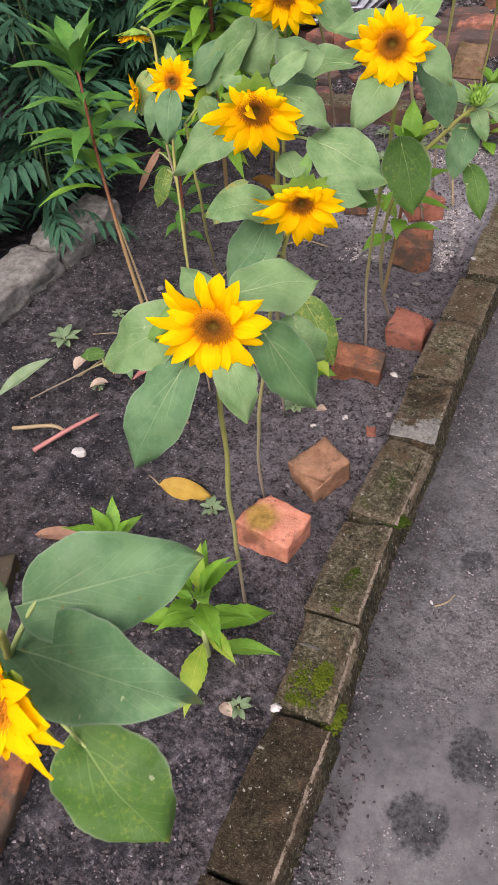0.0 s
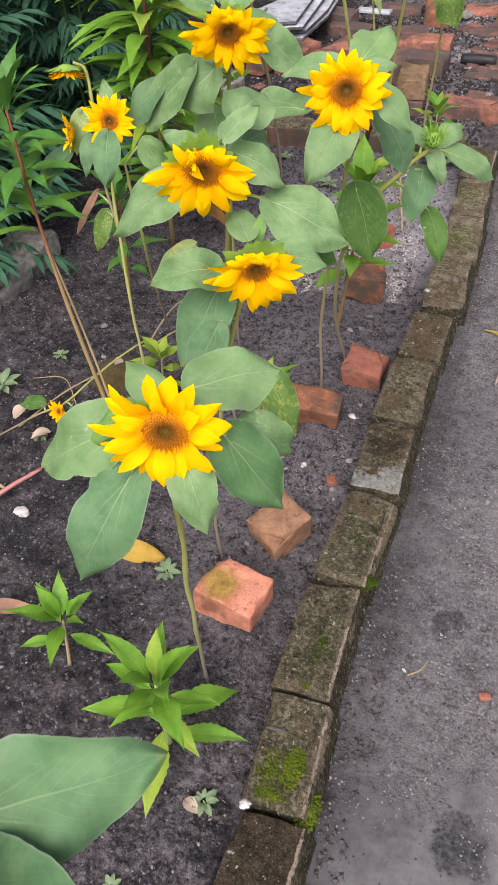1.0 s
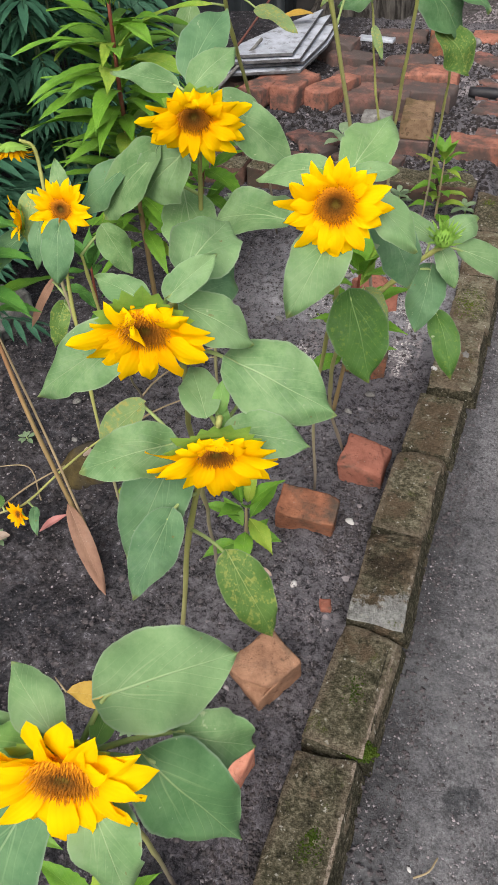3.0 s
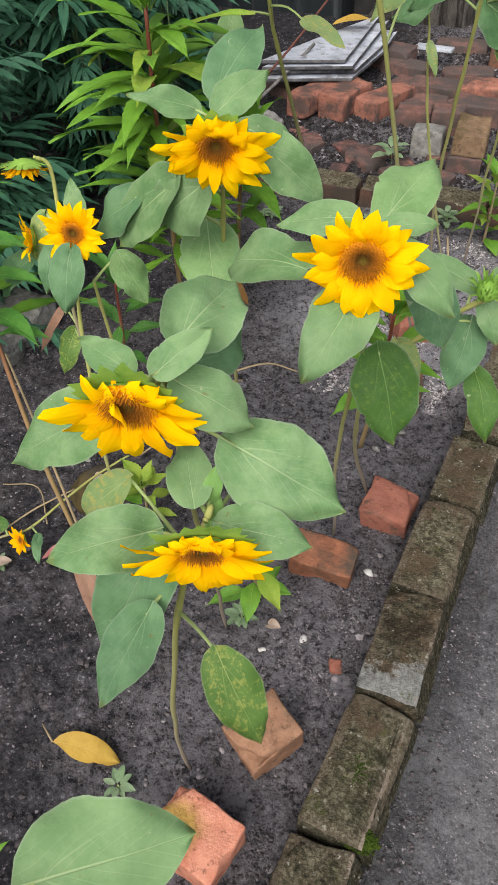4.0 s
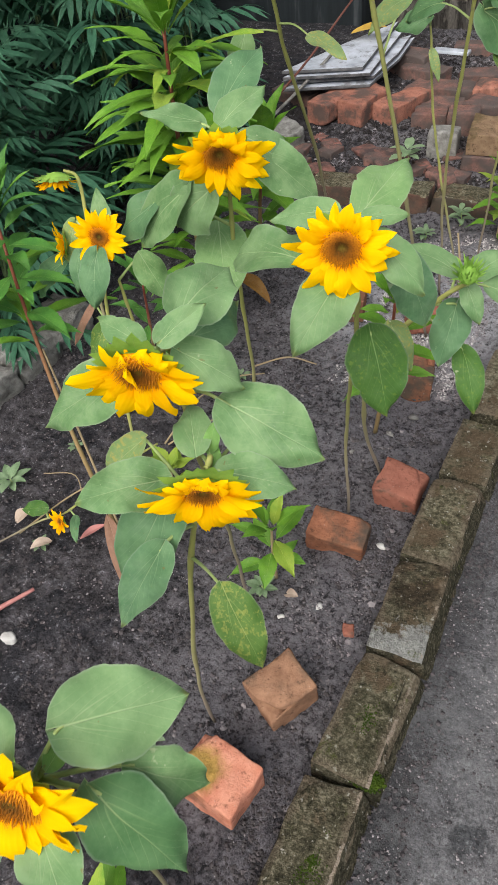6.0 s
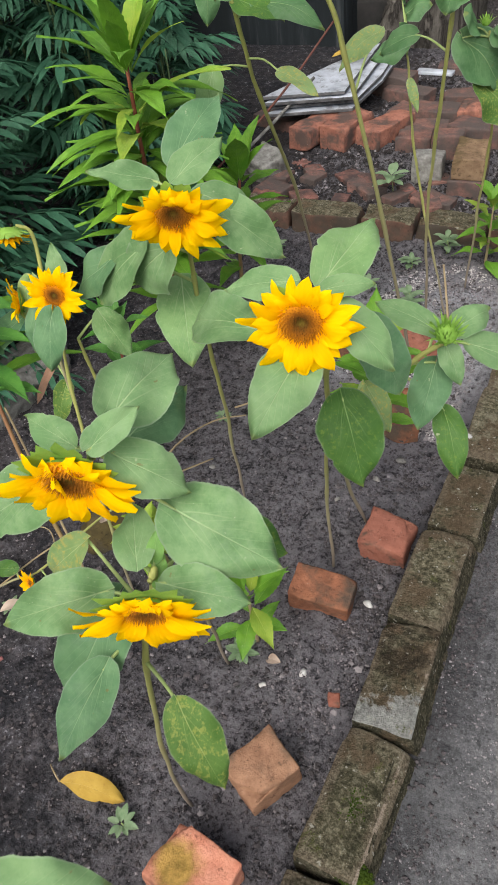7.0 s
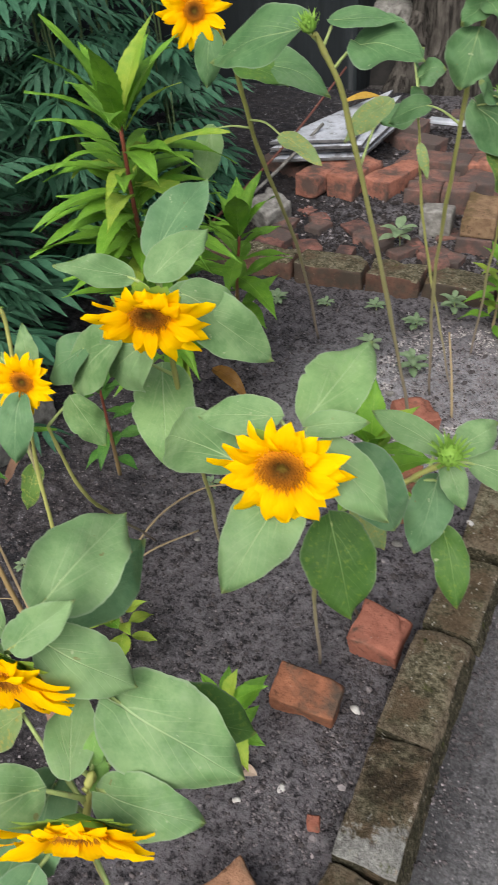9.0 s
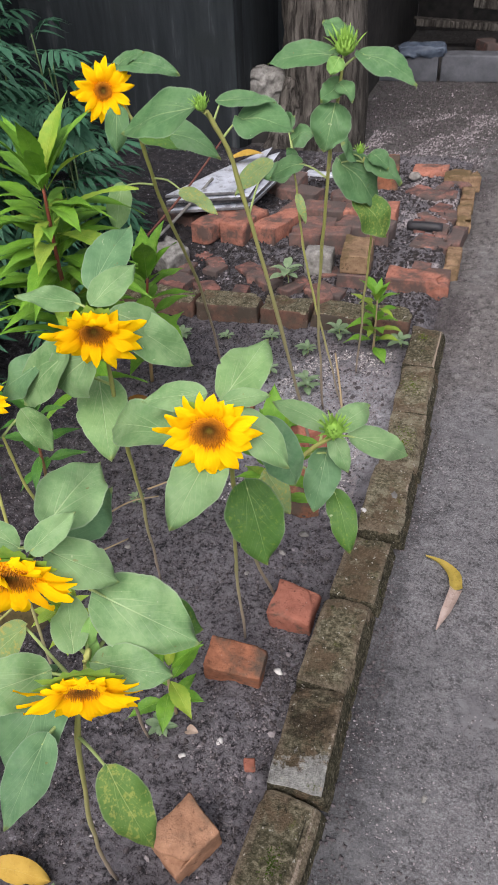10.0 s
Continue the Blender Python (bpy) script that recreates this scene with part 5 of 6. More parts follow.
# the plant nearest the kerb's middle, bright open flower
p = sunflower("sunflower with one large open flower and broad leaves", [[(-0.289, 0.765, -0.03), (-0.280, 0.735, 0.25), (-0.250, 0.688, 0.60), (-0.222, 0.648, 0.775)]], [
    (-0.204, 0.684, 0.802, -0.132, 0.748, 0.792, 0.076, "L", (0.2, -0.3, 0.93)), (-0.223, 0.640, 0.818, -0.272, 0.672, 0.829, 0.037, "L"), (-0.258, 0.639, 0.779, -0.369, 0.615, 0.700, 0.072, "L"),
    (-0.235, 0.630, 0.811, -0.312, 0.627, 0.741, 0.036, "G", (0.2, -0.3, 0.93)), (-0.252, 0.610, 0.732, -0.312, 0.556, 0.594, 0.075, "B"), (-0.197, 0.625, 0.756, -0.165, 0.594, 0.686, 0.049, "L"),
    (-0.165, 0.659, 0.766, -0.104, 0.660, 0.672, 0.068, "T"), (-0.157, 0.691, 0.756, -0.114, 0.723, 0.698, 0.049, "L"), (-0.207, 0.660, 0.781, -0.213, 0.702, 0.768, 0.020, "G")], 1)
head(p, (-0.211, 0.624, 0.795), (0.28, -0.93, 0.12), 0.067, 0.024, 15, seed=4, cup=6, slim=1.05, label="large open yellow flower")

# the nearest plant of all
p = sunflower("sunflower with huge soft green leaves beside the kerb", [[(-0.33, 0.30, -0.03), (-0.29, 0.27, 0.30), (-0.22, 0.225, 0.68), (-0.190, 0.215, 0.808)]], [
    (-0.192, 0.260, 0.786, -0.079, 0.331, 0.807, 0.084, "B"), (-0.196, 0.227, 0.758, -0.038, 0.221, 0.798, 0.081, "B", (0.25, -0.3, 0.9)), (-0.126, 0.191, 0.717, -0.053, 0.174, 0.637, 0.089, "D"),
    (-0.223, 0.220, 0.759, -0.266, 0.285, 0.738, 0.032, "L"), (-0.230, 0.163, 0.701, -0.222, 0.134, 0.592, 0.045, "D")], 2)
head(p, (-0.154, 0.166, 0.830), (-0.10, -0.93, 0.30), 0.064, 0.025, 13, seed=9, cup=10, slim=1.15, label="large open yellow flower")

# the plant whose flower looks down
p = sunflower("sunflower with a nodding flower and a yellow lower leaf", [[(-0.373, 1.054, -0.03), (-0.366, 1.03, 0.20), (-0.300, 1.00, 0.58), (-0.250, 0.998, 0.765), (-0.245, 0.985, 0.775)]], [
    (-0.299, 0.973, 0.748, -0.361, 0.904, 0.758, 0.063, "L"), (-0.286, 0.930, 0.683, -0.292, 0.845, 0.649, 0.051, "B"), (-0.305, 0.995, 0.704, -0.334, 0.907, 0.622, 0.076, "B"),
    (-0.230, 0.993, 0.768, -0.153, 1.010, 0.753, 0.050, "L"), (-0.228, 0.956, 0.598, -0.170, 0.923, 0.517, 0.057, "Y"), (-0.356, 1.026, 0.740, -0.409, 1.014, 0.675, 0.040, "S"),
    (-0.259, 0.992, 0.791, -0.300, 1.055, 0.791, 0.042, "L"), (-0.250, 1.005, 0.782, -0.245, 1.020, 0.815, 0.018, "G"), (-0.246, 0.995, 0.756, -0.245, 1.016, 0.782, 0.015, "G"),
    (-0.233, 1.081, 0.756, -0.166, 1.121, 0.691, 0.060, "D")], 3)
head(p, (-0.236, 0.960, 0.768), (0.40, -0.87, -0.24), 0.071, 0.021, 17, False, seed=12, cup=7, slim=0.92, ruff=0.52, short=0.62, label="yellow flower nodding towards the soil")

# its neighbour with a ragged flower
p = sunflower("sunflower with a ragged flower and stacked broad leaves", [[(-0.434, 1.331, -0.03), (-0.405, 1.25, 0.30), (-0.330, 1.09, 0.70), (-0.305, 1.045, 0.865), (-0.308, 1.025, 0.880)]], [
    (-0.347, 1.020, 0.848, -0.453, 0.981, 0.769, 0.065, "L"), (-0.332, 1.033, 0.882, -0.390, 1.044, 0.892, 0.033, "L"), (-0.289, 1.051, 0.917, -0.285, 1.152, 0.911, 0.068, "L", (0.25, -0.85, 0.6)),
    (-0.302, 1.076, 0.862, -0.293, 1.173, 0.852, 0.064, "B", (0.25, -0.85, 0.6)), (-0.289, 1.013, 0.911, -0.255, 1.047, 0.938, 0.031, "L"), (-0.284, 1.034, 0.882, -0.225, 1.052, 0.836, 0.052, "L"),
    (-0.240, 1.042, 0.817, -0.136, 1.048, 0.767, 0.084, "L")], 4)
head(p, (-0.318, 1.003, 0.872), (0.27, -0.92, -0.22), 0.072, 0.025, 15, seed=21, short=0.62, cup=6, slim=1.1, ruff=0.55, label="ragged yellow flower with petals folded inward", folded=4)

# the open flower beside the kerb
p = sunflower("sunflower with a round open flower above drooping leaves", [[(-0.316, 1.627, -0.03), (-0.305, 1.58, 0.30), (-0.225, 1.40, 0.70), (-0.200, 1.32, 0.868)]], [
    (-0.201, 1.351, 0.891, -0.177, 1.454, 0.914, 0.066, "P"), (-0.198, 1.336, 0.885, -0.146, 1.358, 0.889, 0.028, "L"), (-0.232, 1.322, 0.899, -0.316, 1.320, 0.875, 0.040, "L"),
    (-0.278, 1.321, 0.826, -0.413, 1.394, 0.751, 0.075, "L"), (-0.210, 1.297, 0.828, -0.237, 1.199, 0.769, 0.072, "L"), (-0.209, 1.419, 0.654, -0.164, 1.372, 0.543, 0.093, "D"),
    (-0.177, 1.323, 0.871, -0.107, 1.308, 0.814, 0.052, "L"), (-0.172, 1.396, 0.805, -0.123, 1.398, 0.703, 0.065, "B"), (-0.205, 1.514, 0.607, -0.168, 1.514, 0.524, 0.045, "S")], 5)
head(p, (-0.204, 1.281, 0.878), (0.26, -0.95, 0.06), 0.065, 0.0265, 20, seed=31, cup=4, slim=1.18, short=0.2, label="round open yellow flower with a brown disc")

# the branch with a closed bud beside it
p = sunflower("young sunflower with a closed green bud over the kerb", [[(-0.284, 1.772, -0.03), (-0.300, 1.68, 0.22), (-0.245, 1.56, 0.50), (-0.150, 1.545, 0.640), (-0.102, 1.543, 0.690)]], [
    (-0.069, 1.578, 0.668, 0.014, 1.640, 0.599, 0.055, "L"), (-0.102, 1.551, 0.680, -0.071, 1.528, 0.631, 0.036, "L"), (-0.091, 1.533, 0.570, -0.050, 1.474, 0.497, 0.050, "D"),
    (-0.121, 1.565, 0.692, -0.216, 1.581, 0.714, 0.042, "L"), (-0.095, 1.580, 0.690, -0.060, 1.640, 0.690, 0.047, "L"), (-0.115, 1.555, 0.638, -0.119, 1.487, 0.567, 0.062, "B")], 6, 0.0055)
bud(p, (-0.100, 1.541, 0.706), (0.1, -0.5, 0.85), 0.016)

# the plant behind with a wide flower
p = sunflower("sunflower with a wide flower facing forward", [[(-0.588, 1.748, -0.03), (-0.560, 1.68, 0.30), (-0.500, 1.55, 0.70), (-0.455, 1.485, 0.888)]], [
    (-0.493, 1.546, 0.922, -0.478, 1.660, 0.968, 0.066, "B"), (-0.487, 1.465, 0.927, -0.554, 1.421, 0.952, 0.039, "L"), (-0.463, 1.492, 0.920, -0.432, 1.575, 0.944, 0.051, "L"),
    (-0.430, 1.490, 0.891, -0.333, 1.536, 0.794, 0.074, "L"), (-0.419, 1.490, 0.898, -0.361, 1.539, 0.826, 0.069, "L"), (-0.545, 1.494, 0.808, -0.659, 1.506, 0.678, 0.089, "L", (0, -0.7, 0.65)),
    (-0.497, 1.486, 0.815, -0.571, 1.495, 0.735, 0.101, "L", (0.4, -0.55, 0.72)), (-0.534, 1.565, 0.703, -0.471, 1.456, 0.629, 0.094, "P"), (-0.617, 1.505, 0.766, -0.726, 1.525, 0.669, 0.066, "B")], 7)
head(p, (-0.450, 1.448, 0.893), (0.36, -0.89, -0.24), 0.075, 0.026, 17, False, seed=41, short=0.45, cup=6, slim=1.05, ruff=0.42, label="wide golden flower with a brown disc")

# the small flowered plant
p = sunflower("small sunflower with three flowers, one hanging over", [
    [(-0.668, 1.375, -0.06), (-0.690, 1.395, 0.20), (-0.722, 1.44, 0.52), (-0.722, 1.475, 0.690)], [(-0.716, 1.432, 0.48), (-0.755, 1.475, 0.60), (-0.786, 1.53, 0.760), (-0.806, 1.522, 0.793)],
    [(-0.838, 1.817, -0.07), (-0.755, 1.62, 0.25), (-0.705, 1.51, 0.44), (-0.698, 1.47, 0.625)]], [
    (-0.712, 1.445, 0.690, -0.706, 1.395, 0.608, 0.056, "B"), (-0.770, 1.470, 0.670, -0.775, 1.440, 0.600, 0.030, "B"), (-0.840, 1.500, 0.620, -0.930, 1.500, 0.520, 0.055, "B"),
    (-0.730, 1.500, 0.700, -0.751, 1.531, 0.765, 0.036, "L"), (-0.660, 1.500, 0.660, -0.624, 1.505, 0.578, 0.055, "P"), (-0.770, 1.480, 0.50, -0.790, 1.450, 0.42, 0.040, "Y"),
    (-0.80, 1.50, 0.53, -0.85, 1.47, 0.44, 0.018, "W"), (-0.80, 1.51, 0.70, -0.82, 1.49, 0.62, 0.045, "S")], 8, 0.0042)
head(p, (-0.712, 1.462, 0.713), (0.30, -0.90, 0.20), 0.052, 0.019, 15, seed=51, cup=4, slim=1.1, label="small open yellow flower")
head(p, (-0.818, 1.510, 0.782), (0.08, -0.20, -0.97), 0.042, 0.021, 15, True, seed=55, cup=26, slim=0.9, ruff=1.05, label="withering flower hanging face down")
head(p, (-0.818, 1.485, 0.668), (-0.65, -0.60, 0.15), 0.042, 0.016, 10, seed=57, cup=24, label="half open yellow flower")

# tall plants at the back
p = sunflower("tall sunflower with a flower at its top", [[(-0.773, 2.740, -0.030), (-0.755, 2.574, 0.351), (-0.732, 2.327, 0.722), (-0.717, 2.210, 0.928), (-0.755, 2.200, 1.030)]], [
    (-0.740, 2.211, 1.085, -0.601, 2.203, 1.073, 0.059, "T"), (-0.753, 2.217, 1.081, -0.684, 2.218, 1.111, 0.042, "T"), (-0.746, 2.172, 1.002, -0.750, 2.150, 0.914, 0.055, "T"),
    (-0.660, 2.217, 0.944, -0.517, 2.199, 0.903, 0.075, "T"), (-0.707, 2.215, 0.947, -0.589, 2.172, 0.922, 0.064, "D"), (-0.792, 2.224, 0.804, -0.810, 2.195, 0.703, 0.062, "P"),
    (-0.620, 2.210, 0.813, -0.518, 2.157, 0.789, 0.041, "S")], 9, 0.0058)
head(p, (-0.774, 2.175, 1.041), (0.40, -0.88, 0.10), 0.066, 0.022, 16, seed=61, cup=4, label="small high yellow flower")

p = sunflower("tall sunflower with a closed bud and spotted leaves", [[(-0.340, 2.355, -0.030), (-0.381, 2.234, 0.401), (-0.426, 2.059, 0.901), (-0.455, 2.000, 1.045), (-0.462, 1.985, 1.060)]], [
    (-0.497, 2.008, 1.061, -0.668, 2.029, 0.997, 0.101, "T"), (-0.436, 2.017, 1.073, -0.337, 2.033, 1.070, 0.038, "T"), (-0.401, 2.026, 1.039, -0.295, 2.013, 1.024, 0.096, "T"),
    (-0.402, 2.176, 0.905, -0.458, 2.113, 0.855, 0.046, "S")], 10, 0.0058)
bud(p, (-0.466, 1.980, 1.072), (-0.1, -0.3, 0.95), 0.012)

p = sunflower("tallest sunflower with a spiky green bud", [[(-0.361, 2.580, -0.030), (-0.354, 2.467, 0.416), (-0.294, 2.298, 0.851), (-0.258, 2.250, 1.100)]], [
    (-0.284, 2.249, 1.107, -0.411, 2.227, 1.092, 0.064, "T"), (-0.214, 2.248, 1.110, -0.098, 2.211, 1.065, 0.070, "T"), (-0.254, 2.279, 1.131, -0.311, 2.290, 1.161, 0.057, "T"),
    (-0.262, 2.229, 1.105, -0.273, 2.205, 1.081, 0.037, "G"), (-0.263, 2.259, 1.050, -0.297, 2.221, 1.026, 0.052, "T"), (-0.261, 2.248, 1.052, -0.227, 2.221, 1.027, 0.041, "T"),
    (-0.272, 2.243, 1.006, -0.282, 2.204, 0.927, 0.089, "T"), (-0.366, 2.308, 0.862, -0.441, 2.317, 0.820, 0.053, "T")], 11, 0.0052)
bud(p, (-0.252, 2.245, 1.125), (0.05, -0.35, 0.93), 0.021, "spiky green flower bud")

p = sunflower("slender sunflower with a small bud and bent leaves", [[(-0.301, 2.816, -0.03), (-0.275, 2.75, 0.30), (-0.250, 2.65, 0.60), (-0.270, 2.60, 0.79)]], [
    (-0.324, 2.583, 0.776, -0.226, 2.598, 0.652, 0.125, "T"), (-0.272, 2.558, 0.692, -0.193, 2.580, 0.584, 0.107, "Y"), (-0.252, 2.598, 0.784, -0.165, 2.592, 0.729, 0.071, "T"),
    (-0.301, 2.600, 0.800, -0.316, 2.560, 0.840, 0.086, "T"), (-0.246, 2.600, 0.800, -0.200, 2.580, 0.770, 0.054, "T")], 12, 0.0045)
bud(p, (-0.277, 2.585, 0.812), (0.0, -0.4, 0.9), 0.010)

p = sunflower("slender sunflower stalk with small top leaves", [[(-0.306, 2.611, -0.03), (-0.372, 2.62, 0.22), (-0.430, 2.60, 0.50), (-0.454, 2.58, 0.74)]], [
    (-0.456, 2.570, 0.760, -0.536, 2.550, 0.736, 0.059, "T"), (-0.451, 2.580, 0.771, -0.470, 2.561, 0.816, 0.042, "T"), (-0.470, 2.620, 0.818, -0.413, 2.617, 0.845, 0.078, "T"),
    (-0.488, 2.640, 0.850, -0.468, 2.626, 0.879, 0.063, "T"), (-0.441, 2.570, 0.681, -0.411, 2.541, 0.621, 0.026, "S")], 13, 0.0042)

# ---- balsam plants ----
def balsam(label, line, count, length, mat, crown=9, low=0.25, seed=0, thick=0.007, stalk=RED_STALK, ratio=0.27, spread=1.0, alt=None, name="balsam_plant", category="balsam"):
    """An upright plant with narrow toothed leaves round its stalk and a rosette at its top."""
    rng = random.Random(seed)
    origin = V(*line[0])
    plant = thing(name, origin, label, category, "balsam plants" if category == "balsam" else "")
    pts = [V(*p) - origin for p in line]
    part("stem", tube("stem", pts, [thick, thick * 0.8, thick * 0.5], stalk, 16, 7, 0.15, seed), plant)
    lines = curve_points(pts, 60)
    a = rng.random() * 6.3
    for k in range(count):
        a += 2.39996 + 0.5 * (rng.random() - 0.5)
        top = k >= count - crown
        q = 0.97 + 0.03 * rng.random() if top else low + (0.95 - low) * (k / max(1, count - crown)) ** 0.9
        c = lines[min(60, int(q * 60))]
        rank = (k - (count - crown)) / max(1, crown) if top else 0
        up = (0.25 + 1.6 * rank) if top else 0.10 + 0.7 * (rng.random() - 0.45)
        d = unit(V(math.cos(a), math.sin(a), up))
        ln = length * (0.75 + 0.4 * rng.random()) * (0.92 if top else 0.62 + 0.38 * min(1, 4 * (1 - q) + 0.35)) * spread
        base = c + d * 0.012
        tip = c + d * ln + V(0, 0, -0.20 * ln * (0 if top else 1) * rng.random())
        mt = alt if alt and rng.random() < 0.16 else mat
        me = blade(base, tip, ln * ratio * (0.9 + 0.3 * rng.random()), (0.15 * math.cos(a), 0.15 * math.sin(a), 1), mt, width_lance, 0.22, 0.07 + 0.06 * rng.random(), 0.05, 0.0, 0.0, 0.5 * (rng.random() - 0.5), 1, 6, 20, seed * 99 + k)
        part("leaf", me, plant)
    return plant


balsam("lush bright green balsam with long toothed leaves", [(-1.02, 2.27, -0.06), (-0.985, 2.20, 0.35), (-0.945, 2.12, 0.62), (-0.915, 2.080, 0.86)], 118, 0.230, BALSAM, 14, 0.18, 1, 0.008, ratio=0.19, alt=BALSAM_YELLOW)
balsam("bright green balsam growing beside a taller one", [(-1.00, 2.62, -0.05), (-0.95, 2.55, 0.22), (-0.90, 2.50, 0.42)], 24, 0.20, BALSAM, 8, 0.2, 2, 0.007)
balsam("balsam with a bare red stalk and leaves above", [(-0.80, 1.385, -0.06), (-0.862, 1.40, 0.25), (-0.925, 1.445, 0.50), (-0.955, 1.475, 0.72)], 36, 0.165, BALSAM_DARK, 10, 0.62, 3, 0.0055, ratio=0.225, alt=BALSAM)
balsam("balsam seedling with a rosette of bright leaves", [(-0.575, 0.735, -0.05), (-0.570, 0.745, 0.03), (-0.560, 0.745, 0.10)], 11, 0.110, BALSAM, 8, 0.5, 4, 0.004, BROWN_STALK, 0.26)
balsam("young balsam with a rosette of bright green leaves", [(-0.318, 0.645, -0.03), (-0.326, 0.655, 0.06), (-0.328, 0.660, 0.15)], 19, 0.135, BALSAM, 9, 0.15, 5, 0.006, PETIOLE, 0.27, alt=BALSAM_YELLOW)
balsam("small balsam with yellowing lower leaves", [(-0.400, 1.400, -0.03), (-0.385, 1.37, 0.10), (-0.375, 1.355, 0.20)], 15, 0.095, BALSAM, 7, 0.25, 6, 0.005, BROWN_STALK, 0.33, alt=BALSAM_YELLOW)
balsam("stunted yellow green balsam in the soil", [(-0.720, 1.52, -0.06), (-0.710, 1.51, 0.03), (-0.700, 1.50, 0.10)], 15, 0.085, BALSAM_YELLOW, 7, 0.25, 7, 0.004, BROWN_STALK, 0.42, alt=BALSAM)
balsam("bright balsam growing behind a sunflower", [(-0.350, 1.92, -0.04), (-0.300, 1.83, 0.25), (-0.265, 1.74, 0.50)], 22, 0.115, BALSAM, 8, 0.45, 8, 0.006, RED_STALK, 0.34, alt=BALSAM_YELLOW)
balsam("small balsam at the corner of the bed", [(-0.270, 2.965, -0.04), (-0.265, 2.95, 0.08), (-0.262, 2.94, 0.20)], 26, 0.105, BALSAM, 8, 0.2, 9, 0.005, BROWN_STALK, 0.34, alt=BALSAM_YELLOW)
balsam("leafy balsam in the shade of the hedge", [(-1.05, 1.98, -0.06), (-1.02, 1.95, 0.10), (-1.0, 1.93, 0.28)], 18, 0.12, BALSAM_DARK, 8, 0.3, 10, 0.006)


# ---- small weeds ----
def weed(x, y, size, seed, label="small grey green weed with rounded leaves", mat=WEED, count=8, height=0.6):
    rng = random.Random(seed)
    z = float(bed_height(np.array(x), np.array(y)))
    plant = thing("weed", (x, y, z), label, "weed", "small weeds")
    part("stem", tube("stem", [(0, 0, -0.01), (0.1 * size, 0, 0.3 * size * height), (0, 0, size * height)], [0.0022, 0.0015], PETIOLE, 5, 5), plant)
    for k in range(count):
        a = k * 1.5708 + 0.4 * rng.random() + (0.7 if (k // 4) % 2 else 0)
        h = size * height * (1 - 0.28 * (k // 4))
        d = V(math.cos(a), math.sin(a), 0.25 - 0.2 * rng.random())
        ln = size * (0.7 + 0.4 * rng.random())
        part("leaf", blade(V(0, 0, h) + d * 0.004, V(0, 0, h) + d * ln, ln * 0.42, (0, 0, 1), mat, width_oval, 0.2, 0.08, 0.03, 0, 0, 0, 0, 4, 6, seed * 9 + k), plant)


for k, (x, y, s) in enumerate(((-0.411, 3.02, 0.055), (-0.656, 2.96, 0.040), (-0.181, 3.02, 0.060), (-0.439, 2.66, 0.060), (-0.471, 0.977, 0.034), (-1.18, 1.44, 0.055), (-0.415, 1.36, 0.036), (-0.22, 0.565, 0.028),
                               (-0.82, 2.93, 0.035), (-0.99, 2.90, 0.045), (-0.70, 3.33, 0.085), (-1.10, 1.62, 0.030), (-0.885, 1.60, 0.030), (-0.80, 2.05, 0.03), (-0.60, 2.75, 0.05), (-0.50, 2.90, 0.05), (-0.31, 0.40, 0.02), (-0.98, 1.30, 0.028), (-1.02, 2.88, 0.035))):
    weed(x, y, s, 300 + k, height=1.0 if k in (0, 3, 10) else 0.5, count=8 if k % 3 else 12)


# ---- feathery hedge plants ----
def frond_mesh(seed, mat, pairs=6, length=0.17):
    """A feathered leaf: a midrib with paired narrow leaflets and one at the end, as one mesh."""
    rng = random.Random(seed)
    verts, faces, uvs = [], [], []

    def leaflet(c, d, ln, w):
        side = unit(np.cross(d, V(0, 0, 1)))
        i0 = len(verts)
        drop = V(0, 0, -0.35 * ln)
        verts.append(c)
        uvs.append((0.5, 0))
        for q, f in ((0.28, 0.85), (0.62, 0.80)):
            m = c + d * ln * q + drop * q * q
            verts.extend([m - side * w * f + V(0, 0, 0.2 * w), m, m + side * w * f + V(0, 0, 0.2 * w)])
            uvs.extend([(0.1, q), (0.5, q), (0.9, q)])
        verts.append(c + d * ln + drop)
        uvs.append((0.5, 1))
        faces.extend([(i0, i0 + 1, i0 + 2), (i0, i0 + 2, i0 + 3), (i0 + 1, i0 + 4, i0 + 5, i0 + 2), (i0 + 2, i0 + 5, i0 + 6, i0 + 3), (i0 + 4, i0 + 7, i0 + 5), (i0 + 5, i0 + 7, i0 + 6)])

    rib = [V(length * q, 0, 0.10 * length * math.sin(2.6 * q) - 0.16 * length * q * q) for q in np.linspace(0, 1, pairs + 2)]
    for k in range(1, pairs + 1):
        for sgn in (-1, 1):
            a = radians(62 - 6 * k) * sgn + 0.15 * (rng.random() - 0.5)
            d = unit(V(math.cos(a), math.sin(a), -0.10 - 0.25 * rng.random()))
            leaflet(rib[k], d, length * (0.36 + 0.14 * math.sin(math.pi * k / (pairs + 1))) * (0.9 + 0.2 * rng.random()), length * 0.060)
    leaflet(rib[-2], unit(rib[-1] - rib[-2]), length * 0.46, length * 0.062)
    i0 = len(verts)
    for c in rib:
        verts.extend([c + V(0, -0.0016, 0), c + V(0, 0.0016, 0), c + V(0, 0, -0.002)])
        uvs.extend([(0.5, 0.5)] * 3)
    for k in range(len(rib) - 1):
        for j in range(3):
            a, b = i0 + 3 * k + j, i0 + 3 * k + (j + 1) % 3
            faces.append((a, b, b + 3, a + 3))
    return mesh_of("frond", verts, faces, mat, uvs)


FRONDS = [frond_mesh(k, FERN, 4 + k % 3, 0.19 + 0.02 * k) for k in range(4)]


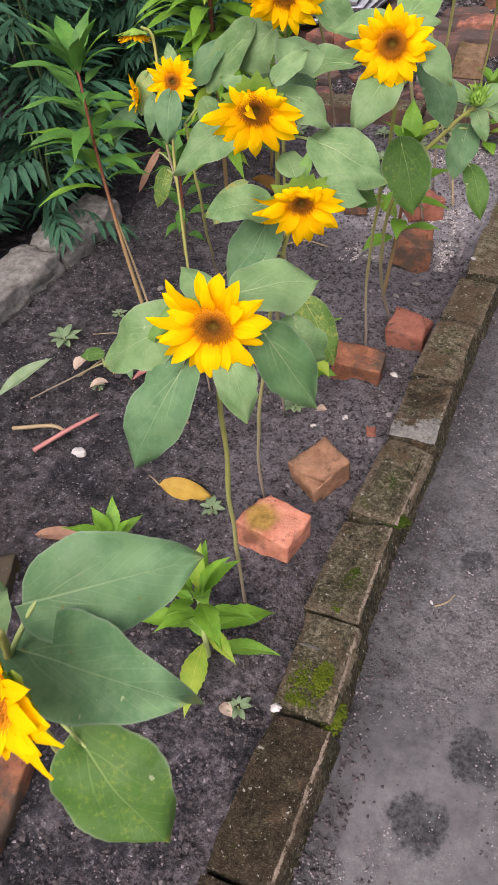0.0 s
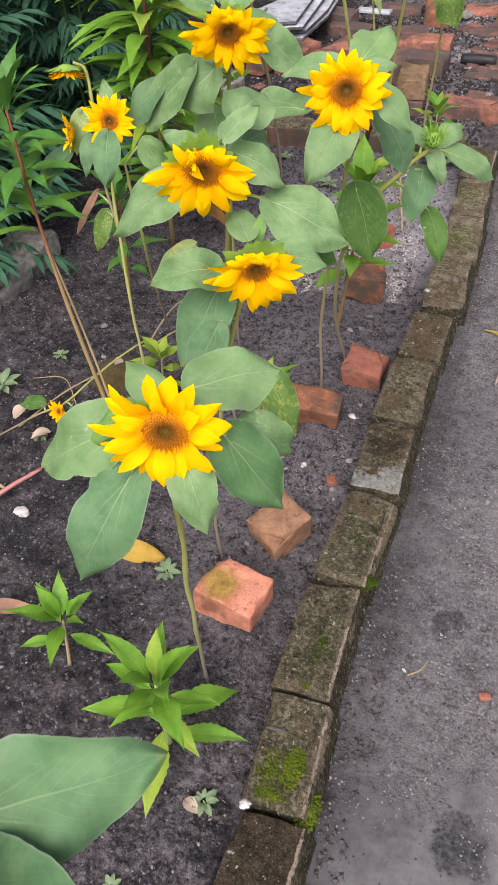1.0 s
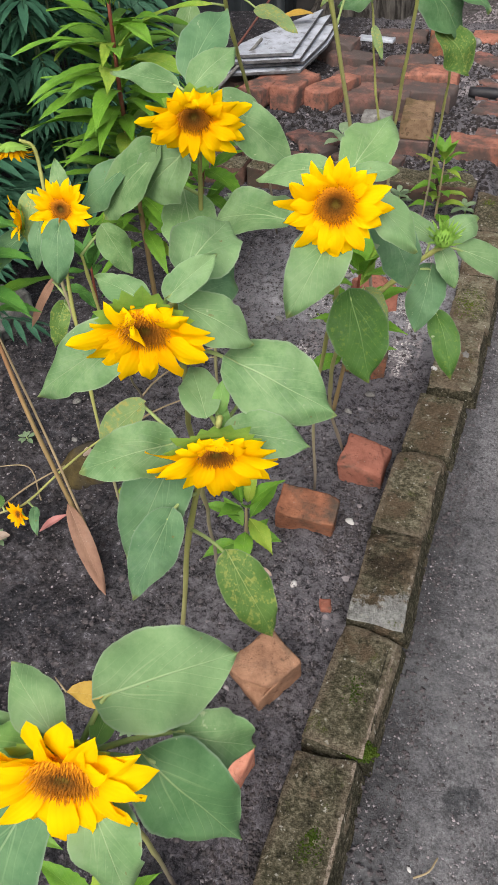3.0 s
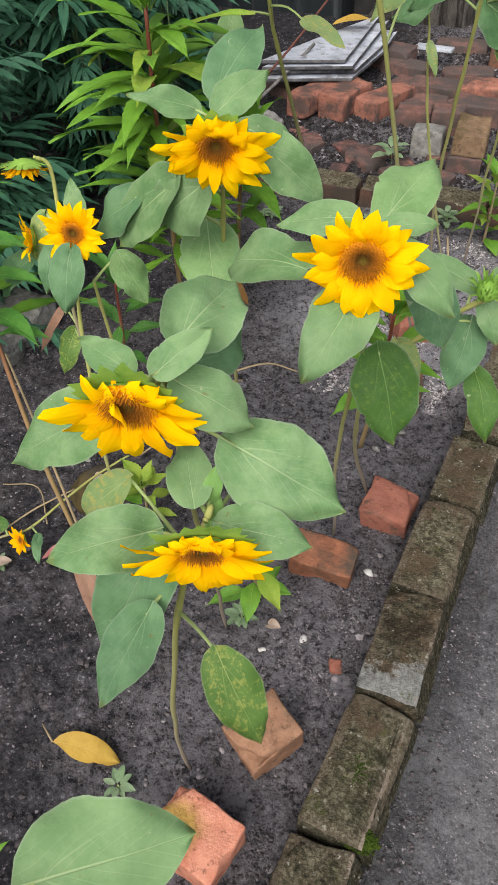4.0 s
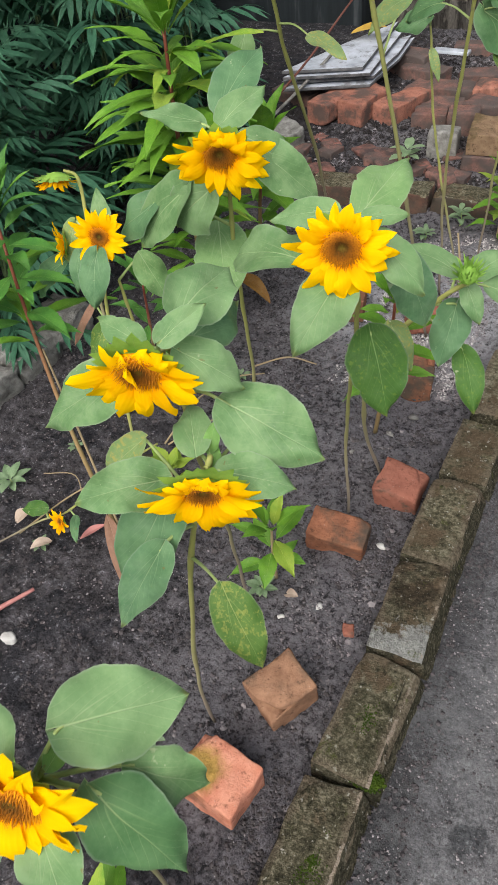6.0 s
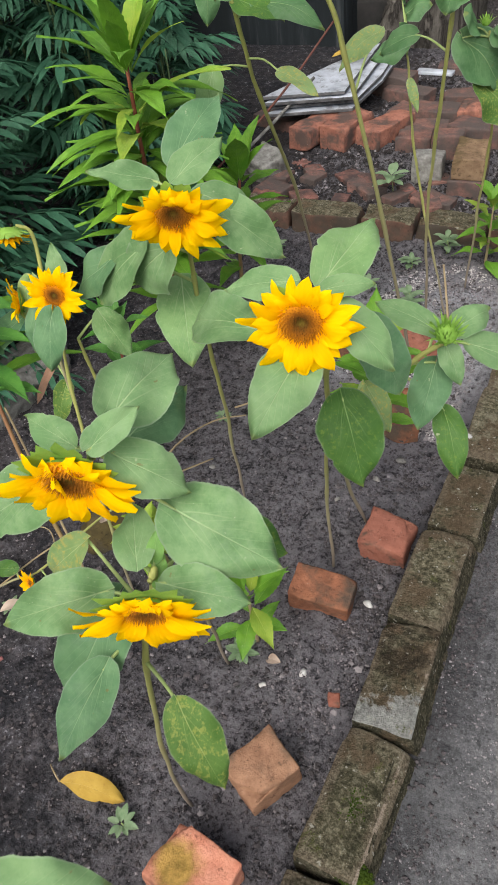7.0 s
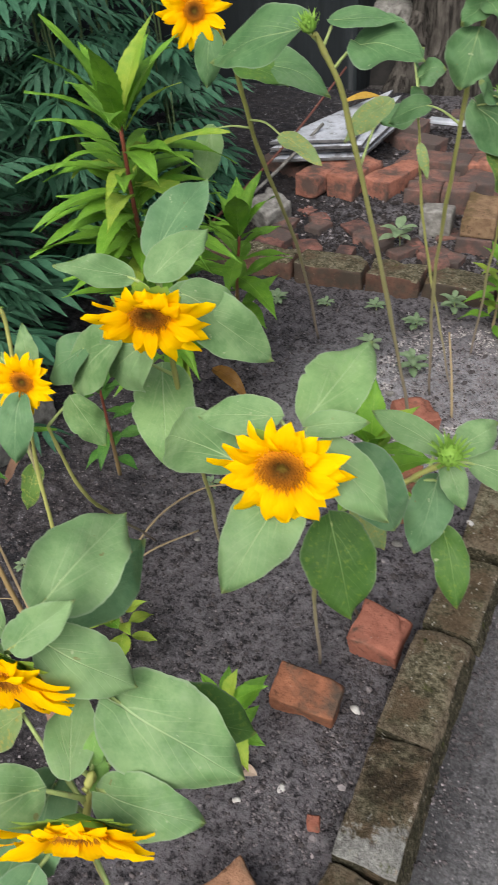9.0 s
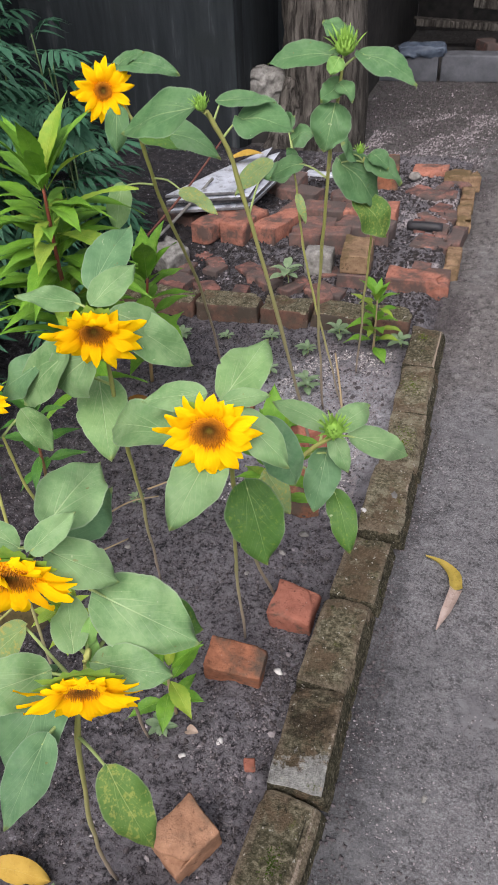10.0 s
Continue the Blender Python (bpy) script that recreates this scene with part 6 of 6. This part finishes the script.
def feathery(x, y, top, count, seed, label="tall dark green plant with feathery leaves", reach=1.0):
    rng = random.Random(seed)
    plant = thing("marigold_plant", (x, y, -0.08), label, "marigold", "feathery hedge plants")
    for s in range(3):
        dx, dy = 0.24 * (rng.random() - 0.5), 0.24 * (rng.random() - 0.5)
        h = top * (0.8 + 0.25 * rng.random())
        pts = [V(0.05 * s, 0, 0), V(dx * 0.5, dy * 0.5, h * 0.5), V(dx, dy, h)]
        part("stem", tube("stem", pts, [0.006, 0.005, 0.003], GREEN_STALK, 8, 5), plant)
        line = curve_points(pts, 30)
        for k in range(count * 4 // 12):
            q = 0.10 + 0.90 * (k + rng.random()) / (count * 4 // 12)
            a = 2.4 * k + rng.random()
            c = line[min(30, int(q * 30))]
            m = Matrix.Translation(tuple(c)) @ pose(0, 0, 0, 30 * (rng.random() - 0.5), -40 * rng.random() + 12, math.degrees(a)) @ Matrix.Scale((0.60 + 0.50 * rng.random()) * reach, 4) @ Matrix.Translation((0.035, 0, 0))
            part("frond", FRONDS[rng.randrange(4)], plant, "", m)
    return plant


for k, (x, y, h, n) in enumerate(((-1.80, 1.70, 0.85, 54), (-1.68, 2.25, 0.95, 66), (-1.95, 2.55, 1.25, 72), (-1.55, 2.75, 1.15, 72), (-1.90, 3.15, 1.50, 75), (-1.50, 3.20, 0.60, 42), (-2.30, 3.3, 1.7, 66), (-2.25, 3.80, 1.9, 60),
                                  (-2.15, 1.95, 1.1, 42), (-2.55, 4.2, 1.9, 48), (-1.85, 1.10, 0.65, 36), (-1.64, 3.42, 1.05, 60), (-2.4, 4.62, 0.45, 30), (-2.45, 2.8, 1.5, 42), (-1.95, 0.50, 0.55, 30), (-1.60, 2.00, 0.45, 30), (-1.75, 2.85, 1.3, 60))):
    feathery(x, y, h, n, 400 + k)
solo("red_stalk", tube("red_stalk", [(-1.42, 3.2, 0.05), (-1.25, 3.6, 0.25), (-1.12, 3.9, 0.45)], [0.006, 0.005, 0.004], DARK_RED, 10, 7), "slanting reddish stalk beside the slabs", "plant stalk")
solo("grey_rod", tube("grey_rod", [(-1.42, 3.35, 0.02), (-1.30, 3.6, 0.13), (-1.2, 3.85, 0.24)], [0.007, 0.007], CEMENT, 6, 7), "thin grey rod leaning against the slabs", "rod")

# ---- fallen leaves, stalks, stones ----
LITTER = "fallen leaves"


def ribbon(name, pts, widths, mat, n=12):
    """A narrow leaf blade along a bent line, hollow along its middle."""
    line = curve_points(pts, n)
    verts, faces, uvs = [], [], []
    for k, c in enumerate(line):
        d = unit(line[min(k + 1, n)] - line[max(k - 1, 0)])
        s = unit(np.cross(d, V(0, 0, 1)))
        w = np.interp(k / n, np.linspace(0, 1, len(widths)), widths) / 2
        for u in (-1, -0.5, 0, 0.5, 1):
            verts.append(c + s * w * u + V(0, 0, 0.55 * w * u * u))
            uvs.append((0.5 + 0.5 * u, k / n))
    for k in range(n):
        for i in range(4):
            a = 5 * k + i
            faces.append((a, a + 1, a + 6, a + 5))
    return mesh_of(name, verts, faces, mat, uvs)


def fallen(base, tip, w, mat, label, normal=(0.1, -0.2, 1), shape=width_oval, seed=0, **kw):
    return solo("fallen_leaf", blade(base, tip, w, normal, mat, shape, seed=seed, name="fallen_leaf", nu=6, nv=12, **kw), label, "leaf", LITTER)


yellow = thing("fallen_leaf", (-0.55, 1.0, -0.025), "curled dry yellow leaf lying on the soil", "leaf", LITTER)
part("blade", blade((-0.064, -0.006, 0.012), (0.062, 0.010, 0.006), 0.050, (0.15, -0.75, 0.65), DRY_YELLOW, width_oval, 0.10, -0.10, 0.05, 0.0, 0.25, 0.5, nu=8, nv=14, seed=1, name="blade"), yellow)
part("stalk", tube("stalk", [(-0.064, -0.006, 0.012), (-0.082, 0.004, 0.014), (-0.102, 0.016, 0.006)], [0.0020, 0.0014], BROWN_STALK, 6, 5), yellow, "thin brown leaf stalk")
fallen((-0.800, 1.362, 0.030), (-0.655, 1.225, -0.035), 0.042, DRY_BROWN, "long dry pinkish brown leaf under a stalk", (0.3, -0.2, 1), width_oval, 2, fold=0.45, bow=-0.03, curl=0.2)
curled = thing("fallen_leaf", (0.13, 1.88, 0), "curved yellow leaf with a pale dry tip on the path", "leaf", LITTER)
curled_line = [(-0.085, 0.105, 0.003), (-0.035, 0.085, 0.006), (0.0, 0.045, 0.010), (0.010, 0.0, 0.012), (0.000, -0.050, 0.010), (-0.020, -0.125, 0.004)]
part("yellow_half", ribbon("yellow_half", curled_line[:4], [0.002, 0.018, 0.032, 0.030], DRY_OLIVE), curled, "yellow half of the curled leaf")
part("dry_half", ribbon("dry_half", curled_line[3:], [0.030, 0.027, 0.022, 0.003], DRY_MAUVE), curled, "pale dry half of the curled leaf")
fallen((-0.83, 0.80, -0.068), (-0.70, 0.83, -0.060), 0.034, DRY_BROWN, "dry brown leaf lying on the soil", seed=5, fold=0.4, bow=0.1)
fallen((-0.955, 1.31, -0.055), (-0.985, 1.27, -0.050), 0.024, DRY_PALE, "small pale dry leaf on the soil", seed=6, fold=0.5, bow=0.2)
fallen((-0.885, 1.345, -0.05), (-0.835, 1.395, -0.03), 0.020, PINK_STALK, "thin pink dry leaf on the soil", seed=7, fold=0.6, bow=0.1, shape=width_lance)
fallen((-1.07, 1.33, -0.05), (-1.04, 1.36, -0.03), 0.035, DRY_PALE, "pale dry leaf on the soil", seed=8, fold=0.3, bow=0.2)
fallen((-0.36, 1.365, -0.022), (-0.33, 1.36, -0.010), 0.022, DRY_PALE, "pale dry leaf under a balsam", seed=9, fold=0.3, bow=0.2)
fallen((-0.25, 0.56, -0.015), (-0.22, 0.545, -0.010), 0.022, DRY_PALE, "pale dry leaf under a balsam", seed=10, fold=0.3, bow=0.2)
fallen((-0.87, 1.545, 0.012), (-0.845, 1.55, 0.018), 0.026, DRY_PALE, "pale dry leaf on a mossy brick", seed=11, fold=0.3, bow=0.2)
fallen((-0.985, 2.43, 0.0), (-0.85, 2.37, -0.03), 0.05, DRY_OCHRE, "brown dry leaf deep in the bed", seed=12, fold=0.3, bow=0.2)
fallen((-1.20, 4.12, 0.242), (-1.06, 4.19, 0.252), 0.05, DRY_YELLOW, "brown yellow leaf lying on the slabs", seed=13, fold=0.2, bow=0.1)
fallen((-1.15, 1.115, 0.005), (-1.065, 1.26, 0.045), 0.040, WEED, "striped green and pink grass blade", seed=14, fold=0.5, bow=0.05, shape=width_lance)
fallen((-0.10, 0.70, -0.01), (-0.11, 0.69, -0.01), 0.004, DRY_PALE, "tiny dry leaf scrap by the kerb", seed=15)

# a broken flowering branch on the soil
p = sunflower("broken sunflower branch lying on the soil", [[(-1.12, 1.18, -0.055), (-1.00, 1.34, -0.03), (-0.93, 1.38, 0.0), (-0.87, 1.52, 0.03), (-0.81, 1.61, 0.05)]], [
    (-0.99, 1.36, 0.00, -1.05, 1.34, -0.01, 0.04, "D"), (-0.90, 1.36, 0.0, -0.87, 1.31, -0.02, 0.025, "B")], 14, 0.0035, 6)
head(p, (-0.925, 1.335, 0.005), (-0.25, -0.75, 0.45), 0.036, 0.010, 9, True, seed=71, cup=20, label="small yellow flower on the broken branch")
STICKS = "dry stalks on the soil"
for k, (pts, r, mt, lab) in enumerate((
        ([(-1.04, 1.30, -0.05), (-0.98, 1.43, -0.03), (-0.91, 1.515, -0.01)], 0.0025, BROWN_STALK, "thin pale dry stalk on soil"),
        ([(-0.86, 1.70, -0.05), (-0.83, 1.84, 0.0), (-0.79, 1.98, -0.02), (-0.72, 2.04, -0.03)], 0.0028, BROWN_STALK, "thin bent dry stalk"),
        ([(-0.85, 1.70, -0.05), (-0.80, 1.77, -0.03), (-0.74, 1.87, -0.045)], 0.0028, BROWN_STALK, "thin grey dry stalk"),
        ([(-0.77, 2.07, -0.04), (-0.68, 2.12, -0.02), (-0.60, 2.14, -0.04)], 0.0028, BROWN_STALK, "thin pale dry stalk on soil"),
        ([(-1.00, 1.02, -0.06), (-0.94, 1.10, -0.04), (-0.89, 1.17, -0.03)], 0.0065, PINK_STALK, "thick pink fleshy stalk"),
        ([(-1.10, 1.07, -0.06), (-1.0, 1.105, -0.05), (-0.95, 1.10, -0.05)], 0.006, BROWN_STALK, "knotted pale stalk lying on soil"),
        ([(-0.775, 1.37, -0.05), (-0.845, 1.41, 0.20), (-0.93, 1.46, 0.42)], 0.0032, BROWN_STALK, "dry pale stalk leaning on a red one"),
        ([(-0.275, 2.50, -0.03), (-0.30, 2.55, 0.08), (-0.33, 2.60, 0.18)], 0.004, BROWN_STALK, "dry grey stalk leaning in the bed"),
        ([(0.055, 0.885, 0.008), (0.075, 0.90, 0.012), (0.085, 0.925, 0.008)], 0.0018, BROWN_STALK, "tiny pale twig on the path"),
        ([(-0.95, 1.44, -0.07), (-1.03, 1.52, -0.06), (-1.12, 1.50, -0.065)], 0.0018, BROWN_STALK, "thin dry twig on the soil"))):
    solo("dry_stalk", tube("dry_stalk", pts, [r, r * 0.9, r * 0.7], mt, 12, 6, 0.2, k), lab, "stalk", STICKS)

for k, (x, y, s) in enumerate(((-0.89, 1.06, 0.030), (-0.348, 1.31, 0.012), (-0.282, 1.36, 0.014), (0.047, 0.897, 0.007), (-0.215, 1.56, 0.018), (-0.27, 2.0, 0.02), (-0.38, 1.83, 0.013), (-0.55, 1.95, 0.016), (-0.62, 2.30, 0.02),
                               (-0.98, 1.66, 0.014), (-0.74, 1.86, 0.014), (0.14, 1.35, 0.012), (0.30, 1.1, 0.010), (-0.31, 1.92, 0.016), (-0.47, 2.55, 0.02), (-1.05, 1.8, 0.02), (-0.30, 2.25, 0.018))):
    z = float(bed_height(np.array(x), np.array(y))) if x < -0.05 else 0.0
    solo("pebble", stone_mesh("pebble", (s * 1.35, s * 0.9, s * 0.7), STONE if k < 5 else CEMENT, 500 + k, 0.2), "white pebble lying on the soil" if x < -0.05 else "white pebble lying on the path", "pebble", "pebbles", m=turned(x, y, z + s * 0.25, 40 * k))


def crumbs(name, count, region, size, mat, seed, label, clump=None, height=bed_height):
    """Countless small clods and grit strewn on the ground, as one mesh."""
    rng = np.random.default_rng(seed)
    x0, x1, y0, y1 = region
    base = np.array([(1, 0, 0), (0, 1, 0), (-1, 0, 0), (0, -1, 0), (0, 0, 0.8), (0, 0, -0.6)], dtype=float)
    tri = np.array([(0, 1, 4), (1, 2, 4), (2, 3, 4), (3, 0, 4), (1, 0, 5), (2, 1, 5), (3, 2, 5), (0, 3, 5)])
    xs, ys = rng.uniform(x0, x1, count), y0 + (y1 - y0) * rng.random(count) ** 1.35
    if clump is not None:
        keep = np.array([noise.noise(Vector((a * clump, b * clump, 4.2))) + 0.5 * noise.noise(Vector((a * clump * 3, b * clump * 3, 1.7))) > 0.0 for a, b in zip(xs, ys)])
        xs, ys = xs[keep], ys[keep]
        count = len(xs)
    s = size[0] + (size[1] - size[0]) * rng.random(count) ** 4
    spin = rng.random(count) * 6.283
    v = base[None] * (0.6 + 0.8 * rng.random((count, 6, 1))) * s[:, None, None]
    c, d = np.cos(spin)[:, None], np.sin(spin)[:, None]
    v = np.stack([v[..., 0] * c - v[..., 1] * d, v[..., 0] * d + v[..., 1] * c, v[..., 2]], -1)
    lift = np.array([noise.noise(Vector((a * 5 + 3, b * 5 - 3, 1.11))) * 0.010 for a, b in zip(xs, ys)]) if height is bed_height else 0
    v += np.stack([xs, ys, height(xs, ys) + lift + s * 0.25], -1)[:, None]
    f = (tri[None] + 6 * np.arange(count)[:, None, None]).reshape(-1, 3)
    return solo(name, mesh_of(name, v.reshape(-1, 3), f.tolist(), mat, smooth=False), label, "grit", kind="stuff")


def clods(name, count, region, size, mat, seed, label):
    """Rounded lumps of soil of many sizes, as one mesh."""
    bm = bmesh.new()
    bmesh.ops.create_icosphere(bm, subdivisions=1, radius=1)
    base = np.array([v.co[:] for v in bm.verts])
    tri = np.array([[v.index for v in f.verts] for f in bm.faces])
    bm.free()
    rng = np.random.default_rng(seed)
    x0, x1, y0, y1 = region
    xs, ys = rng.uniform(x0, x1, count), y0 + (y1 - y0) * rng.random(count) ** 1.3
    s = size[0] + (size[1] - size[0]) * rng.random(count) ** 3
    v = base[None] * (0.40 + 0.95 * rng.random((count, len(base), 1))) * s[:, None, None] * np.array([1, 1, 0.55])
    v += np.stack([xs, ys, bed_height(xs, ys) + 0.004 - 0.35 * s], -1)[:, None]
    f = (tri[None] + len(base) * np.arange(count)[:, None, None]).reshape(-1, 3)
    return solo(name, mesh_of(name, v.reshape(-1, 3), f.tolist(), mat, smooth=False), label, "soil lumps", kind="stuff")


clods("soil_clods", 8500, (-1.45, -0.175, 0.15, 3.02), (0.002, 0.0075), CRUMB, 11, "dark lumps of soil strewn over the bed")
clods("large_clods", 900, (-1.45, -0.185, 0.15, 3.0), (0.004, 0.011), CRUMB, 13, "larger lumps of soil lying in the bed")
clods("grey_clods", 800, (-1.45, -0.175, 0.15, 3.02), (0.0015, 0.0055), ASH, 12, "greyish lumps of ash strewn over the bed")
clods("kerbside_stones", 90, (-0.40, -0.18, 0.9, 2.6), (0.003, 0.010), ASH, 14, "small grey stones in the soil beside the kerb")
flat = lambda x, y: np.zeros_like(x)
crumbs("soil_crumbs", 16000, (-1.45, -0.17, 0.15, 3.0), (0.0014, 0.0055), CRUMB, 1, "dark soil crumbs strewn over the bed")
crumbs("kerbside_crumbs", 5200, (-0.255, -0.16, 0.55, 2.2), (0.0016, 0.0062), CRUMB, 15, "dark damp crumbs of soil heaped beside the kerb", 4.0)
crumbs("ash_grit", 12000, (-1.40, -0.17, 0.15, 3.0), (0.001, 0.0034), ASH, 2, "pale ash grit strewn over the bed")
crumbs("ash_heap", 14000, (-0.52, -0.18, 2.10, 2.98), (0.0012, 0.0045), ASH, 21, "pale ash heaped in the bed's far corner")
crumbs("white_ash", 15000, (-0.55, -0.20, 2.10, 2.98), (0.0010, 0.0042), WHITE_ASH, 23, "white ash flakes heaped round the tall stems", 6.0)
crumbs("ash_spill", 2200, (-0.34, -0.17, 1.18, 1.55), (0.0008, 0.0035), ASH, 22, "pale ash spilt beside the kerb")
crumbs("path_grit", 42000, (-0.04, 0.75, 0.20, 4.6), (0.0007, 0.0030), ASH, 3, "pale grit strewn over the path", 3.5, flat)
crumbs("path_crumbs", 32000, (-0.05, 0.70, 0.20, 4.6), (0.0008, 0.0038), CRUMB, 4, "dark crumbs strewn over the path", 4.5, flat)
crumbs("kerb_crumbs", 4200, (-0.05, 0.025, 0.20, 3.3), (0.001, 0.0060), CRUMB, 5, "dark crumbs along the foot of the kerb", height=flat)
crumbs("gravel", 20000, (-0.75, 0.75, 4.95, 5.95), (0.002, 0.0075), ASH, 6, "pale gravel spread before the concrete blocks", 1.3, lambda x, y: np.full_like(x, -0.005))
crumbs("yard_grit", 2500, (-0.90, 0.95, 4.85, 6.7), (0.0015, 0.009), ASH, 61, "pale grit strewn over the yard", None, lambda x, y: np.full_like(x, -0.005))
crumbs("yard_crumbs", 16000, (-0.90, 0.95, 4.6, 6.9), (0.002, 0.014), CRUMB, 62, "dark crumbs strewn over the yard", None, lambda x, y: np.full_like(x, -0.004))
crumbs("bed_edge_crumbs", 6500, (-0.12, 0.05, 3.06, 4.7), (0.0015, 0.0065), CRUMB, 63, "dark crumbs along the foot of the brick bed", 7.0, flat)
crumbs("brick_bed_crumbs", 14000, (-1.40, -0.12, 3.18, 4.8), (0.003, 0.012), SOOT, 7, "black soot crumbs on the brick bed")
crumbs("pit_ash", 16000, (-0.36, -0.12, 3.52, 4.62), (0.002, 0.0075), ASH, 9, "grey ash lying in the brick bed", 5.0)
crumbs("brick_bed_grit", 2600, (-1.25, -0.12, 3.18, 4.7), (0.002, 0.009), ASH, 8, "pale grit on the brick bed")
